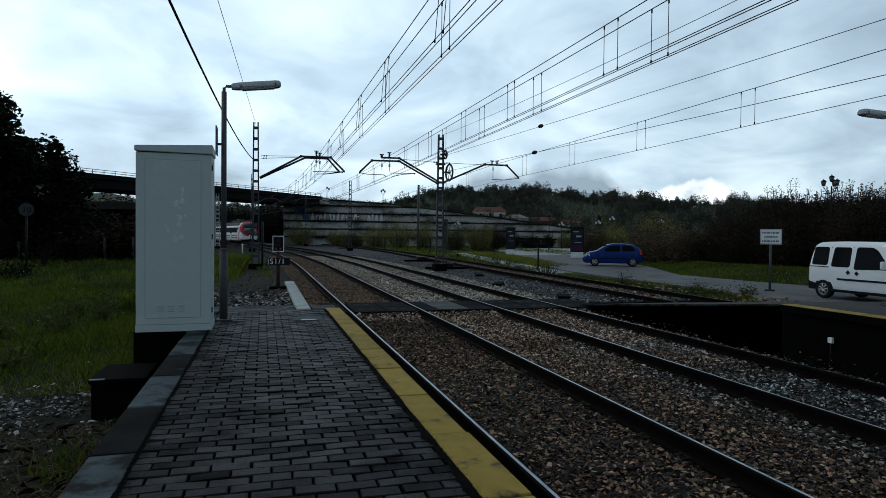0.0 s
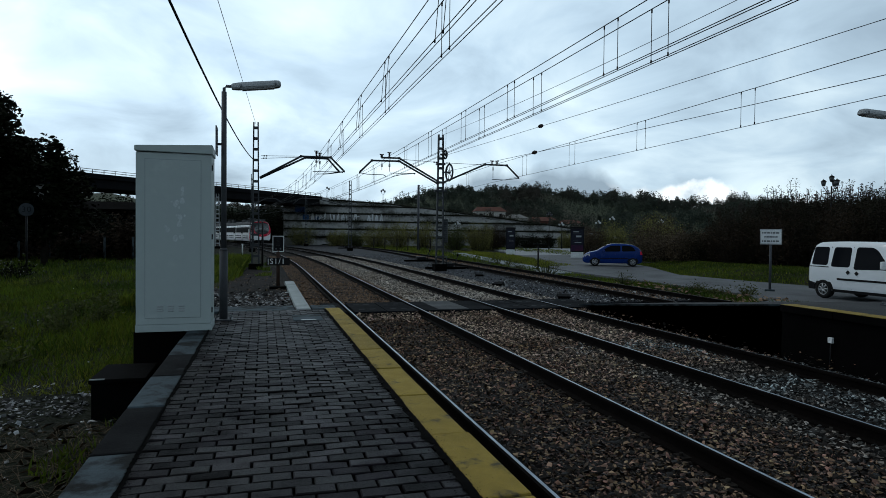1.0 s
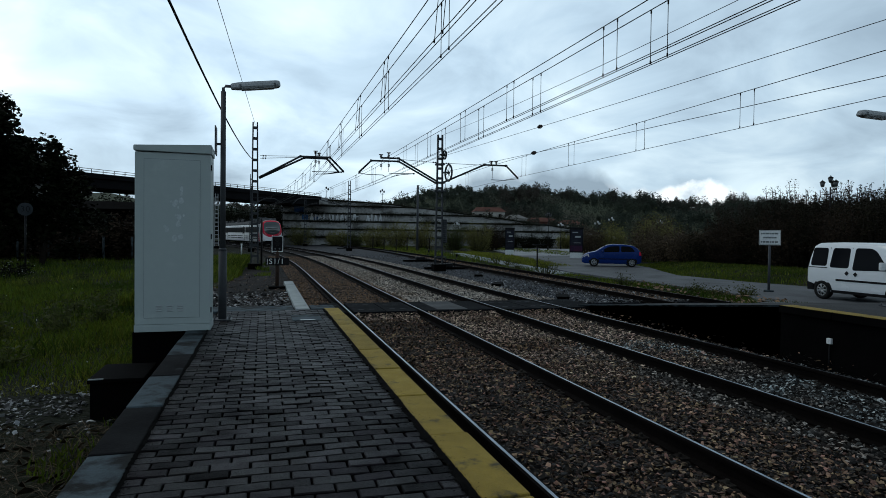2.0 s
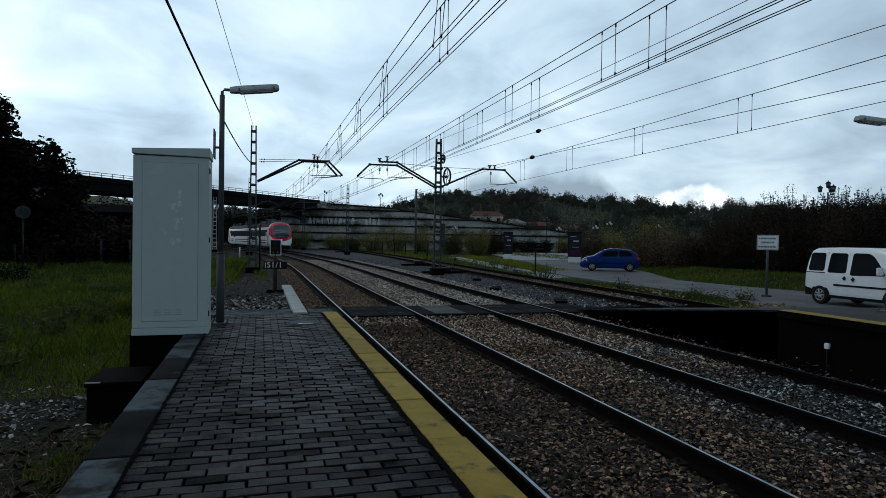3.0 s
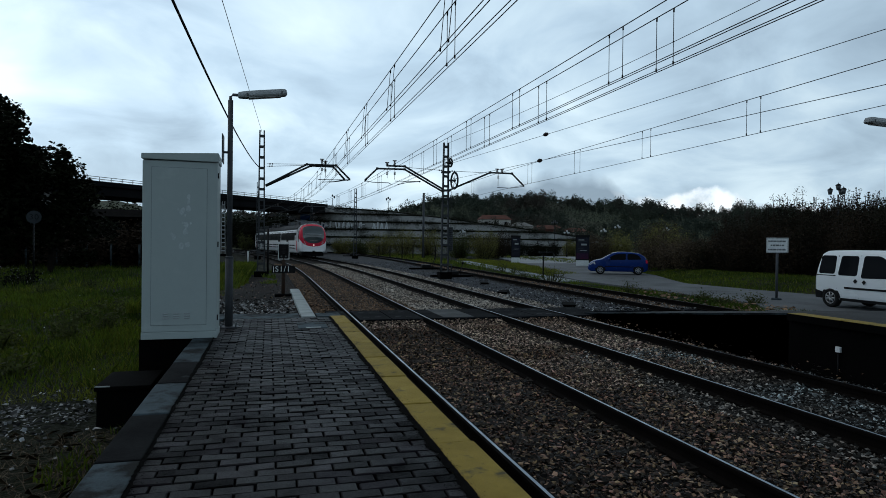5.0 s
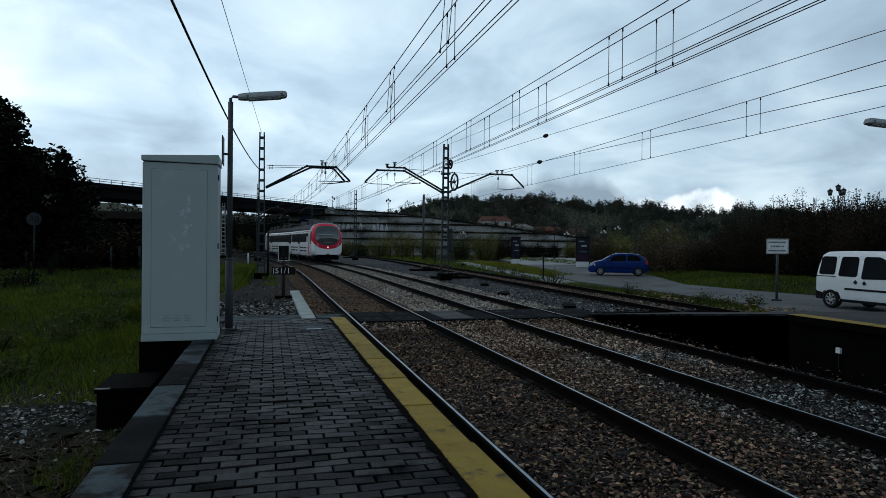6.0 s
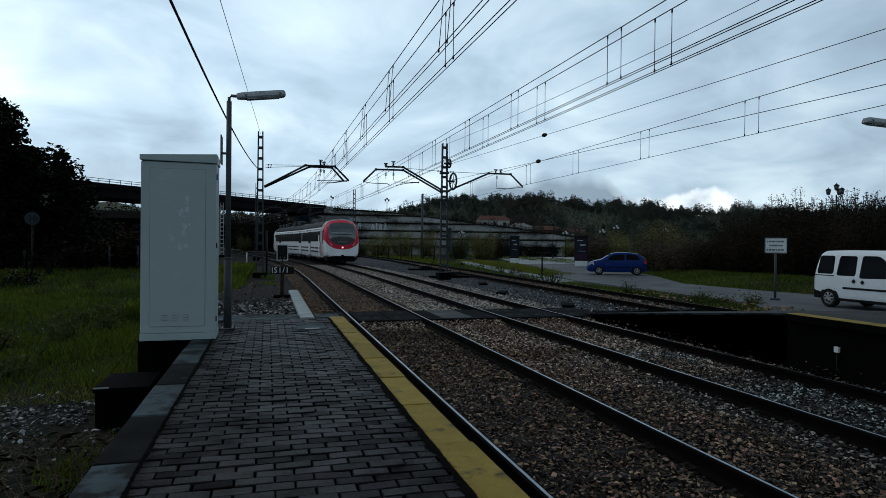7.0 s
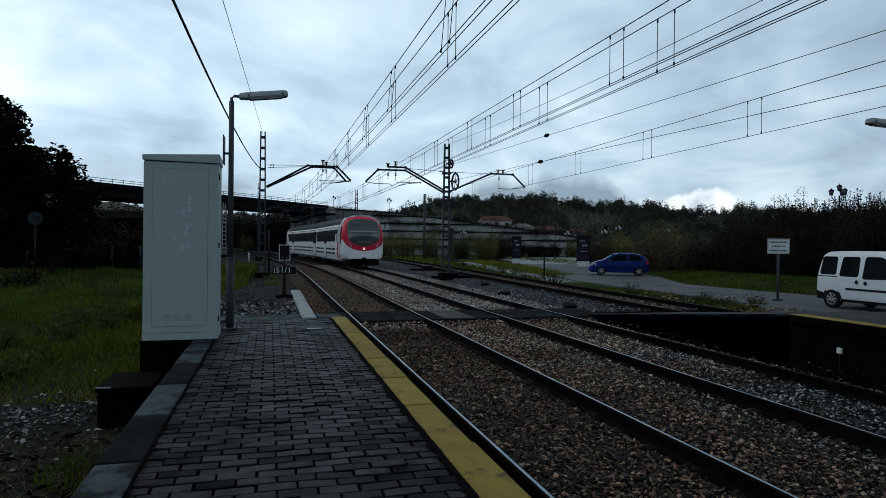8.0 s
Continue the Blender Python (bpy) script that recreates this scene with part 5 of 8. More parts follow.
        # head lamps in the red surround
        for hx, hz, hy in ((0.93, 1.60, 0.0), (1.04, 1.76, 0.0), (1.15, 1.95, -0.03)):
            bm = bmesh.new()
            bmesh.ops.create_uvsphere(bm, u_segments=12, v_segments=8, radius=0.06, matrix=Matrix.Translation((sd * hx, front + hy, hz)) @ Matrix.Diagonal((1.0, 0.6, 1.25, 1)))
            part("head_lamp", bm, M_LENS, t)
    bm = bmesh.new()
    rod(bm, (0, front + 0.02, 1.42), (0, front + 0.075, 1.42), 0.08, n=14)
    part("marker_lamp", bm, M_RED_LAMP, t, "lit marker lamp below the windscreen")
    bm = bmesh.new()
    tube(bm, [(x, front + 0.045 * (1 - (x / 0.9) ** 2) - 0.30 * max(0, abs(x) - 0.55), 2.62) for x in (-0.95, -0.6, -0.3, 0, 0.3, 0.6, 0.95)], 0.075, 6)
    part("sun_blind", bm, M_LAMP, t, "pale bar across the windscreen")
    bm = bmesh.new()
    for k in range(5):
        box(bm, -0.42 + k * 0.17, -0.29 + k * 0.17, front + 0.046, front + 0.058, 1.86, 1.96)
    part("destination_display", bm, M_DISPLAY, t, "dim destination display behind the windscreen")
    # dark lower apron, coupler, bogies
    bm = bmesh.new()
    box(bm, -1.2, 1.2, front - 1.7, front - 0.35, 0.2, 0.64, 0.08)
    part("apron", bm, M_TRAIN_BLACK, t)
    bm = bmesh.new()
    box(bm, -0.13, 0.13, front - 0.5, front + 0.12, 0.62, 0.80, 0.03)
    part("coupler", bm, M_TRAIN_BLACK, t)
    bm = bmesh.new()
    box(bm, -1.25, 1.25, y0 + 0.3, front - 1.6, 0.5, 0.9)
    part("underframe", bm, M_TRAIN_BLACK, t)
    for yb in (-front + 3.4, front - 4.4):
        bm = bmesh.new()
        for sd in (-1, 1):
            box(bm, sd * 1.05 - 0.08, sd * 1.05 + 0.08, yb - 1.6, yb + 1.6, 0.38, 0.62, 0.03)
        box(bm, -1.0, 1.0, yb - 0.25, yb + 0.25, 0.35, 0.6)
        part("bogie", bm, M_TRAIN_BLACK, t)
    # roof gear
    for i, (ya, ln, h) in enumerate((p for p in ((-10.6, 2.0, 0.2), (-8.0, 2.4, 0.22), (-4.6, 2.6, 0.26), (0.8, 2.6, 0.24), (4.0, 1.6, 0.2), (7.0, 2.2, 0.22)) if abs(p[0] + 1) < front - 2.6)):
        bm = bmesh.new()
        box(bm, -1.0, 1.0, ya, ya + ln * 0.85, 3.66, 3.90 + h, 0.05)
        unit = part("roof_unit", bm, M_TRAIN_ROOF, t)
        bm = bmesh.new()
        box(bm, -1.02, 1.02, ya + ln * 0.85 - 0.16, ya + ln * 0.85 + 0.02, 3.7, 3.93 + h, 0.02)
        part("unit_rim", bm, M_TRAIN_GREY, unit)
    bm = bmesh.new()
    for a, b in (((-0.5, -1.3, 3.8), (-0.25, 0.3, 4.25)), ((0.5, -1.3, 3.8), (0.25, 0.3, 4.25)), ((-0.25, 0.3, 4.25), (-0.6, -1.0, 4.4)), ((0.25, 0.3, 4.25), (0.6, -1.0, 4.4)), ((-0.8, -1.0, 4.42), (0.8, -1.0, 4.42))):
        rod(bm, a, b, 0.03, n=6)
    part("pantograph", bm, M_TRAIN_GREY, t, "folded pantograph on the roof")
    for x in (-0.5, 0.45):
        bm = bmesh.new()
        rod(bm, (x, front - 2.5, 3.7), (x, front - 2.6, 4.05), 0.02, n=6)
        part("aerial", bm, M_TRAIN_BLACK, t)
    # wheelsets that turn
    sets = []
    for yb in (-front + 3.4, front - 4.4):
        for e in (-1.1, 1.1):
            bm = bmesh.new()
            for sd in (-1, 1):
                rod(bm, (sd * 0.77, 0, 0), (sd * 0.90, 0, 0), 0.42, n=20)
            rod(bm, (-0.9, 0, 0), (0.9, 0, 0), 0.08, n=10)
            for sd in (-1, 1):
                box(bm, sd * 0.905 - 0.004, sd * 0.905 + 0.004, -0.05, 0.05, 0.1, 0.35)
            w = part("wheelset", bm, M_RAIL, t)
            w.matrix_basis = pose(0, yb + e, 0.42)
            sets.append((w, yb + e))
    return t, sets


M_DISPLAY = material("dim_display", (0.2, 0.19, 0.19), rough=0.6, scale=5)
lead_car, lead_wheels = build_train_car("train_car", "white commuter train car with red-framed cab, running", LEAD_LEN)
rear_car, rear_wheels = build_train_car("train_car", "white commuter train car trailing behind the leading car", REAR_LEN)


# ---- road vehicles ----
def interp(table, x):
    if x <= table[0][0]:
        return table[0][1]
    for (a, p), (b, q) in zip(table, table[1:]):
        if x <= b:
            u = (x - a) / (b - a)
            return p + (q - p) * u
    return table[-1][1]


def build_vehicle(name, m, label, length, width, top, belt, sill, wheels, r_wheel, paint, windows, tumble, mats_extra):
    """A motor vehicle; local x runs from the rear (0) to the front, y across, z up. top and belt are tables of height along x."""
    t = thing(name, m, label, "car")
    hw = width / 2
    pinch = 0.16 if name == "parked_car" else 0.05
    def half(z, zb):
        if z <= zb:
            u = (z - sill) / max(0.01, zb - sill)
            return hw * (0.95 + 0.05 * math.sin(min(1, max(0, u)) * math.pi * 0.75))
        return hw * 0.985 - tumble * (z - zb)
    xs = [length * i / 44 for i in range(45)]
    bm = bmesh.new()
    prev = None
    for x in xs:
        e = min(x, length - x)
        plan = 1 - pinch * max(0, 1 - e / (0.45 if pinch > 0.1 else 0.12)) ** 2
        zt = interp(top, x)
        zb = min(interp(belt, x), zt - 0.02)
        s = sill + 0.12 * max(0, 1 - e / 0.25) ** 2
        side = [(half(s, zb) * 0.96, s)]
        for u in (0.06, 0.25, 0.5, 0.75, 0.95, 1.0):
            z = s + (zb - s) * u
            side.append((half(z, zb), z))
        for u in (0.3, 0.6, 0.85):
            z = zb + (zt - 0.07 - zb) * u if zt - 0.07 > zb else zb + 0.004 * u
            side.append((half(z, zb), z))
        ze = max(zt - 0.045, zb + 0.006)
        side.append((half(ze, zb) - 0.02, ze))
        side.append((half(zt, zb) * 0.90, zt - 0.008))
        side.append((half(zt, zb) * 0.55, zt + 0.006))
        pts = [(-a * plan, z) for a, z in side] + [(a * plan, z) for a, z in side[::-1]]
        ring = [bm.verts.new((x, y, z)) for y, z in pts]
        if prev:
            k = len(ring)
            for i in range(k):
                bm.faces.new((prev[i], ring[i], ring[(i + 1) % k], prev[(i + 1) % k])).smooth = True
        else:
            bm.faces.new(ring)
        prev = ring
    bm.faces.new(prev[::-1])
    bmesh.ops.recalc_face_normals(bm, faces=bm.faces)
    body = part("body", bm, paint, t)

    def side_panel(nm, pts, mat, sd, proud=0.006, parent=t, lb=""):
        """A panel on the flank from (x, z) corners, following its lean."""
        bm = bmesh.new()
        outer, inner = [], []
        for x, z in pts:
            zb = min(interp(belt, x), interp(top, x) - 0.02)
            e = min(x, length - x)
            plan = 1 - pinch * max(0, 1 - e / (0.45 if pinch > 0.1 else 0.12)) ** 2
            y = half(z, zb) * plan
            outer.append(bm.verts.new((x, sd * (y + proud), z)))
            inner.append(bm.verts.new((x, sd * (y - 0.03), z)))
        n = len(pts)
        bm.faces.new(outer)
        for i in range(n):
            bm.faces.new((outer[i], inner[i], inner[(i + 1) % n], outer[(i + 1) % n]))
        bmesh.ops.recalc_face_normals(bm, faces=bm.faces)
        return part(nm, bm, mat, parent, lb)

    def rounded(pts, r=0.07):
        out = []
        for k, p in enumerate(pts):
            p = Vector(p)
            a, c = Vector(pts[k - 1]), Vector(pts[(k + 1) % len(pts)])
            u, w = (a - p).normalized() * r, (c - p).normalized() * r
            out += [tuple(p + u), tuple(p + (u + w) * 0.3), tuple(p + w)]
        return out

    for sd in (-1, 1):
        for pts in windows:
            side_panel("side_window", rounded(pts), M_GLASS, sd)
        for nm, pts, mat, proud in mats_extra:
            side_panel(nm, pts, mat, sd, proud)
        for xw in wheels:
            # arch, then the wheel
            bm = bmesh.new()
            n = 20
            a = [(xw + (r_wheel + 0.055) * math.cos(math.pi * i / n), r_wheel + (r_wheel + 0.055) * math.sin(math.pi * i / n)) for i in range(n + 1)]
            vs = [bm.verts.new((x, sd * (hw * 0.985 + 0.004), max(z, sill + 0.01))) for x, z in a]
            vi = [bm.verts.new((v.co.x, sd * (hw - 0.25), v.co.z)) for v in vs]
            bm.faces.new(vs)
            bm.faces.new(vi[::-1])
            for i in range(n):
                bm.faces.new((vs[i], vs[i + 1], vi[i + 1], vi[i]))
            part("wheel_arch", bm, M_BLACK, t)
            wh = new("wheel")
            wh.parent = t
            wh.matrix_basis = pose(xw, sd * (hw - 0.09), r_wheel)
            bm = bmesh.new()
            ring_wheel(bm, (0, 0, 0), (0, 1, 0), r_wheel, r_wheel * 0.64, 0.19, 28)
            part("tyre", bm, M_TYRE, wh)
            bm = bmesh.new()
            yo = sd * 0.075
            ring_wheel(bm, (0, yo, 0), (0, 1, 0), r_wheel * 0.66, r_wheel * 0.56, 0.03, 28)
            for k in range(7):
                a0 = 2 * math.pi * k / 7
                rod(bm, (0, yo, 0), (math.cos(a0) * r_wheel * 0.6, yo, math.sin(a0) * r_wheel * 0.6), 0.035, 0.024, n=6)
            rod(bm, (0, yo - 0.015, 0), (0, yo + 0.015, 0), 0.055, n=12)
            part("rim", bm, M_RIM, wh)
            bm = bmesh.new()
            rod(bm, (0, sd * -0.02, 0), (0, sd * 0.03, 0), r_wheel * 0.62, n=20)
            part("brake_disc", bm, M_BLACK, wh)
    return t, side_panel


def build_van():
    m = Matrix.Translation((18.75, 17.25, YARD)) @ Matrix.Rotation(radians(-90.5), 4, "Z")
    L = 4.16
    top = [(0, 1.02), (0.05, 1.2), (0.12, 1.66), (0.2, 1.80), (0.36, 1.86), (1.0, 1.88), (2.0, 1.88), (2.7, 1.84), (3.0, 1.71), (3.45, 1.20), (3.55, 1.08), (3.95, 0.95), (4.1, 0.78), (4.16, 0.6)]
    belt = [(0, 1.02), (2.6, 1.02), (3.3, 1.0), (3.6, 0.98), (4.16, 0.55)]
    win = [[(0.13, 1.10), (0.76, 1.10), (0.76, 1.70), (0.19, 1.70)], [(0.88, 1.06), (1.58, 1.06), (1.58, 1.70), (0.95, 1.70)], [(1.72, 1.0), (2.92, 1.04), (2.80, 1.24), (2.48, 1.62), (2.30, 1.71), (1.76, 1.71)]]
    extra = [("trim_strip", [(1.15, 0.64), (2.95, 0.64), (2.95, 0.70), (1.15, 0.70)], M_BLACK, 0.014),
             ("gutter", [(0.05, 1.03), (0.8, 1.03), (0.8, 1.06), (0.05, 1.06)], M_BLACK, 0.012),
             ("handle", [(1.47, 0.90), (1.54, 0.83), (1.61, 0.90), (1.54, 0.97)], M_BLACK, 0.02),
             ("handle", [(1.78, 0.88), (1.85, 0.81), (1.92, 0.88), (1.85, 0.95)], M_BLACK, 0.02),
             ("rear_bumper", [(-0.0, 0.28), (0.28, 0.28), (0.28, 0.5), (-0.0, 0.56)], M_BLACK, 0.03),
             ("sill_trim", [(0.95, 0.24), (3.0, 0.24), (3.0, 0.33), (0.95, 0.33)], M_BLACK, 0.006),
             ("door_seam", [(1.645, 0.36), (1.655, 0.36), (1.655, 1.72), (1.645, 1.72)], M_BLACK, 0.003),
             ("door_seam", [(0.84, 0.62), (0.85, 0.62), (0.85, 1.72), (0.84, 1.72)], M_BLACK, 0.003),
             ("front_bumper", [(3.75, 0.28), (4.16, 0.28), (4.16, 0.5), (3.75, 0.5)], M_BLACK, 0.02)]
    t, panel = build_vehicle("delivery_van", m, "white panelled passenger van with dark windows, parked", L, 1.72, top, belt, 0.24, (0.62, 3.2), 0.31, M_VAN, win, 0.16, extra)
    t["category"] = "van"
    for sd in (-1, 1):
        bm = bmesh.new()
        box(bm, 2.78, 2.88, sd * 0.86 - (0.0 if sd > 0 else 0.2), sd * 0.86 + (0.2 if sd > 0 else 0.0), 1.06, 1.30, 0.03)
        part("mirror", bm, M_WHITE, t, "white door mirror")
    bm = bmesh.new()
    vs = [bm.verts.new(v) for v in ((3.04, -0.66, 1.69), (3.04, 0.66, 1.69), (3.5, 0.74, 1.16), (3.5, -0.74, 1.16))]
    bm.faces.new(vs)
    bmesh.ops.solidify(bm, geom=list(bm.faces), thickness=-0.02)
    part("windscreen", bm, M_GLASS, t)


def build_blue_car():
    m = Matrix.Translation((24.45, 37.1, YARD)) @ Matrix.Rotation(radians(153), 4, "Z")
    L = 3.85
    top = [(0, 0.80), (0.05, 1.0), (0.25, 1.25), (0.55, 1.42), (1.2, 1.50), (1.9, 1.50), (2.25, 1.43), (2.7, 1.17), (2.95, 1.02), (3.4, 0.92), (3.7, 0.78), (3.85, 0.55)]
    belt = [(0, 0.88), (0.6, 0.98), (2.6, 0.93), (2.95, 0.9), (3.85, 0.5)]
    win = [[(0.42, 1.02), (1.32, 0.99), (1.32, 1.38), (0.85, 1.38), (0.6, 1.28)], [(1.42, 0.99), (2.62, 0.97), (2.35, 1.22), (2.05, 1.36), (1.42, 1.39)]]
    extra = [("tail_lamp", [(0.0, 0.78), (0.14, 0.78), (0.16, 1.0), (0.05, 1.0)], M_TRAIN_RED, 0.012),
             ("head_lamp", [(3.38, 0.66), (3.74, 0.62), (3.66, 0.76), (3.42, 0.84)], M_LENS, 0.012),
             ("handle", [(1.48, 0.86), (1.64, 0.86), (1.64, 0.90), (1.48, 0.90)], M_BLUE, 0.02),
             ("trim_strip", [(0.9, 0.50), (2.75, 0.50), (2.75, 0.55), (0.9, 0.55)], M_BLACK, 0.012),
             ("door_seam", [(1.365, 0.3), (1.375, 0.3), (1.375, 1.4), (1.365, 1.4)], M_BLACK, 0.003)]
    t, panel = build_vehicle("parked_car", m, "blue hatchback car parked beside the road", L, 1.68, top, belt, 0.2, (0.62, 3.06), 0.295, M_BLUE, win, 0.22, extra)
    for sd in (-1, 1):
        bm = bmesh.new()
        box(bm, 2.42, 2.54, sd * 0.84 - (0.0 if sd > 0 else 0.16), sd * 0.84 + (0.16 if sd > 0 else 0.0), 0.95, 1.09, 0.03)
        part("mirror", bm, M_BLUE, t)
    bm = bmesh.new()
    vs = [bm.verts.new(v) for v in ((2.30, -0.6, 1.41), (2.30, 0.6, 1.41), (2.88, 0.70, 1.06), (2.88, -0.70, 1.06))]
    bm.faces.new(vs)
    bmesh.ops.solidify(bm, geom=list(bm.faces), thickness=-0.02)
    part("windscreen", bm, M_WINDSHIELD, t)


build_van()
build_blue_car()


# ---- foliage ----
def leaf_quads(centres, size, seed, droop=0.4, aspect=0.55, jitter=0.5, tri=False):
    """Small pointed leaves, one diamond or wedge at each centre, turned at random."""
    r = np.random.default_rng(seed)
    c = np.asarray(centres, dtype=np.float64)
    n = len(c)
    a = r.normal(size=(n, 3))
    a[:, 2] *= droop
    a /= np.linalg.norm(a, axis=1)[:, None]
    b = r.normal(size=(n, 3))
    b -= (b * a).sum(1)[:, None] * a
    b /= np.linalg.norm(b, axis=1)[:, None]
    s = size * (1 + jitter * r.uniform(-1, 1, n))[:, None]
    if tri:
        v = np.stack([c - a * s, c + a * s * 0.7 + b * s * aspect * 1.15, c + a * s * 0.7 - b * s * aspect * 1.15], axis=1).reshape(-1, 3)
        return v, np.arange(3 * n).reshape(-1, 3)
    v = np.stack([c - a * s, c + b * s * aspect, c + a * s, c - b * s * aspect], axis=1).reshape(-1, 3)
    return v, np.arange(4 * n).reshape(-1, 4)


def clump(centre, radius, n, r, flat=0.8):
    d = r.normal(size=(n, 3))
    d /= np.linalg.norm(d, axis=1)[:, None]
    d *= (r.uniform(0.15, 1, n) ** 0.5)[:, None] * radius
    d[:, 2] *= flat
    return d + np.asarray(centre)


# ---- beyond the tracks: bridge, terrace wall, square ----
BR_A, BR_B = Vector((9.3, 117.0)), Vector((-21.0, 82.0))
BR_DIR = (BR_B - BR_A).normalized()


def build_bridge():
    t = thing("road_bridge", Matrix(), "dark flat road bridge with a thin railing", "bridge", kind="structure")
    side = Vector((BR_DIR.y, -BR_DIR.x))
    if side.y > 0:
        side = -side
    def P(s, o, z):
        p = BR_A + BR_DIR * s + side * o
        return (p.x, p.y, z)
    def beam(nm, s0, s1, o0, o1, z0, z1, mat):
        bm = bmesh.new()
        vs = [bm.verts.new(P(s, o, z)) for z in (z0, z1) for o in (o0, o1) for s in (s0, s1)]
        for f in ((0, 2, 3, 1), (4, 5, 7, 6), (0, 1, 5, 4), (2, 6, 7, 3), (0, 4, 6, 2), (1, 3, 7, 5)):
            bm.faces.new([vs[i] for i in f])
        bmesh.ops.recalc_face_normals(bm, faces=bm.faces)
        return part(nm, bm, mat, t)
    S = 95
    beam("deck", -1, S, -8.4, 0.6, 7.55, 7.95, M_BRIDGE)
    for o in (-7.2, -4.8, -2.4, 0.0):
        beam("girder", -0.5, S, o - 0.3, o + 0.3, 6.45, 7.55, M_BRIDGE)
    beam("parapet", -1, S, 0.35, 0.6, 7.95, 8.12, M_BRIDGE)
    bm = bmesh.new()
    for z in (8.35, 8.62):
        tube(bm, [P(-1, 0.5, z), P(S, 0.5, z)], 0.035, 5)
    part("handrail", bm, M_MAST, t)
    for i in range(62):
        bm = bmesh.new()
        rod(bm, P(-0.5 + i * 1.5, 0.5, 8.1), P(-0.5 + i * 1.5, 0.5, 8.64), 0.04, n=5)
        part("railing_post", bm, M_MAST, t)
    for s in (24.5, 50.0, 76.0):
        for o in (-6.6, -1.4):
            beam("pier", s - 0.55, s + 0.55, o - 0.7, o + 0.7, -1.0, 6.45, M_PIER)
        beam("pier_cap", s - 0.7, s + 0.7, -7.8, -0.2, 5.9, 6.45, M_PIER)


def wall_line(u):
    """Face of the lowest tier from the bridge end (0) along the ramp (1)."""
    return Vector((3.6 + 66 * u, 118.2 - 5.5 * u))


def ledge_plants(k, z0, hgt, back, us, top_of, t):
    """Low scrub that fills and overhangs the planted ledge of a tier."""
    r = np.random.default_rng(300 + k)
    pts = []
    for u in np.linspace(us[0], us[-1], 420):
        zt = min(z0 + hgt, top_of(u))
        if zt - z0 < 0.15:
            continue
        p = wall_line(u)
        dens = 0.5 + 0.5 * math.sin(u * 23 + k * 2.1) + 0.4 * math.sin(u * 61 + k)
        n = int(5 + 30 * max(0, dens))
        c = np.stack([p.x + r.normal(0, 0.12, n), p.y + k * back + r.uniform(-0.3, 0.35, n), zt + r.normal(-0.04, 0.08 + 0.22 * max(0, dens), n)], 1)
        pts.append(c)
    if not pts:
        return
    v, f = leaf_quads(np.concatenate(pts), 0.085, 310 + k, tri=True)
    tagged(raw_mesh("ledge_scrub", v, f, M_SCRUB_SHADE, t), "dark scrub along the ledge", kind="stuff")


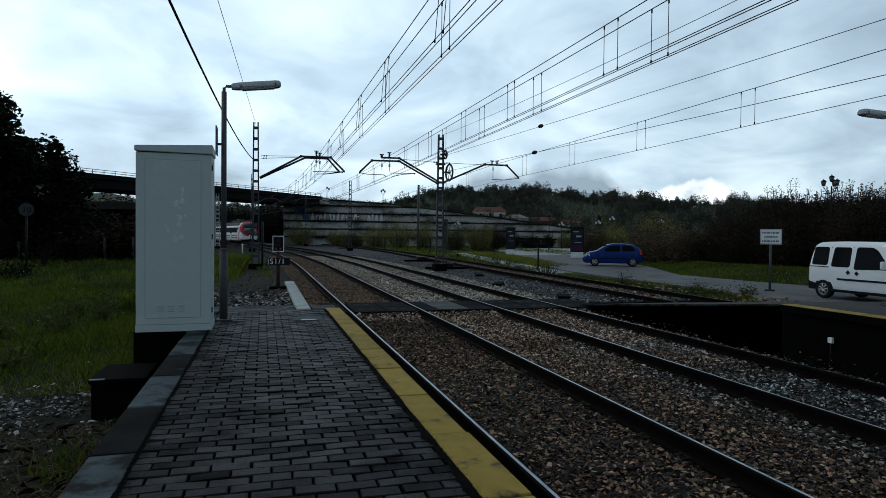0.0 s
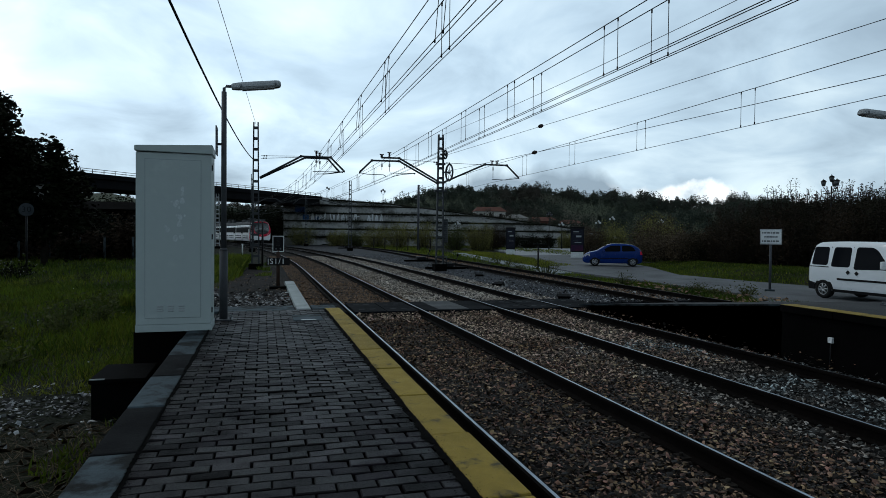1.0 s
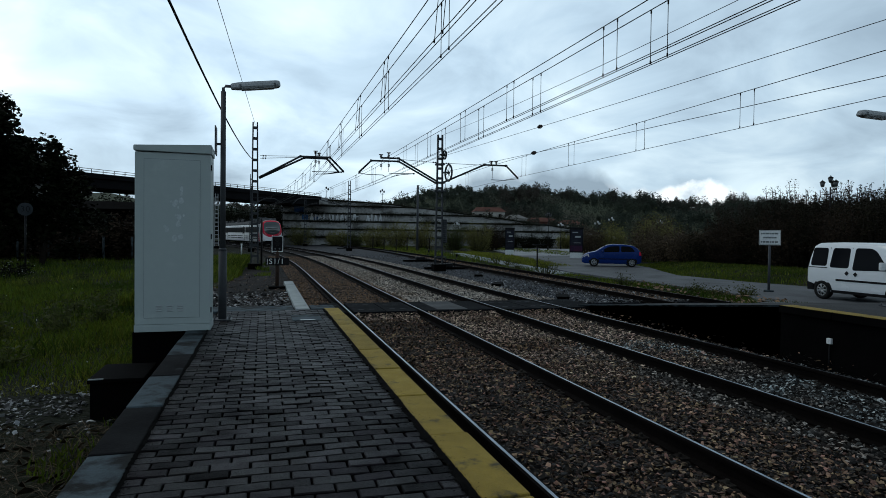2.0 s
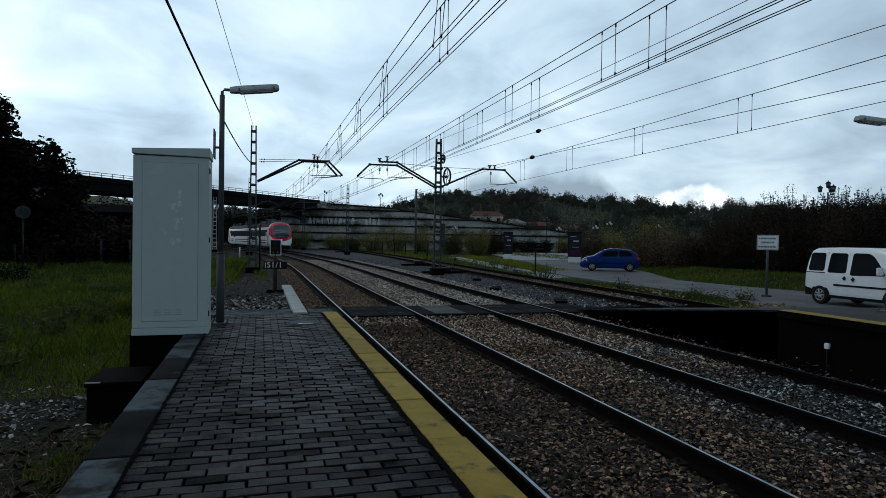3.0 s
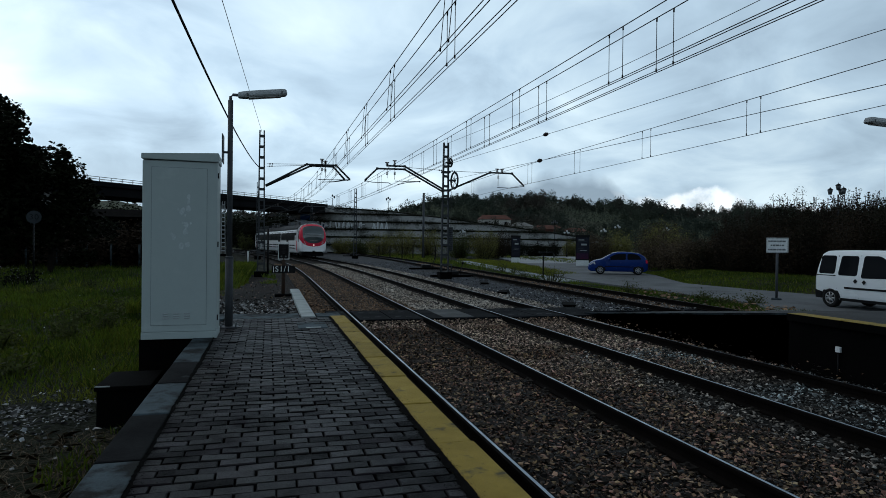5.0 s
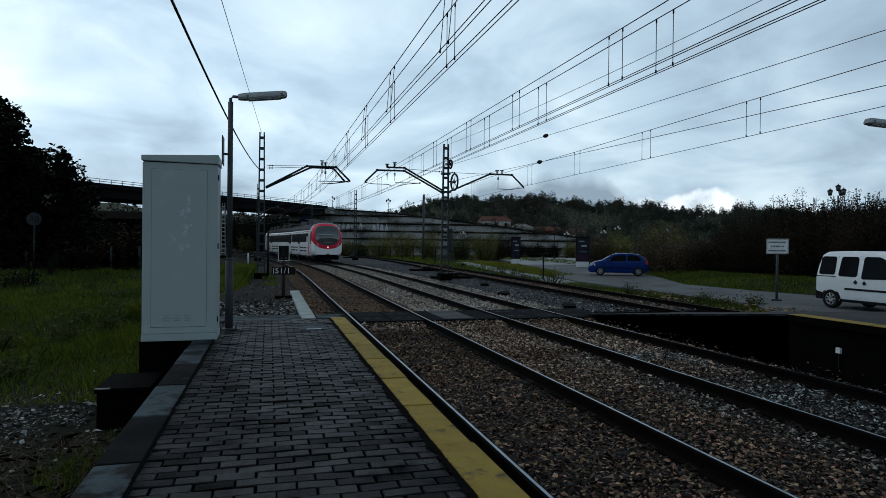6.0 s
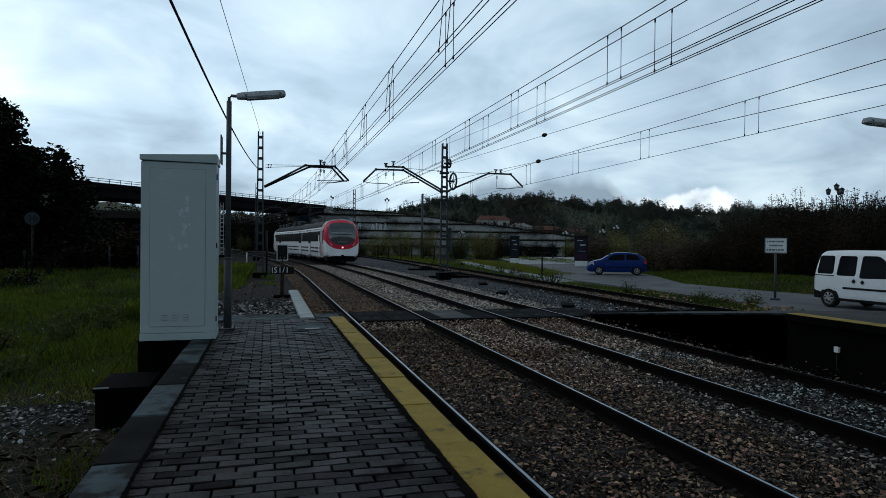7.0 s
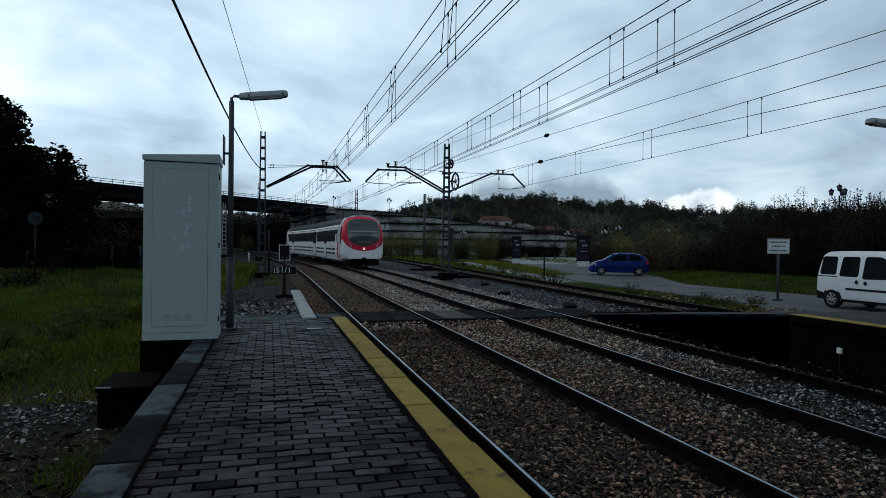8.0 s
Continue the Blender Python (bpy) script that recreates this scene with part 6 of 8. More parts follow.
def build_terrace():
    t = thing("terrace_wall", Matrix(), "stepped grey concrete retaining wall with planted ledges", "retaining wall", kind="structure")
    tiers, hgt, back = 6, 1.48, 0.8
    us = np.linspace(0, 1, 34)
    def top_of(u):
        x = wall_line(u).x
        return float(np.interp(x, [3, 10, 24, 40, 55, 62, 70], [6.4, 7.9, 7.2, 5.4, 3.6, 2.6, 1.6]))
    for k in range(tiers):
        z0 = -0.78 + k * hgt
        bm = bmesh.new()
        prev = None
        for u in us:
            zt = min(z0 + hgt, top_of(u))
            if zt - z0 < 0.15:
                continue
            p = wall_line(u)
            y = p.y + k * back
            ring = [bm.verts.new((p.x, y, z0 - 0.3)), bm.verts.new((p.x, y + 0.08, zt)), bm.verts.new((p.x, y + 0.35, zt)), bm.verts.new((p.x, y + 0.35, zt - 0.25)),
                    bm.verts.new((p.x, y + back + 0.4, zt - 0.25))]
            if prev:
                for i in range(4):
                    bm.faces.new((prev[i], ring[i], ring[i + 1], prev[i + 1]))
            prev = ring
        bmesh.ops.recalc_face_normals(bm, faces=bm.faces)
        part("tier", bm, M_WALL, t)
        # dark strip modelled for the planter's shadow and soil along each tier
        bm = bmesh.new()
        prev = None
        for u in us:
            p = wall_line(u)
            zt = min(z0 + hgt, top_of(u))
            if zt - z0 < 0.15:
                continue
            ring = [bm.verts.new((p.x, p.y + k * back + dy, zt + dz)) for dy, dz in ((0.06, -0.16), (0.04, 0.02), (0.3, 0.10), (0.6, 0.16))]
            if prev:
                for i in range(3):
                    bm.faces.new((prev[i], ring[i], ring[i + 1], prev[i + 1]))
            prev = ring
        bmesh.ops.recalc_face_normals(bm, faces=bm.faces)
        part("planting_strip", bm, M_SCRUB_SHADE, t, "dark strip for the shade and soil of the ledge")
        ledge_plants(k, z0, hgt, back, us, top_of, t)
    # abutment block and road behind
    bm = bmesh.new()
    box(bm, 7.2, 11.5, 117.2, 126, 6.7, 7.95, 0.05)
    part("abutment", bm, M_WALL, t)
    bm = bmesh.new()
    prev = None
    for u in us:
        p = wall_line(u)
        zt = top_of(u) - 0.02
        ring = [bm.verts.new((p.x, p.y + 4.2, -1)), bm.verts.new((p.x, p.y + 4.2, zt)), bm.verts.new((p.x, p.y + 13, zt)), bm.verts.new((p.x, p.y + 13, -1))]
        if prev:
            for i in range(3):
                bm.faces.new((prev[i], ring[i], ring[i + 1], prev[i + 1]))
        prev = ring
    bmesh.ops.recalc_face_normals(bm, faces=bm.faces)
    part("ramp_fill", bm, M_WALL, t)
    # painted patches: two blue fields and a row of pale strokes that cannot be read
    def patch(nm, x0, x1, z0, z1, k, mat, lean=0.0):
        u = (x0 - 3.6) / 66
        y = wall_line(u).y + k * back - 0.30
        bm = bmesh.new()
        vs = [bm.verts.new(v) for v in ((x0, y + (z0 - (-0.78 + k * hgt)) * 0.05, z0), (x1, y + (z0 - (-0.78 + k * hgt)) * 0.05, z0), (x1 + lean, y + 0.03 + (z1 - (-0.78 + k * hgt)) * 0.05, z1), (x0 + lean, y + 0.03 + (z1 - (-0.78 + k * hgt)) * 0.05, z1))]
        bm.faces.new(vs)
        bmesh.ops.solidify(bm, geom=list(bm.faces), thickness=-0.03)
        part(nm, bm, mat, t)
    return t, patch


# colours the ledge plants and also the shadow strips under them
M_SCRUB_SHADE = material("ledge_scrub", (0.016, 0.018, 0.008), (0.008, 0.009, 0.005), rough=0.9, scale=0.3, fine=2, bump=0, island=0.5, coords="World")
M_GRAF_BLUE = material("blue_paint", (0.06, 0.15, 0.36), (0.05, 0.12, 0.28), rough=0.8, scale=0.8)
M_GRAF_PALE = material("pale_paint", (0.85, 0.87, 0.88), (0.78, 0.80, 0.82), rough=0.8, scale=0.8)
build_bridge()
terrace, wall_patch = build_terrace()


def build_tree(name, base, height, spread, label, seed, leaf_mat, leaves=2600, leaf=0.16, trunk_r=0.2, bare=0.3, low=0.25, category="tree", group=""):
    """Tapered trunk, forking limbs, and leaves gathered round the twigs."""
    r = np.random.default_rng(seed)
    t = thing(name, pose(*base), label, category, group)
    bm = bmesh.new()
    tips = []
    lean = r.normal(0, 0.04, 2)
    trunk = [Vector((lean[0] * z * z / height, lean[1] * z * z / height, z)) for z in np.linspace(-0.1, height * 0.8, 7)]
    tube(bm, trunk, [trunk_r * (1 - 0.8 * i / 6) for i in range(7)], 8)
    limbs = int(9 + height * 1.2)
    for i in range(limbs):
        z = height * (low + (0.78 - low) * i / limbs)
        p = Vector((lean[0] * z * z / height, lean[1] * z * z / height, z))
        az = i * 2.4 + r.uniform(-0.5, 0.5)
        reach = spread * (0.55 + 0.5 * r.uniform()) * math.sin(math.pi * (0.25 + 0.62 * i / limbs))
        up = reach * r.uniform(0.25, 0.7)
        q = p + Vector((math.cos(az) * reach, math.sin(az) * reach, up))
        mid = p.lerp(q, 0.5) + Vector((0, 0, -0.08 * reach))
        rr = trunk_r * 0.36 * (1 - 0.6 * i / limbs)
        tube(bm, [p, mid, q], [rr, rr * 0.6, rr * 0.2], 5)
        tips.append(q)
        for k in range(4):
            s = p.lerp(q, r.uniform(0.45, 0.95))
            e = s + Vector(r.normal(0, 0.3 * spread, 3)) * 0.55 + Vector((0, 0, 0.15 * spread))
            tube(bm, [s, s.lerp(e, 0.5) + Vector((0, 0, 0.05)), e], [rr * 0.35, rr * 0.22, rr * 0.1], 4)
            tips.append(e)
    top = Vector((trunk[-1].x, trunk[-1].y, height * 0.9))
    tips.append(top)
    part("trunk", bm, M_BARK, t)
    per = max(8, leaves // len(tips))
    pts = []
    for tp in tips:
        if r.uniform() < bare * 0.4:
            continue
        pts.append(clump(tp, spread * r.uniform(0.16, 0.34), per, r))
    v, f = leaf_quads(np.concatenate(pts), leaf, seed + 1)
    raw_mesh("crown", v, f, leaf_mat, t)
    return t


def build_shrub(name, base, height, spread, label, seed, leaf_mat, leaves=1800, leaf=0.09, group="", twigs=26, fill=1.0, stem=None, tip=0.006, rag=(0.55, 1.08), loose=0.07):
    """A many-stemmed shrub with twigs that stand out of its top."""
    r = np.random.default_rng(seed)
    t = thing(name, pose(*base), label, "shrub", group)
    bm = bmesh.new()
    pts = []
    for i in range(twigs):
        az = r.uniform(0, 2 * math.pi)
        d = r.uniform(0.1, 1) ** 0.5 * spread
        h = height * r.uniform(*rag) * (1 - 0.35 * (d / spread) ** 2)
        a = Vector((math.cos(az) * d * 0.35, math.sin(az) * d * 0.35, -0.05))
        e = Vector((math.cos(az) * d, math.sin(az) * d, h))
        mid = a.lerp(e, 0.5) + Vector(r.normal(0, 0.1, 3))
        tube(bm, [a, mid, e], [0.03, 0.02, tip], 4)
        k = leaves // twigs
        u = r.uniform(0.06, 1.0, k)[:, None] ** fill
        line = np.array(a) * (1 - u) ** 2 + 2 * np.array(mid) * u * (1 - u) + np.array(e) * u ** 2
        pts.append(line + r.normal(0, 1, (k, 3)) * (loose + 0.24 * spread * (1 - u * (0.75 if loose > 0.05 else 1.0))))
    tagged(part("branchwork", bm, stem or M_BARK, t), kind="stuff")
    v, f = leaf_quads(np.concatenate(pts), leaf, seed + 1, tri=leaf < 0.2)
    v[:, 2] = np.maximum(v[:, 2], 0.02)
    raw_mesh("foliage", v, f, leaf_mat, t)
    return t


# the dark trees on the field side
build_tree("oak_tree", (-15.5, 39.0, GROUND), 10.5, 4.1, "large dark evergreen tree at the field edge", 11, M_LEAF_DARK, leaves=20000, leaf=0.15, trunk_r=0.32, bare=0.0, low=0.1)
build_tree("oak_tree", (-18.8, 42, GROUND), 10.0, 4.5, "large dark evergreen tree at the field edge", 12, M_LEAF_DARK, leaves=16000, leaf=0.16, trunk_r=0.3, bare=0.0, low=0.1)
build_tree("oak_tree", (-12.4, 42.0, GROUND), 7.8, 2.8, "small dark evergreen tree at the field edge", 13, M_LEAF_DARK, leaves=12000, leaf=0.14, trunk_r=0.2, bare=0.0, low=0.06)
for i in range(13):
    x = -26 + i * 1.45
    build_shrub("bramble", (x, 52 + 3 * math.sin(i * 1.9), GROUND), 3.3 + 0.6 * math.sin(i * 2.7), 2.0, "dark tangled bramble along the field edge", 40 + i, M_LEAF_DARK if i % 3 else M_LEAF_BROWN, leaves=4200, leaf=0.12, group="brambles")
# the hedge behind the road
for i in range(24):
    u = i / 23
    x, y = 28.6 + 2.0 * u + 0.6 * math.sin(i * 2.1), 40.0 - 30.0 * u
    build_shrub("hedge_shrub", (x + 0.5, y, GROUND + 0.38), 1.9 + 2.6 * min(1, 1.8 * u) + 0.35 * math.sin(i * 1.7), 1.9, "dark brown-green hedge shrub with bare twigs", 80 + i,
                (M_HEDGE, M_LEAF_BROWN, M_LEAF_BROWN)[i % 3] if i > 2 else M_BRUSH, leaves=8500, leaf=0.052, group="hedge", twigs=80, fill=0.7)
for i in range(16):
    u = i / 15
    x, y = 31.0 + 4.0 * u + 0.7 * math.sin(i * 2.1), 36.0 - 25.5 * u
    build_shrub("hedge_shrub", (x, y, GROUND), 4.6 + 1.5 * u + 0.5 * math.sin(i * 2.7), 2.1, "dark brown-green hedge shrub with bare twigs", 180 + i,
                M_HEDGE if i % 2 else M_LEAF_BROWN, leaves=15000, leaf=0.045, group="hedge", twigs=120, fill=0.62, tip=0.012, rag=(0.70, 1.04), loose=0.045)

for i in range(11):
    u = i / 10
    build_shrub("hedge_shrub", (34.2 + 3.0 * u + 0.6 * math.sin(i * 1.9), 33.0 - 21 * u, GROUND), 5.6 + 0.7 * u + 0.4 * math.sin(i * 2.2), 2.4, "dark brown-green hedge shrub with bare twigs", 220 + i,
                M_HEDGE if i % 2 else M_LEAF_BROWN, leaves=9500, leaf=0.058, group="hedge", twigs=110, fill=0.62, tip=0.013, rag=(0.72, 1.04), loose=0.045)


def build_woods():
    """Far woods on the hills: crowns of leaf tufts in uneven stands, over low scrub."""
    r = np.random.default_rng(5)
    pts = []
    n = 2500
    az = np.radians(np.where(r.uniform(0, 1, n) < 0.15, r.uniform(-32, -3, n), r.uniform(-3, 52, n)))
    d = 168 + 190 * r.uniform(0, 1, n) ** 0.7
    for a, dd in zip(az, d):
        x, y = dd * math.sin(a), dd * math.cos(a)
        z = float(ground_height(np.float64(x), np.float64(y)))
        stand = noise.noise((x * 0.03, y * 0.03, 4.0)) + 0.5 * noise.noise((x * 0.09, y * 0.09, 1.0))
        if stand < -0.14 or (dd < 310 and a < 0.21):
            continue
        h = (2.8 + 3.4 * r.uniform(0, 1) ** 1.6) * (0.8 + 0.7 * max(-0.3, stand))
        w = h * r.uniform(0.24, 0.42)
        c = clump((x, y, z + h * 0.5), w, 190, r, 0.52 * h / w)
        pts.append(c)
    m = 90000
    a = np.radians(r.uniform(-6, 42, m))
    dd = 162 + 180 * r.uniform(0, 1, m) ** 0.8
    x, y = dd * np.sin(a), dd * np.cos(a)
    pts.append(np.stack([x, y, ground_height(x, y) + 0.2 + r.uniform(0, 1.5, m) * (0.4 + 0.6 * np.sin(x * 0.11 + np.sin(y * 0.07)) ** 2)], 1))
    v, f = leaf_quads(np.concatenate(pts), 0.25, 6, aspect=0.75, tri=True)
    ob = raw_mesh("far_woods", v, f, M_WOODS)
    tagged(ob, "mixed green and brown woods on the far hills", "woods", kind="stuff")


build_woods()


def build_grass():
    """Grass of the field and the verges, thicker and finer near by."""
    r = np.random.default_rng(9)
    vs = []
    def patch(n, x0, x1, y0, y1, h0, h1, w, keep=None, z=GROUND):
        x, y = r.uniform(x0, x1, n), y0 + (y1 - y0) * r.uniform(0, 1, n) ** 1.5
        if keep is not None:
            k = keep(x, y)
            x, y = x[k], y[k]
        m = len(x)
        h = r.uniform(h0, h1, m) * (0.55 + 0.45 * np.sin(x * 1.3 + np.sin(y * 0.8)) ** 2)
        a = r.uniform(0, 2 * np.pi, m)
        lean = r.normal(0, 0.35, (m, 2)) * h[:, None]
        ww = w * (1 + y / 18)
        base = np.stack([x, y, (z(x, y) if callable(z) else np.full(m, z)) - 0.01], 1)
        side = np.stack([np.cos(a) * ww, np.sin(a) * ww, np.zeros(m)], 1)
        mid = base + np.stack([lean[:, 0] * 0.35, lean[:, 1] * 0.35, h * 0.6], 1)
        tip = base + np.stack([lean[:, 0], lean[:, 1], h], 1)
        vs.append(np.stack([base - side, base + side, mid + side * 0.7, tip, mid - side * 0.7], 1).reshape(-1, 3))
    field = lambda x, y: ~((x > -3.3 + 0.0 * y) & (y < 9.3) & (np.sin(x * 3) + np.sin(y * 2.3) < 1.5)) & ~((y > 11) & (x > -2.2 + 0.04 * y))
    patch(52000, -13, -1.5, 5, 26, 0.08, 0.34, 0.006, field)
    patch(26000, -22, -1.2, 22, 58, 0.1, 0.4, 0.007, field)
    patch(2200, -3.4, -1.0, 3.0, 7.4, 0.04, 0.16, 0.005, lambda x, y: np.sin(x * 4 + 1) + np.sin(y * 3) > 0.6)
    patch(9000, -3.2, -0.9, 20, 60, 0.08, 0.3, 0.007)
    patch(11000, -3.2, -0.85, 16, 42, 0.2, 0.62, 0.005, z=-0.46)
    patch(34000, 21.2, 29.5, 12, 42, 0.06, 0.2, 0.007, lambda x, y: verge_rise(x, y) > 0.002, z=lambda x, y: GROUND + verge_rise(x, y))
    patch(9000, 14.4, 16.2, 16, 70, 0.05, 0.24, 0.008, lambda x, y: np.sin(y * 1.1) + np.sin(y * 0.37) > 0.2)
    patch(16000, 14.8, 40, 46, 112, 0.1, 0.4, 0.008, lambda x, y: (x > 31 + 0.0 * y) | (x < 13 + 0.11 * y))
    patch(11000, 13.5, 16.3, 15.4, 38, 0.04, 0.2, 0.006, lambda x, y: (np.sin(y * 1.7) + np.sin(x * 4 + y * 0.6) > -0.5) & (x > 13.3 + (y - 15) * 0.034))
    patch(4500, -1.6, 0.3, 19, 36, 0.05, 0.24, 0.006, lambda x, y: np.sin(x * 3) + np.sin(y * 1.3) > 0.2, z=-0.42)
    v = np.concatenate(vs)
    n = len(v) // 5
    vs.clear()
    patch(9000, -5.2, -1.55, 8.7, 15, 0.05, 0.2, 0.005, lambda x, y: np.sin(x * 2.1) + np.sin(y * 1.7) > -0.9)
    patch(6000, -3.2, -0.9, 16, 42, 0.2, 0.55, 0.005, z=-0.46)
    patch(6000, -9, -2.5, 12, 22, 0.05, 0.2, 0.006, lambda x, y: np.sin(x * 1.1 + 1) + np.sin(y * 0.7) > 0.7)
    patch(5000, 21.2, 29, 13, 41, 0.05, 0.18, 0.007, lambda x, y: verge_rise(x, y) > 0.002, z=lambda x, y: GROUND + verge_rise(x, y))
    patch(18000, 15.5, 40, 60, 110, 0.08, 0.3, 0.009, lambda x, y: (x > 33) | (x < 12 + 0.11 * y))
    patch(26000, 16.5, 26, 38, 76, 0.08, 0.26, 0.008, lambda x, y: (x > 12.6 + 0.135 * y) & (x < 11.5 + 0.225 * y))
    patch(9000, -9.5, -2.2, 13, 34, 0.06, 0.26, 0.006, lambda x, y: np.sin(x * 0.9 + 2 + np.sin(y * 0.5)) + np.sin(y * 0.55 + x * 0.2) > 0.5)
    w = np.concatenate(vs)
    young = raw_mesh("young_grass", w, np.arange(len(w)).reshape(-1, 5), M_GRASS_YOUNG)
    tagged(young, "fresh yellow-green grass in patches", "grass", kind="stuff")
    ob = raw_mesh("grass", v, np.arange(5 * n).reshape(-1, 5), M_GRASS)
    tagged(ob, "unmown green grass of the field and verges", "grass", kind="stuff")


build_grass()


# ---- ballast stones ----
def stone_field(name, n, place, lo, hi, mat, label, seed, flat=0.5, sunk=True):
    r = np.random.default_rng(seed)
    base = np.array([(0, 0, 1), (0.9, 0, 0.35), (0.28, 0.85, 0.4), (-0.72, 0.52, 0.3), (-0.72, -0.52, 0.42), (0.28, -0.85, 0.3), (0.1, 0.1, -0.8)])
    tri = [(0, 1, 2), (0, 2, 3), (0, 3, 4), (0, 4, 5), (0, 5, 1), (6, 2, 1), (6, 3, 2), (6, 4, 3), (6, 5, 4), (6, 1, 5)]
    if sunk:
        tri = tri[:5]
    x, y, z = place(r, n)
    n = len(x)
    s = r.uniform(lo, hi, n)
    v = base[None] * (1 + r.normal(0, 0.28, (n, 7, 3))) + r.normal(0, 0.22, (n, 7, 3))
    v *= s[:, None, None] * np.stack([r.uniform(0.7, 1.3, n), r.uniform(0.7, 1.3, n), np.full(n, flat)], 1)[:, None, :]
    a, t = r.uniform(0, 2 * np.pi, n), r.normal(0, 0.6, n)
    ca, sa, ct, st = np.cos(a)[:, None], np.sin(a)[:, None], np.cos(t)[:, None], np.sin(t)[:, None]
    y1, z1 = v[:, :, 1] * ct - v[:, :, 2] * st, v[:, :, 1] * st + v[:, :, 2] * ct
    x1, y2 = v[:, :, 0] * ca - y1 * sa, v[:, :, 0] * sa + y1 * ca
    out = np.stack([x1 + x[:, None], y2 + y[:, None], z1 + z[:, None]], 2).reshape(-1, 3)
    f = (np.array(tri)[None] + 7 * np.arange(n)[:, None, None]).reshape(-1, 3)
    ob = raw_mesh(name, out, f, mat)
    tagged(ob, label, "ballast", kind="stuff")


# keeps stones off the rails; the near-black bed there paints their shadow band
def rails_clear(x):
    ok = np.ones(len(x), bool)
    for c in (T1, T2):
        for sd in (-1, 1):
            ok &= np.abs(x - c - sd * HALF_GAUGE) > 0.13
    return ok


def near_bed(r, n, x0, x1, y0=2.6, y1=14.6):
    x, y = r.uniform(x0, x1, n), y0 + (y1 - y0) * r.uniform(0, 1, n) ** 1.15
    k = rails_clear(x)
    x, y = x[k], y[k]
    return x, y, BED + r.uniform(-0.012, 0.05, len(x)) - 0.05 * np.exp(-((np.abs(np.abs(x - T1) - HALF_GAUGE)) / 0.12) ** 2)


def edge_ramp(r, n, x0, x1):
    """Stones that slope up to the near edge of the crossing panels."""
    x, u = r.uniform(x0, x1, n), r.uniform(0, 1, n)
    k = rails_clear(x)
    x, u = x[k], u[k]
    return x, 14.05 + 0.68 * u, BED + (RAIL - 0.035 - BED) * u ** 1.3 * r.uniform(0.7, 1.0, len(x))


def far_bed(r, n, x0, x1):
    x, y = r.uniform(x0, x1, n), 16.8 + 40 * r.uniform(0, 1, n) ** 1.4
    k = rails_clear(x)
    x, y = x[k], y[k]
    dx = np.where(y > BEND, (y - BEND) ** 2 / (2 * RADIUS), 0)
    return x - dx, y, BED + r.uniform(-0.01, 0.03, len(x))


def bank_bed(r, n, y0=11.4, span=6):
    x, y = r.uniform(-1.7, 0.5, n), y0 + span * r.uniform(0, 1, n) ** 1.8
    h = -0.06 - 0.55 * smooth01((y - 14) / 20)
    side = smooth01((x + 2.05) / 0.9)
    return x, y, (GROUND + 0.02) * (1 - side) + h * side + 0.01


def rubble_bed(r, n):
    x, y = r.normal(-2.55, 0.42, n), r.normal(8.15, 0.55, n)
    k = (x < -1.95) | (y < 7.5)
    x, y = x[k], y[k]
    k = x < -1.05
    return x[k], y[k], GROUND + r.uniform(-0.01, 0.05, k.sum())


stone_field("ballast_stones", 8000, lambda r, n: near_bed(r, n, 3.72, 5.2, 7.6, 14.6), 0.012, 0.032, M_STONE_MID, "pale-brown ballast stones between the tracks, brightened further off", 33)
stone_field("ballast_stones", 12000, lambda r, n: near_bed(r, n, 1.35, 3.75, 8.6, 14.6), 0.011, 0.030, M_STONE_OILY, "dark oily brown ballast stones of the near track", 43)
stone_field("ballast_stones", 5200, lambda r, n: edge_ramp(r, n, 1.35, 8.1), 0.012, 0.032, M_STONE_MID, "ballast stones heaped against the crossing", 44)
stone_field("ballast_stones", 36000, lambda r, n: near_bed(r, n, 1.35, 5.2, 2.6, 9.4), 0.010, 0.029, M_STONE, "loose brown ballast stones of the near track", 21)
stone_field("ballast_stones", 13000, lambda r, n: near_bed(r, n, 5.0, 8.15, 8.2, 14.6), 0.012, 0.032, M_STONE_MID, "pale-brown ballast stones of the second track, brightened further off", 34)
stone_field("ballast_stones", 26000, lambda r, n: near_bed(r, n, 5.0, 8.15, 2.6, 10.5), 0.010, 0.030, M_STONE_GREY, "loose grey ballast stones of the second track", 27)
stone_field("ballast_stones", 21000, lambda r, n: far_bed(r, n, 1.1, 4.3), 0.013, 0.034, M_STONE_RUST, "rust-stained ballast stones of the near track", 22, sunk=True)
stone_field("ballast_stones", 28000, lambda r, n: far_bed(r, n, 4.2, 8.9), 0.019, 0.043, M_STONE_FAR, "far ballast stones of the second track, sheen in their colour", 28, sunk=True)
stone_field("ballast_stones", 4000, lambda r, n: (r.uniform(1.4, 8.1, n), r.uniform(-5.5, 2.7, n), np.full(n, BED + 0.01)), 0.02, 0.045, M_STONE, "loose brown ballast stones behind the viewpoint", 29)
stone_field("bank_gravel", 500, lambda r, n: bank_bed(r, n, 12.5, 17), 0.010, 0.034, M_STONE, "sparse gravel on the dark bank", 30)
stone_field("gravel", 1900, lambda r, n: bank_bed(r, n, 11.35, 3.2), 0.012, 0.045, M_RUBBLE, "grey gravel beyond the platform end", 23)
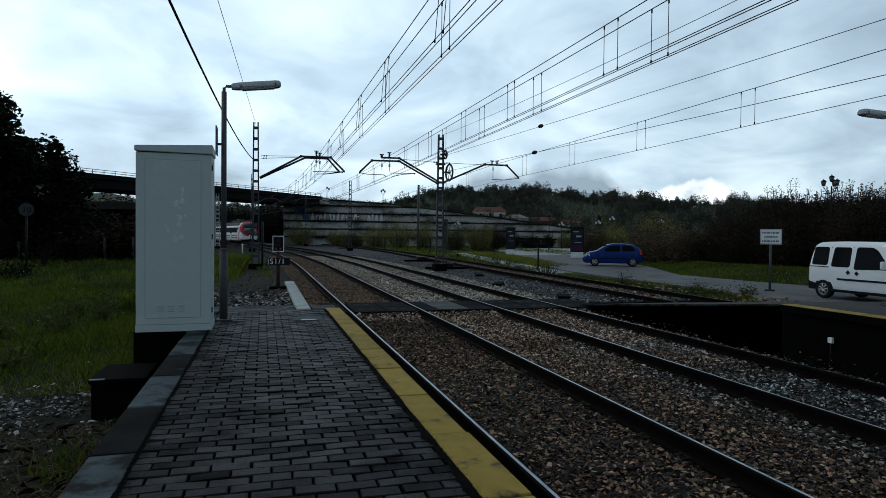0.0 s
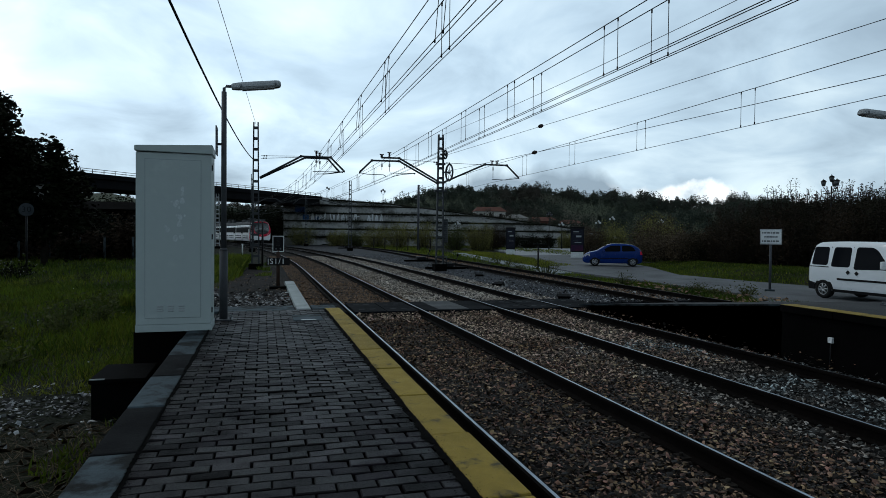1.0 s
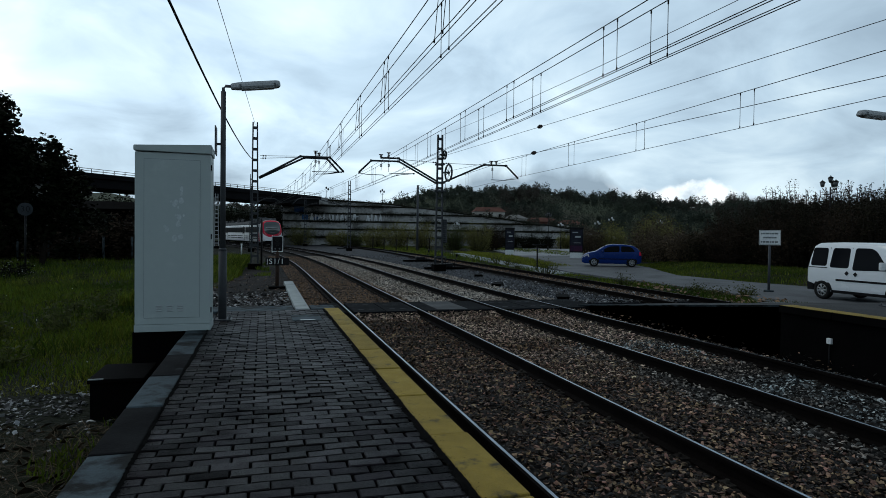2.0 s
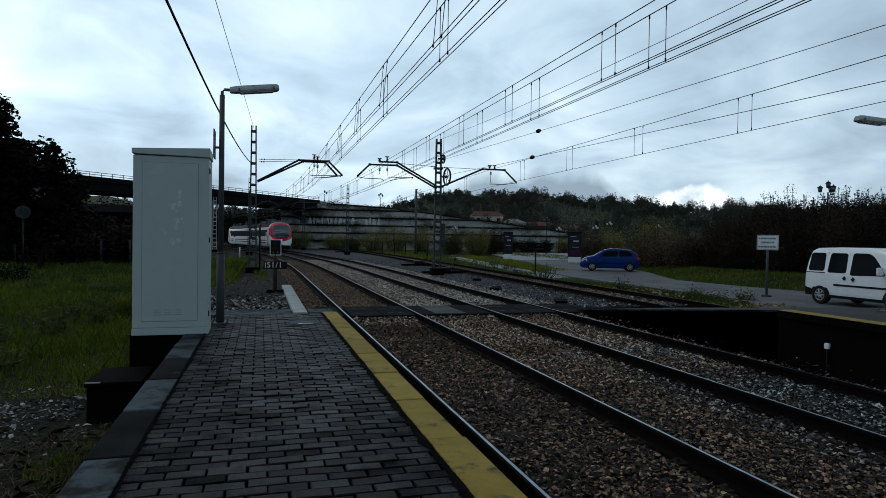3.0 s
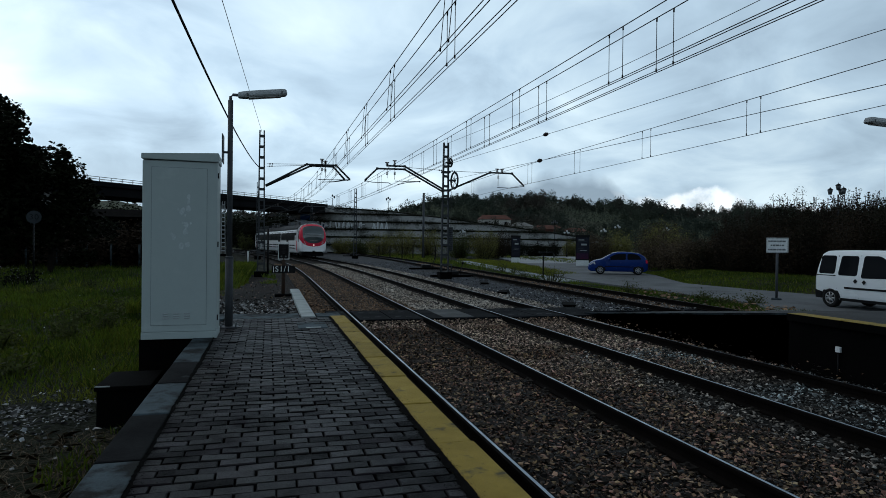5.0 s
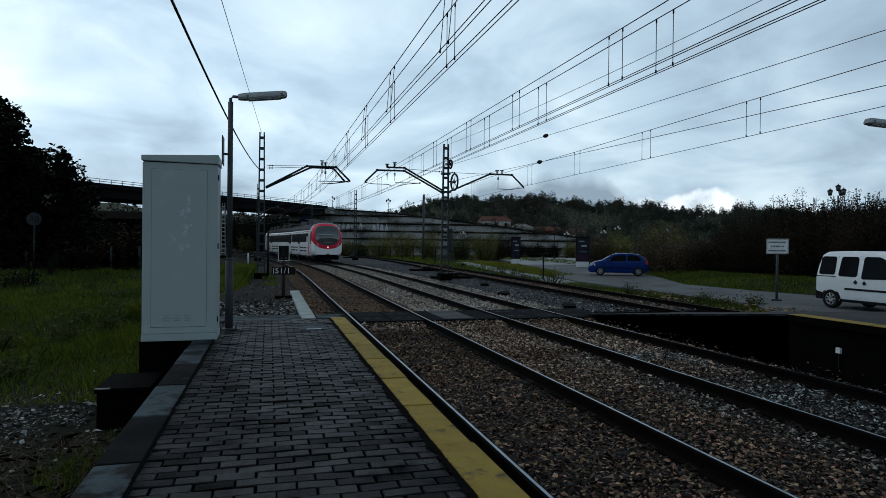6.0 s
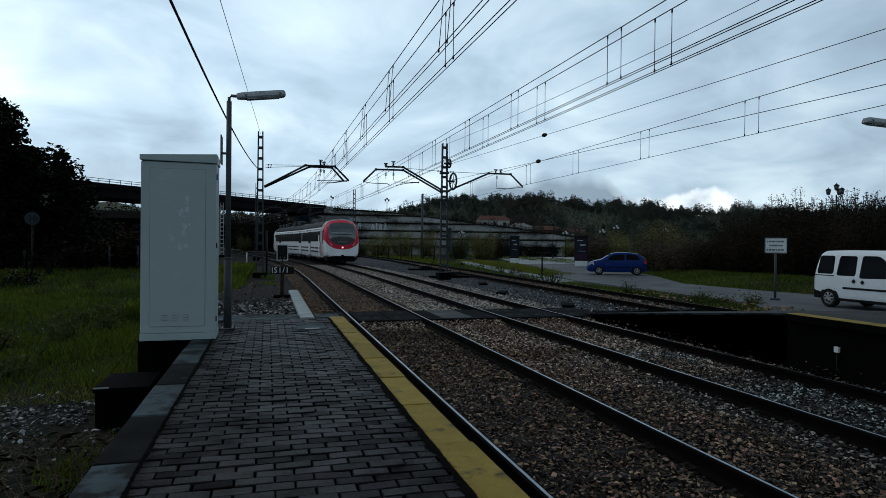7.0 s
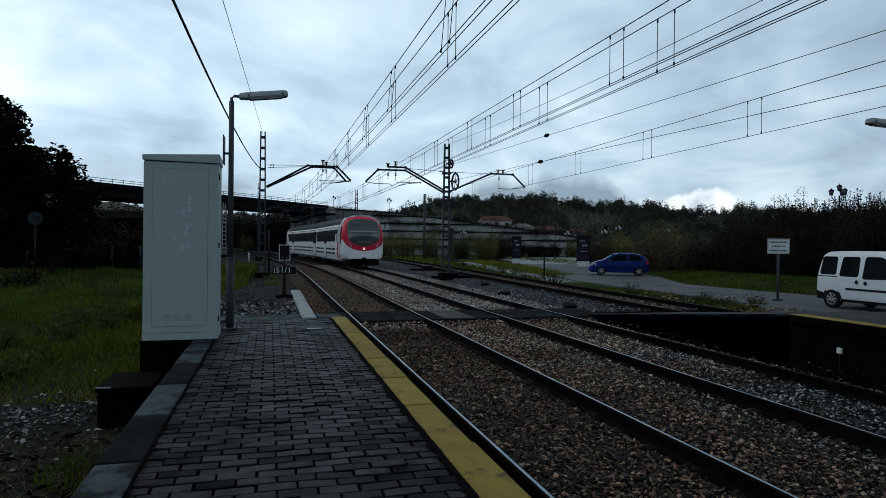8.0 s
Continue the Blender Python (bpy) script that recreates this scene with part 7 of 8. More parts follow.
stone_field("ballast_stones", 350, lambda r, n: (lambda x, y: (x, y, BED + 0.02 + 0.2 * (x - 7.62) / 0.6 * r.uniform(0.3, 1, n)))(7.62 + 0.6 * r.uniform(0, 1, n), 6 + 8.7 * r.uniform(0, 1, n)), 0.012, 0.036, M_STONE, "brown ballast stones piled against the far platform wall", 37, sunk=True)
stone_field("rubble", 1700, rubble_bed, 0.010, 0.036, M_RUBBLE, "pale broken stones beside the cable pit", 24)


def cinder_bed(r, n):
    y = 17 + 45 * r.uniform(0, 1, n) ** 1.4
    x = r.uniform(8.0, 14.2, n)
    k = (np.abs(np.abs(x - (11.95 + (y - 10) * 0.034)) - HALF_GAUGE) > 0.08)
    x, y = x[k], y[k]
    return x, y, BED + r.uniform(-0.01, 0.025, len(x))


def field_stones(r, n):
    x, y = r.uniform(-3.6, -1.0, n), r.uniform(3.2, 7.6, n)
    return x, y, GROUND + r.uniform(-0.01, 0.01, n)


stone_field("cinders", 11000, cinder_bed, 0.012, 0.04, M_CINDER, "dark cinders and gravel round the siding", 25, sunk=True)
stone_field("pale_chips", 1500, lambda r, n: (r.uniform(8.0, 13.2, n), 17.0 + 9.0 * r.uniform(0, 1, n) ** 2.2, np.full(n, BED + 0.03)), 0.014, 0.05, M_RUBBLE, "pale stone chips strewn beside the crossing", 36)
stone_field("siding_stones", 5000, lambda r, n: (lambda y: (11.95 + (y - 10) * 0.034 + r.uniform(-0.8, 0.8, n), y, BED + r.uniform(0, 0.03, n)))(17.5 + 42 * r.uniform(0, 1, n) ** 1.3), 0.018, 0.045, M_STONE_RUST, "rusty gravel between the siding's rails", 38, sunk=True)
stone_field("verge_rubble", 260, lambda r, n: (lambda y: (13.6 + (y - 15) * 0.05 + r.uniform(0, 2.6, n) ** 1.0, y, np.full(n, GROUND + 0.11)))(16 + 9 * r.uniform(0, 1, n) ** 1.5), 0.02, 0.09, M_STONE_RUST, "dull broken stones and clods on the verge", 39, flat=0.4)
stone_field("field_stones", 350, field_stones, 0.008, 0.03, M_RUBBLE, "small scattered stones beside the platform", 26)


def build_dry_stalks():
    """Dead stalks lying on the bare soil beside the kerb."""
    r = np.random.default_rng(31)
    vs, n = [], 2400
    for i in range(n):
        x, y = r.uniform(-3.0, -0.98), r.uniform(3.4, 7.3)
        a, ln, h = r.uniform(0, 2 * math.pi), r.uniform(0.06, 0.26), r.uniform(0.005, 0.07)
        d = np.array([math.cos(a), math.sin(a), 0.0])
        s = np.array([-d[1], d[0], 0.0]) * r.uniform(0.0015, 0.004)
        b = np.array([x, y, GROUND + r.uniform(0.0, 0.03)])
        m = b + d * ln * 0.5 + np.array([0, 0, h])
        e = b + d * ln + s * 12 * r.uniform(-1, 1) + np.array([0, 0, h * r.uniform(0, 1.6)])
        vs.append([b - s, b + s, m + s, e, m - s])
    v = np.array(vs).reshape(-1, 3)
    tagged(raw_mesh("dry_stalks", v, np.arange(5 * n).reshape(-1, 5), M_DRY), "dead dry stalks on bare soil beside the platform", "dry grass", kind="stuff")


build_dry_stalks()


def build_edge_dirt():
    """Grime packed along the painted edge stones and the kerb: a ragged film, with loose grit beside it."""
    r = np.random.default_rng(35)
    v, f = [], []
    steps = np.arange(1.4, 10.6, 0.012)
    for base, turn, z, reach in ((1.0, -1, 0.0088, 0.085), (-0.672, 1, 0.0088, 0.035)):
        first = len(v)
        for y in steps:
            rag = 0.5 + 0.5 * noise.noise((y * 1.3, base, 0)) + 0.35 * noise.noise((y * 6, base, 3)) + 0.3 * noise.noise((y * 31, base, 7))
            over = 0.014 * max(0.0, 0.3 + noise.noise((y * 3.1, base, 11)) + 0.7 * noise.noise((y * 37, base, 5)))
            v.append((base - turn * over, y, z + 0.0092 * (base < 0)))
            v.append((base, y, z))
            v.append((base + turn * reach * max(0.08, rag), y, z - 0.006))
        for i in range(len(steps) - 1):
            k = first + 3 * i
            for e in (0, 1):
                f.append((k + e, k + e + 1, k + e + 4, k + e + 3))
    tagged(raw_mesh("edge_grime", v, f, M_DIRT), "black grime and moss along the platform's edge stones", "dirt", kind="stuff")
    n = 9000
    y = 1.5 + 9.2 * r.uniform(0, 1, n) ** 1.3
    away = r.exponential(0.05, n) * (0.5 + 0.8 * np.sin(y * 2.3 + np.sin(y * 5.1)) ** 2)
    edge = r.uniform(0, 1, n)
    x = np.where(edge < 0.7, 1.0 - away, np.where(edge < 0.74, 1.0 + 0.5 * away, -0.672 + away))
    z = np.where(x > 1.0, 0.0085, 0.0055) + r.uniform(0, 0.003, n)
    s = r.uniform(0.002, 0.006, n)
    a = r.uniform(0, 2 * np.pi, n)
    k = [np.stack([x + s * np.cos(a + d) * w, y + s * np.sin(a + d) * w, z + h], 1) for d, w, h in ((0, 1, 0), (1.4, 0.8, 0.0015), (3.0, 1.1, 0), (4.5, 0.7, 0.001))]
    tagged(raw_mesh("edge_grit", np.stack(k, 1).reshape(-1, 3), np.arange(4 * n).reshape(-1, 4), M_DIRT), "loose black grit on the pavers", "dirt", kind="stuff")


M_DIRT = material("grit", (0.006, 0.0055, 0.005), (0.003, 0.003, 0.003), rough=1.0, scale=9, island=0.5, bump=0, coords="World", spec=0.02)
build_edge_dirt()


def build_flowers():
    """White blossoms: one flowering clump at the field edge and a few heads scattered in the grass."""
    r = np.random.default_rng(41)
    c = np.array([-10.2, 30.4, GROUND + 0.5]) + r.normal(0, 1, (150, 3)) * np.array([0.55, 0.4, 0.2])
    d = np.stack([r.uniform(-11, -2.0, 60), r.uniform(9, 26, 60), GROUND + r.uniform(0.12, 0.3, 60)], 1)
    v, f = leaf_quads(np.concatenate([c, d[:26]]), 0.015, 42, aspect=0.8)
    tagged(raw_mesh("white_blossoms", v, f, M_WHITE), "small white blossoms in the field grass", "flowers", kind="stuff")


build_flowers()
build_shrub("flowering_weed", (-10.2, 30.4, GROUND), 0.75, 0.8, "leafy weed under white blossoms in the field", 430 + 60, M_LEAF_DARK, leaves=900, leaf=0.05, twigs=16)


# ---- signs, posts and lamps ----
def build_sign():
    t = thing("warning_sign", pose(18.2, 19.25, YARD, 0, 0, -43), "white warning board with illegible lines on a grey post", "sign")
    bm = bmesh.new()
    rod(bm, (0, 0, 0), (0, 0, 1.95), 0.045, n=10)
    part("post", bm, M_POLE, t)
    bm = bmesh.new()
    box(bm, -0.17, 0.17, -0.17, 0.17, 0.0, 0.06, 0.02)
    part("foot", bm, M_KERB, t)
    bm = bmesh.new()
    box(bm, -0.36, 0.36, -0.075, -0.045, 1.74, 2.30, 0.006)
    board = part("board", bm, M_WHITE, t)
    bm = bmesh.new()
    for q in ((-0.345, 0.345, 1.755, 1.765), (-0.345, 0.345, 2.275, 2.285), (-0.345, -0.335, 1.765, 2.275), (0.335, 0.345, 1.765, 2.275)):
        box(bm, q[0], q[1], -0.079, -0.075, q[2], q[3])
    part("border", bm, M_BLACK, board)
    for z, w in ((2.17, 0.30), (2.02, 0.22), (1.86, 0.30)):
        bm = bmesh.new()
        x = -w
        i = 0
        while x < w - 0.02:
            ln = 0.05 + 0.03 * ((i * 7) % 3)
            box(bm, x, min(w, x + ln), -0.079, -0.075, z - 0.028, z + 0.028)
            x += ln + 0.018
            i += 1
        part("text_bar", bm, M_TRAIN_GREY, board)


def build_speed_sign():
    t = thing("speed_sign", pose(-10.45, 33.0, GROUND, 0, 0, 17), "round weathered railway speed sign on a post", "sign")
    bm = bmesh.new()
    rod(bm, (0, 0, 0), (0, 0, 2.9), 0.04, n=8)
    part("post", bm, M_BLACK, t)
    bm = bmesh.new()
    rod(bm, (0, -0.05, 3.02), (0, -0.09, 3.02), 0.30, n=28)
    disc = part("disc", bm, M_DULL, t)
    text_part("30", "lettering", disc, pose(0, -0.095, 3.02, 90), 0.36, M_BLACK)


M_DULL = material("dull_enamel", (0.04, 0.048, 0.055), (0.02, 0.025, 0.03), rough=0.6, scale=3)
M_POSTER = material("poster_dark", (0.007, 0.009, 0.02), (0.02, 0.02, 0.03), rough=0.6, scale=2.2, fine=9, spec=0.12)
M_POSTER_RED = material("poster_red", (0.06, 0.012, 0.03), (0.02, 0.012, 0.04), rough=0.6, scale=2, fine=9, spec=0.12)
M_GLOBE = material("lamp_globe", (0.5, 0.52, 0.53), rough=0.3, scale=3, spec=0.4)


def build_kiosk(m, w, posters, label):
    """Standing advertising panel: frame, poster behind glass, pale plinth."""
    t = thing("advertising_panel", m, label, "advertising panel", "advertising panels")
    bm = bmesh.new()
    box(bm, -w / 2, w / 2, -0.12, 0.12, 0.55, 2.75, 0.04)
    part("frame", bm, M_BLACK, t)
    bm = bmesh.new()
    box(bm, -w / 2 - 0.04, w / 2 + 0.04, -0.15, 0.15, 2.75, 2.92, 0.03)
    part("cap", bm, M_BLACK, t)
    bm = bmesh.new()
    box(bm, -w / 2 + 0.05, w / 2 - 0.05, -0.13, 0.13, -0.05, 0.56, 0.02)
    part("plinth", bm, M_WHITE, t, "pale plinth")
    bm = bmesh.new()
    box(bm, -w / 2 + 0.08, w / 2 - 0.08, -0.128, -0.121, 1.25, 2.68)
    p = part("poster", bm, posters[0], t)
    bm = bmesh.new()
    box(bm, -w / 2 + 0.08, w / 2 - 0.08, -0.128, -0.121, 0.68, 1.22)
    part("poster", bm, posters[1], t)
    for k, (z, a, b, h) in enumerate(((2.42, -0.3, 0.12, 0.07), (2.28, -0.34, 0.28, 0.05), (1.95, -0.1, 0.3, 0.16), (1.62, -0.32, 0.05, 0.05), (1.45, -0.2, 0.3, 0.04))):
        bm = bmesh.new()
        box(bm, w * a, w * b, -0.133, -0.129, z, z + h)
        part("text_bar", bm, M_DULL if k % 2 else M_LAMP, p)


def build_post(name, m, h, r, mat, label, cap=(-0.09, 0.09)):
    t = thing(name, m, label, "post")
    bm = bmesh.new()
    rod(bm, (0, 0, -0.05), (0, 0, h), r, n=8)
    part("shaft", bm, mat, t)
    if cap:
        bm = bmesh.new()
        box(bm, cap[0], cap[1], -0.08, 0.08, h - 0.02, h + 0.05, 0.01)
        part("head", bm, mat, t)
    return t


def lantern_lamp(m, h, arms, label, globe=False, size=0.42):
    """Old-fashioned lamp post with a crown of lanterns."""
    t = thing("lantern_post", m, label, "street lamp", "lantern posts")
    bm = bmesh.new()
    rod(bm, (0, 0, -0.05), (0, 0, 0.6), 0.13, 0.09, n=10)
    rod(bm, (0, 0, 0.6), (0, 0, h), 0.06, 0.04, n=8)
    part("column", bm, M_BLACK, t)
    spots = [(0, 0, h + 0.25)] + [(0.40 * math.cos(a), 0.40 * math.sin(a), h) for a in [2 * math.pi * k / arms + 0.4 for k in range(arms)]]
    for k, (x, y, z) in enumerate(spots):
        if k:
            bm = bmesh.new()
            tube(bm, [(0, 0, h - 0.35), (x * 0.6, y * 0.6, h - 0.32), (x, y, z - 0.05)], 0.022, 5)
            part("arm", bm, M_BLACK, t)
        bm = bmesh.new()
        if globe:
            bmesh.ops.create_icosphere(bm, subdivisions=2, radius=size * 0.5, matrix=Matrix.Translation((x, y, z + size * 0.45)))
            part("globe", bm, M_GLOBE, t)
            continue
        s = size
        rod(bm, (x, y, z), (x, y, z + s * 0.75), s * 0.26, s * 0.44, n=6)
        lan = part("lantern", bm, M_LANTERN, t)
        bm = bmesh.new()
        rod(bm, (x, y, z + s * 0.75), (x, y, z + s * 1.02), s * 0.5, s * 0.14, n=6)
        rod(bm, (x, y, z + s * 1.02), (x, y, z + s * 1.2), s * 0.05, n=5)
        part("hat", bm, M_BLACK, lan)


M_LANTERN = material("lantern_glass", (0.06, 0.066, 0.072), rough=0.3, scale=4, spec=0.4)


def build_house(m, w, d, h, label, wall, roof):
    t = thing("house", m, label, "house", "far houses")
    bm = bmesh.new()
    box(bm, -w / 2, w / 2, -d / 2, d / 2, -3, h)
    part("wall", bm, wall, t)
    bm = bmesh.new()
    vs = [bm.verts.new(v) for v in ((-w / 2 - .4, -d / 2 - .5, h - 0.05), (w / 2 + .4, -d / 2 - .5, h - 0.05), (w / 2 + .4, d / 2 + .5, h - 0.05), (-w / 2 - .4, d / 2 + .5, h - 0.05), (-w / 2 + 1, 0, h + d * 0.22), (w / 2 - 1, 0, h + d * 0.22))]
    for f in ((0, 1, 5, 4), (2, 3, 4, 5), (1, 2, 5), (3, 0, 4), (3, 2, 1, 0)):
        bm.faces.new([vs[i] for i in f])
    bm.normal_update()
    part("roof", bm, roof, t)
    n = max(2, int(w / 3))
    for i in range(n):
        bm = bmesh.new()
        x = -w / 2 + w * (i + 0.5) / n
        box(bm, x - 0.5, x + 0.5, -d / 2 - 0.03, -d / 2 + 0.1, h - 2.0, h - 0.8)
        part("window", bm, M_GLASS, t)


def point_machine(m, label):
    t = thing("point_machine", m, label, "point machine", "point machines")
    bm = bmesh.new()
    box(bm, -1.3, 1.3, -0.14, 0.14, 0.0, 0.13, 0.02)
    part("sleeper", bm, M_SHADED_CONCRETE, t)
    bm = bmesh.new()
    box(bm, -0.35, 0.35, -0.25, 0.25, 0.13, 0.36, 0.04)
    part("motor_box", bm, M_BLACK, t)
    bm = bmesh.new()
    tube(bm, [(0.5, 0, 0.13), (0.55, 0, 0.5), (0.7, 0.1, 0.75)], 0.03, 6)
    rod(bm, (0.7, 0.1, 0.75), (0.7, 0.1, 0.9), 0.07, n=8)
    part("lever", bm, M_BLACK, t)


build_shrub("wild_shrub", (-5.0, 145, GROUND), 4.4, 1.9, "bright green shrub beyond the bridge", 425, M_LEAF_SPRING, leaves=2500, leaf=0.1, group="wild shrubs", twigs=24)
build_sign()
build_speed_sign()
build_kiosk(pose(25.4, 62.8, YARD - 0.05, 0, 0, -22), 1.0, (M_POSTER, M_POSTER), "dark advertising panel with worn posters by the square")
build_kiosk(pose(28.1, 53.0, YARD - 0.05, 0, 0, -28), 1.25, (M_POSTER, M_POSTER_RED), "dark advertising panel with a red poster by the road")
build_post("marker_post", pose(16.05, 35.2, GROUND), 1.55, 0.05, M_BLACK, "dark slim post with a flat plate on top beside the road", cap=(-0.30, 0.58))
build_post("relay_post", pose(-0.05, 33.2, -0.45), 2.3, 0.05, M_BLACK, "dark thin post beside the catenary mast", cap=None)
build_post("distance_post", pose(-1.9, 62.0, GROUND), 1.0, 0.06, M_WHITE, "white distance post beside the near track")
build_post("utility_pole", pose(18.9, 77.9, GROUND), 8.4, 0.14, M_POLE, "tall grey utility pole beyond the siding", cap=None)
for i in range(7):
    build_post("fence_post", pose(13.4 + i * 1.5, 79.0 + 0.3 * (i % 2), GROUND), 1.6 + 0.2 * math.sin(i * 3), 0.07, M_BARK, "old wooden fence post beside the siding", cap=None)
for i in range(6):
    build_post("fence_post", pose(-15.5 + i * 1.7, 47.5 + 0.4 * (i % 3), GROUND), 1.7, 0.07, M_KERB, "pale concrete fence post at the field edge", cap=None)
lantern_lamp(pose(31.3, 28.7, GROUND), 5.1, 3, "black lamp post with four old lanterns above the hedge", size=0.36)
lantern_lamp(pose(41.4, 87.0, GROUND), 5.1, 4, "black lamp post with lanterns on the square")
lantern_lamp(pose(11.6, 121.8, 7.6), 2.0, 1, "lamp post with lantern on the ramp road")
lantern_lamp(pose(22.2, 120.6, 7.1), 2.3, 2, "lamp post with lanterns on the ramp road")
for k, (x, y, h) in enumerate(((50.6, 84.4, 4.6), (48.6, 85.0, 4.0), (27.9, 90.0, 3.6), (46.0, 92.0, 3.8), (56.0, 80.0, 4.2))):
    lantern_lamp(pose(x, y, GROUND), h, 3, "lamp post with white globes beyond the square", globe=True, size=0.32)
build_house(pose(73.0, 200, 6.0, 0, 0, -10), 10, 7, 3.4, "long white house with a red tiled roof", M_RENDER_WALL, M_ROOF)
build_house(pose(79.5, 192, 4.5, 0, 0, 20), 5, 6, 2.6, "small pale house with a light roof", M_RENDER_WALL, M_PIER)
build_house(pose(88.0, 190, 3.2, 0, 0, -5), 9, 6, 3.0, "low house with a red tiled roof", M_ROOF, M_ROOF)
build_house(pose(97.0, 188, 2.6, 0, 0, 8), 7, 6, 2.8, "low house with a red tiled roof", M_RENDER_WALL, M_ROOF)
build_house(pose(-21.5, 101, GROUND + 0.3, 0, 0, 10), 9.5, 5, 5.0, "low dark building with a row of small windows", M_SHADED_CONCRETE, M_SHADED_CONCRETE)
point_machine(pose(11.4, 46.0, BED + 0.004, 0, 0, 2), "black point machine with a lever beside the siding")
point_machine(pose(10.4, 35.6, BED + 0.004, 0, 0, 2), "black point machine with a lever beside the mast")
point_machine(pose(11.2, 88.0, BED + 0.004, 0, 0, 8), "black point machine with a lever far along the siding")
# slabs lying in the cinders between the tracks
for x, y, w in ((9.2, 24.0, 1.2), (10.3, 29.5, 0.9), (9.4, 18.6, 1.0)):
    bm = bmesh.new()
    box(bm, -w / 2, w / 2, -0.2, 0.2, 0, 0.09, 0.02)
    tagged(part("concrete_lid", bm, M_SHADED_CONCRETE), "dark concrete trough lid lying in the cinders", "trough lid").matrix_world = pose(x, y, BED, 0, 0, 7 * x)
# weeds and spring shrubs
for i, (x, y, h, s) in enumerate(((14.1, 29.9, 0.9, 0.7), (16.2, 42.5, 0.7, 0.6), (16.4, 40.5, 0.6, 0.6), (15.2, 18.4, 0.22, 0.4), (16.3, 18.2, 0.36, 0.4), (15.8, 20.3, 0.2, 0.35), (14.8, 23.5, 0.35, 0.5), (14.2, 34.0, 0.5, 0.6))):
    build_shrub("weed", (x, y, GROUND + 0.06), h, s, "wild green weed beside the siding", 400 + i, M_LEAF_SPRING, leaves=520, leaf=0.03, group="weeds", twigs=14, stem=M_LEAF_SPRING)
for i, (x, y, h, s, mt) in enumerate(((17.0, 98, 3.8, 2.4, M_WILLOW), (20.2, 96, 4.6, 2.5, M_WILLOW), (23.6, 93, 4.3, 2.2, M_WILLOW), (25.6, 84, 3.9, 2.0, M_LEAF_SPRING), (28.4, 82, 4.4, 2.2, M_WILLOW),
                                      (31.2, 84, 4.4, 2.0, M_LEAF_BROWN), (12.2, 106, 3.0, 2.2, M_WILLOW), (6.5, 112, 3.8, 2.6, M_WILLOW), (14.6, 103, 2.6, 2.0, M_LEAF_SPRING),
                                      (37.2, 99, 2.6, 1.9, M_LEAF_DARK), (40.2, 99, 2.6, 1.9, M_LEAF_DARK), (43.2, 98.5, 2.5, 1.9, M_LEAF_DARK), (46.0, 98, 2.6, 1.9, M_LEAF_DARK), (49.2, 97, 3.0, 2.0, M_WILLOW), (52.2, 96, 3.2, 2.0, M_BRUSH),
                                      (33.4, 60, 3.6, 1.8, M_BRUSH), (36, 60, 4.0, 2.0, M_WILLOW), (32, 47, 3.9, 2.2, M_BRUSH), (36, 52, 4.8, 2.4, M_WILLOW), (40, 58, 5.0, 2.6, M_BRUSH))):
    build_shrub("wild_shrub", (x, y, GROUND), h, s, "dark clipped shrub at the edge of the square" if mt is M_LEAF_DARK else "wild shrub in young leaf before the terrace wall", 430 + i, mt, leaves=9000, leaf=0.065, group="wild shrubs", twigs=48)
# graffiti on the terrace: a blue field and strokes that cannot be read
wall_patch("blue_field", 5.6, 7.4, 5.3, 6.35, 4, M_GRAF_BLUE)
wall_patch("blue_field", 7.0, 8.1, 3.9, 4.85, 3, M_GRAF_BLUE)
wall_patch("blue_field", 9.2, 10.2, 3.85, 4.5, 3, M_GRAF_BLUE)
gx = 8.4
for i in range(22):
    w = 0.22 + 0.08 * ((i * 5) % 3)
    if i in (6, 13):
        gx += 0.9
    elif i == 15:
        gx += 1.6
    lean = (0.22, -0.2, 0.0, 0.3, -0.12)[i % 5]
    wall_patch("painted_stroke", gx, gx + w, 3.72 + 0.1 * (i % 2), 4.78 + 0.1 * ((i * 3) % 4), 3, M_GRAF_PALE, lean)
    if i % 2 == 0:
        wall_patch("painted_stroke", gx + w * 0.6, gx + w + 0.35, 4.25 + 0.3 * (i % 3 - 1), 4.42 + 0.3 * (i % 3 - 1), 3, M_GRAF_PALE, 0.05)
    gx += w + 0.17
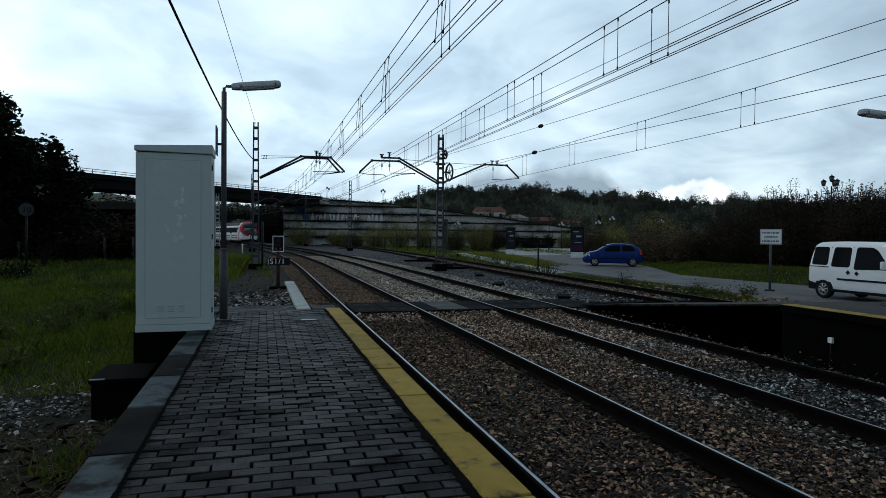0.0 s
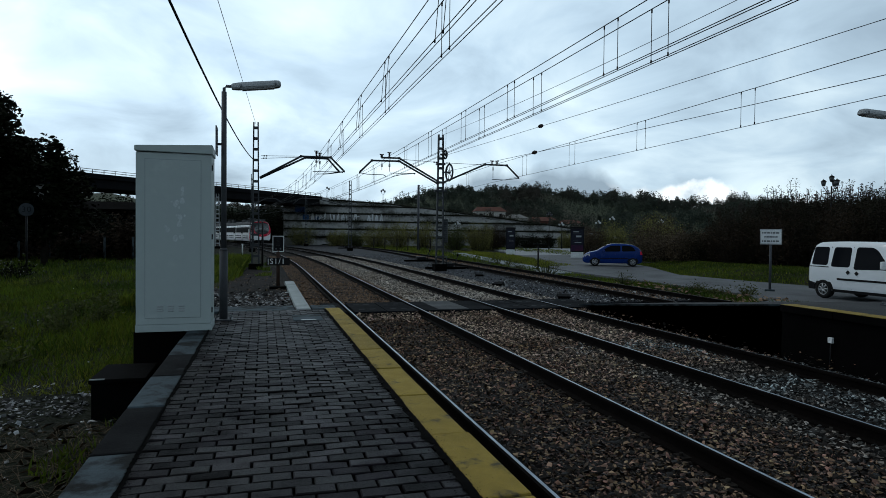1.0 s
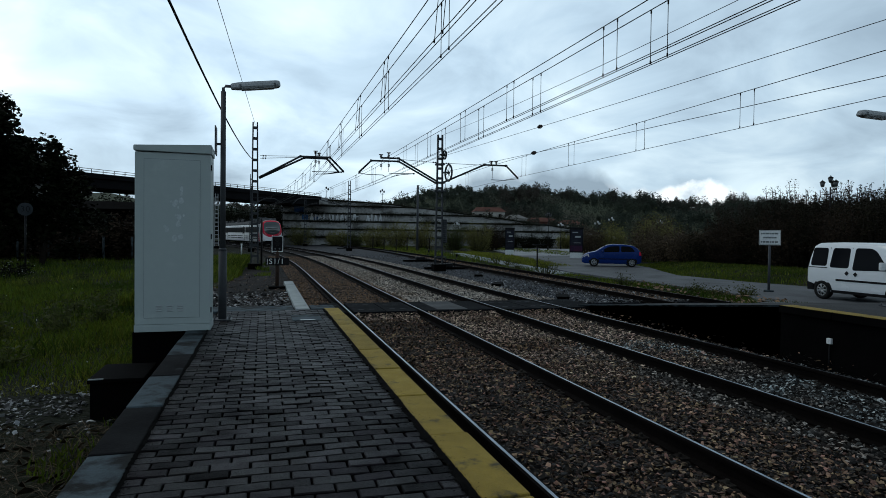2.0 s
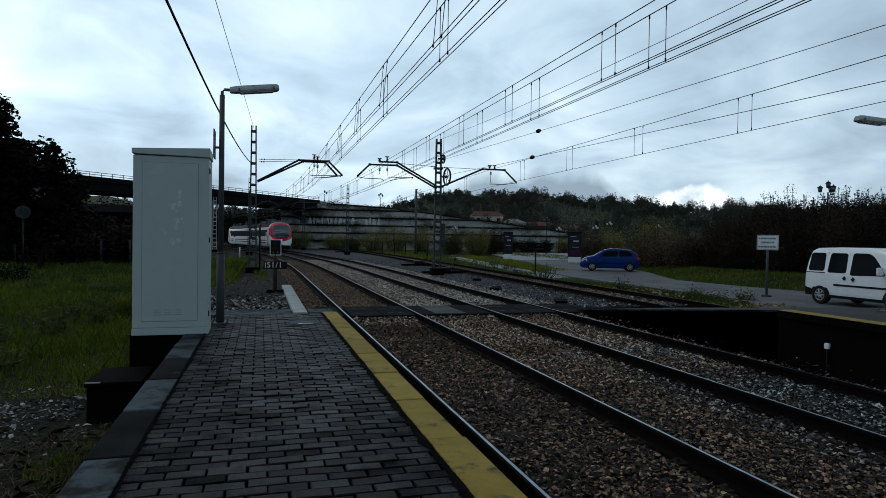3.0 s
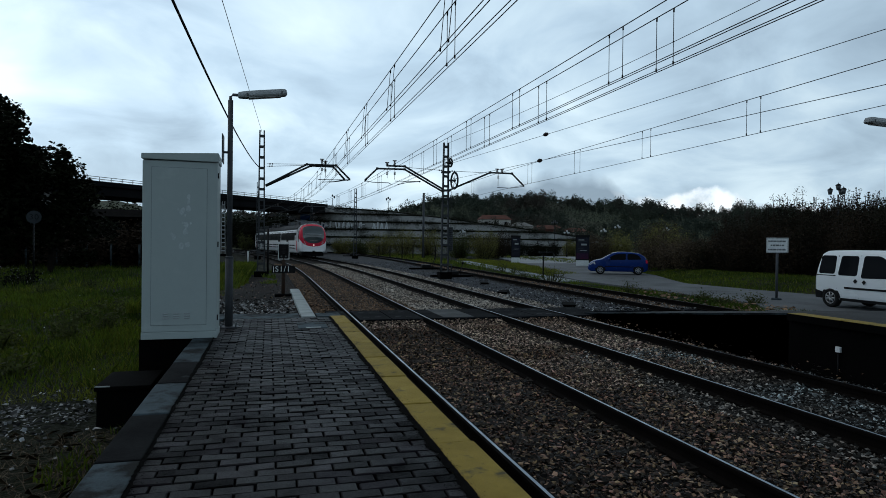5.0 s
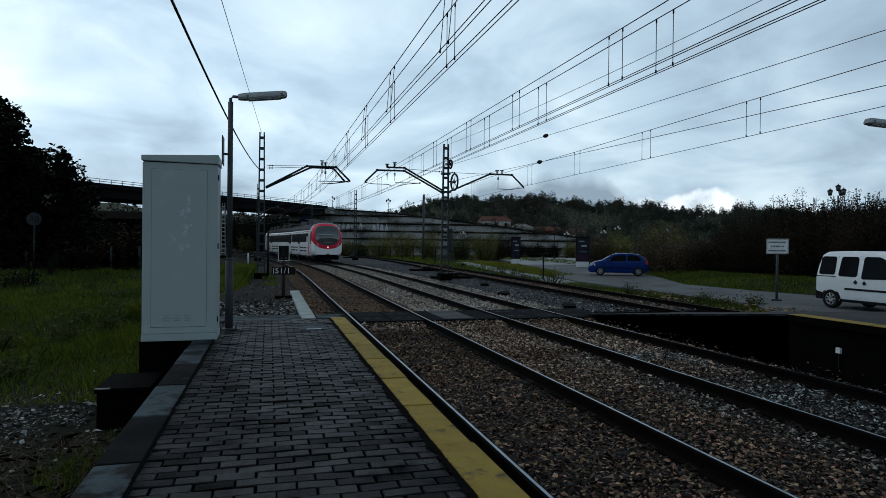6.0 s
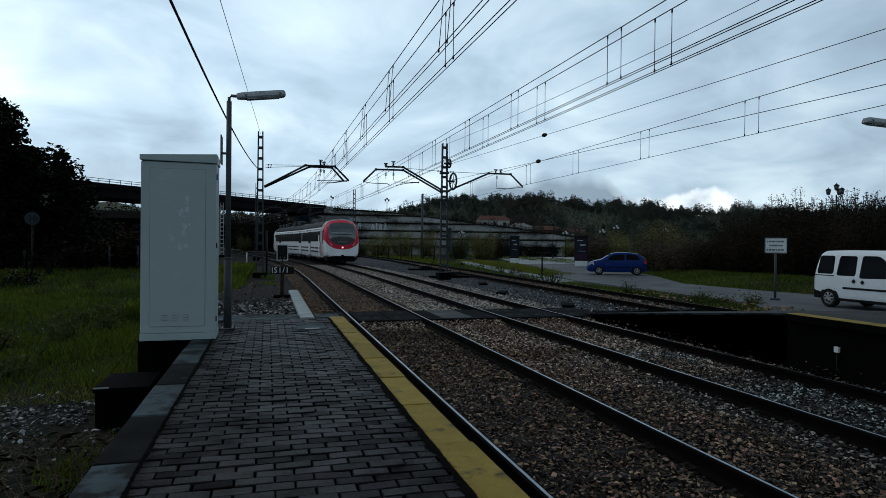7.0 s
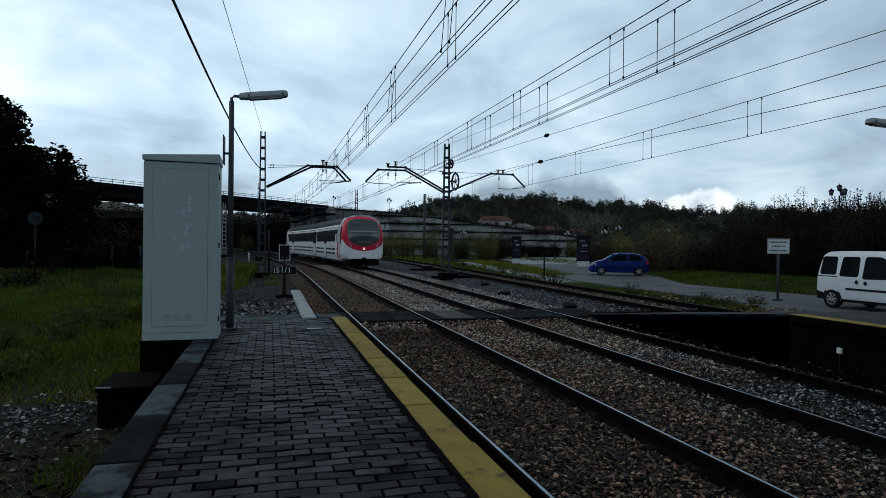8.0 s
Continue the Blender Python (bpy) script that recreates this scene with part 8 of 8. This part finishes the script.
# docks and thistles in the field, added dark scrub past the bridge, saplings in the hedge
r_field = np.random.default_rng(77)
for i in range(22):
    x, y = r_field.uniform(-11, -2.2), r_field.uniform(10, 30)
    build_shrub("field_weed", (x, y, GROUND), r_field.uniform(0.25, 0.6), r_field.uniform(0.3, 0.6), "leafy wild weed in the grass", 500 + i, M_LEAF_SPRING, leaves=500, leaf=0.035, group="field weeds", twigs=10, stem=M_LEAF_SPRING)
# scrub added so that the view under the bridge stays in deep shade
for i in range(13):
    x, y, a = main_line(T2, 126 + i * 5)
    build_shrub("scrub", (x + 9.5 + 1.2 * math.sin(i * 2.3), y + 2, GROUND), 8.8 + 1.2 * math.sin(i * 1.7), 3.6, "dark scrub added behind the bridge for shade", 540 + i, M_LEAF_DARK, leaves=4500, leaf=0.22, group="scrub", twigs=40)
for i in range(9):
    build_shrub("scrub", (-62 + i * 4.6, 158 - 0.8 * i, GROUND), 12.4 + 1.2 * math.sin(i * 1.7), 3.6, "dark scrub added behind the bridge for shade", 570 + i, M_LEAF_DARK, leaves=4500, leaf=0.22, group="scrub", twigs=40)
for i, (x, y, h) in enumerate(((29.6, 31.6, 5.3), (30.0, 31.2, 5.8), (30.5, 30.9, 6.1), (31.0, 30.5, 5.9), (31.6, 28.2, 5.6), (32.0, 27.0, 5.6), (29.2, 34.4, 4.8))):
    build_shrub("sapling", (x, y, GROUND), h, 1.15, "slim leafy sapling standing out of the hedge", 560 + i, M_HEDGE, leaves=3000, leaf=0.045, group="saplings", twigs=20, fill=0.55, tip=0.014, rag=(0.66, 1.02), loose=0.06)


# ---- what moves ----
NOSE_AT = [(0.0, 118.2), (1.0, 107.6), (1.7, 100.8), (3.0, 89.2), (4.5, 76.2), (6.0, 62.8), (7.5, 49.5), (8.0, 45.0)]


def nose_at(t):
    return interp(NOSE_AT, t)


def car_pose(s):
    """Pose of a car whose middle is s metres along the second track, nose towards the station."""
    x, y, a = main_line(T2, s)
    return Matrix.Translation((x, y, RAIL)) @ Matrix.Rotation(a + math.pi, 4, "Z")


def motions():
    times = [0.5 * i for i in range(17)]
    smooth = {t: nose_at(t) for t in times}
    walk(lead_car, [(t, car_pose(smooth[t] + LEAD_LEN / 2)) for t in times])
    walk(rear_car, [(t, car_pose(smooth[t] + LEAD_LEN + REAR_LEN / 2 + 0.25) @ Matrix.Rotation(math.pi, 4, "Z")) for t in times])
    steps = [i / 30 for i in range(241)]
    for wheels, sign in ((lead_wheels, -1), (rear_wheels, 1)):
        for w, y in wheels:
            rows = []
            for t in steps:
                turn = (nose_at(0) - nose_at(t)) / 0.42
                rows.append((t, Matrix.Translation((0, y, 0.42)) @ Matrix.Rotation(sign * turn, 4, "X")))
            walk(w, rows)


motions()
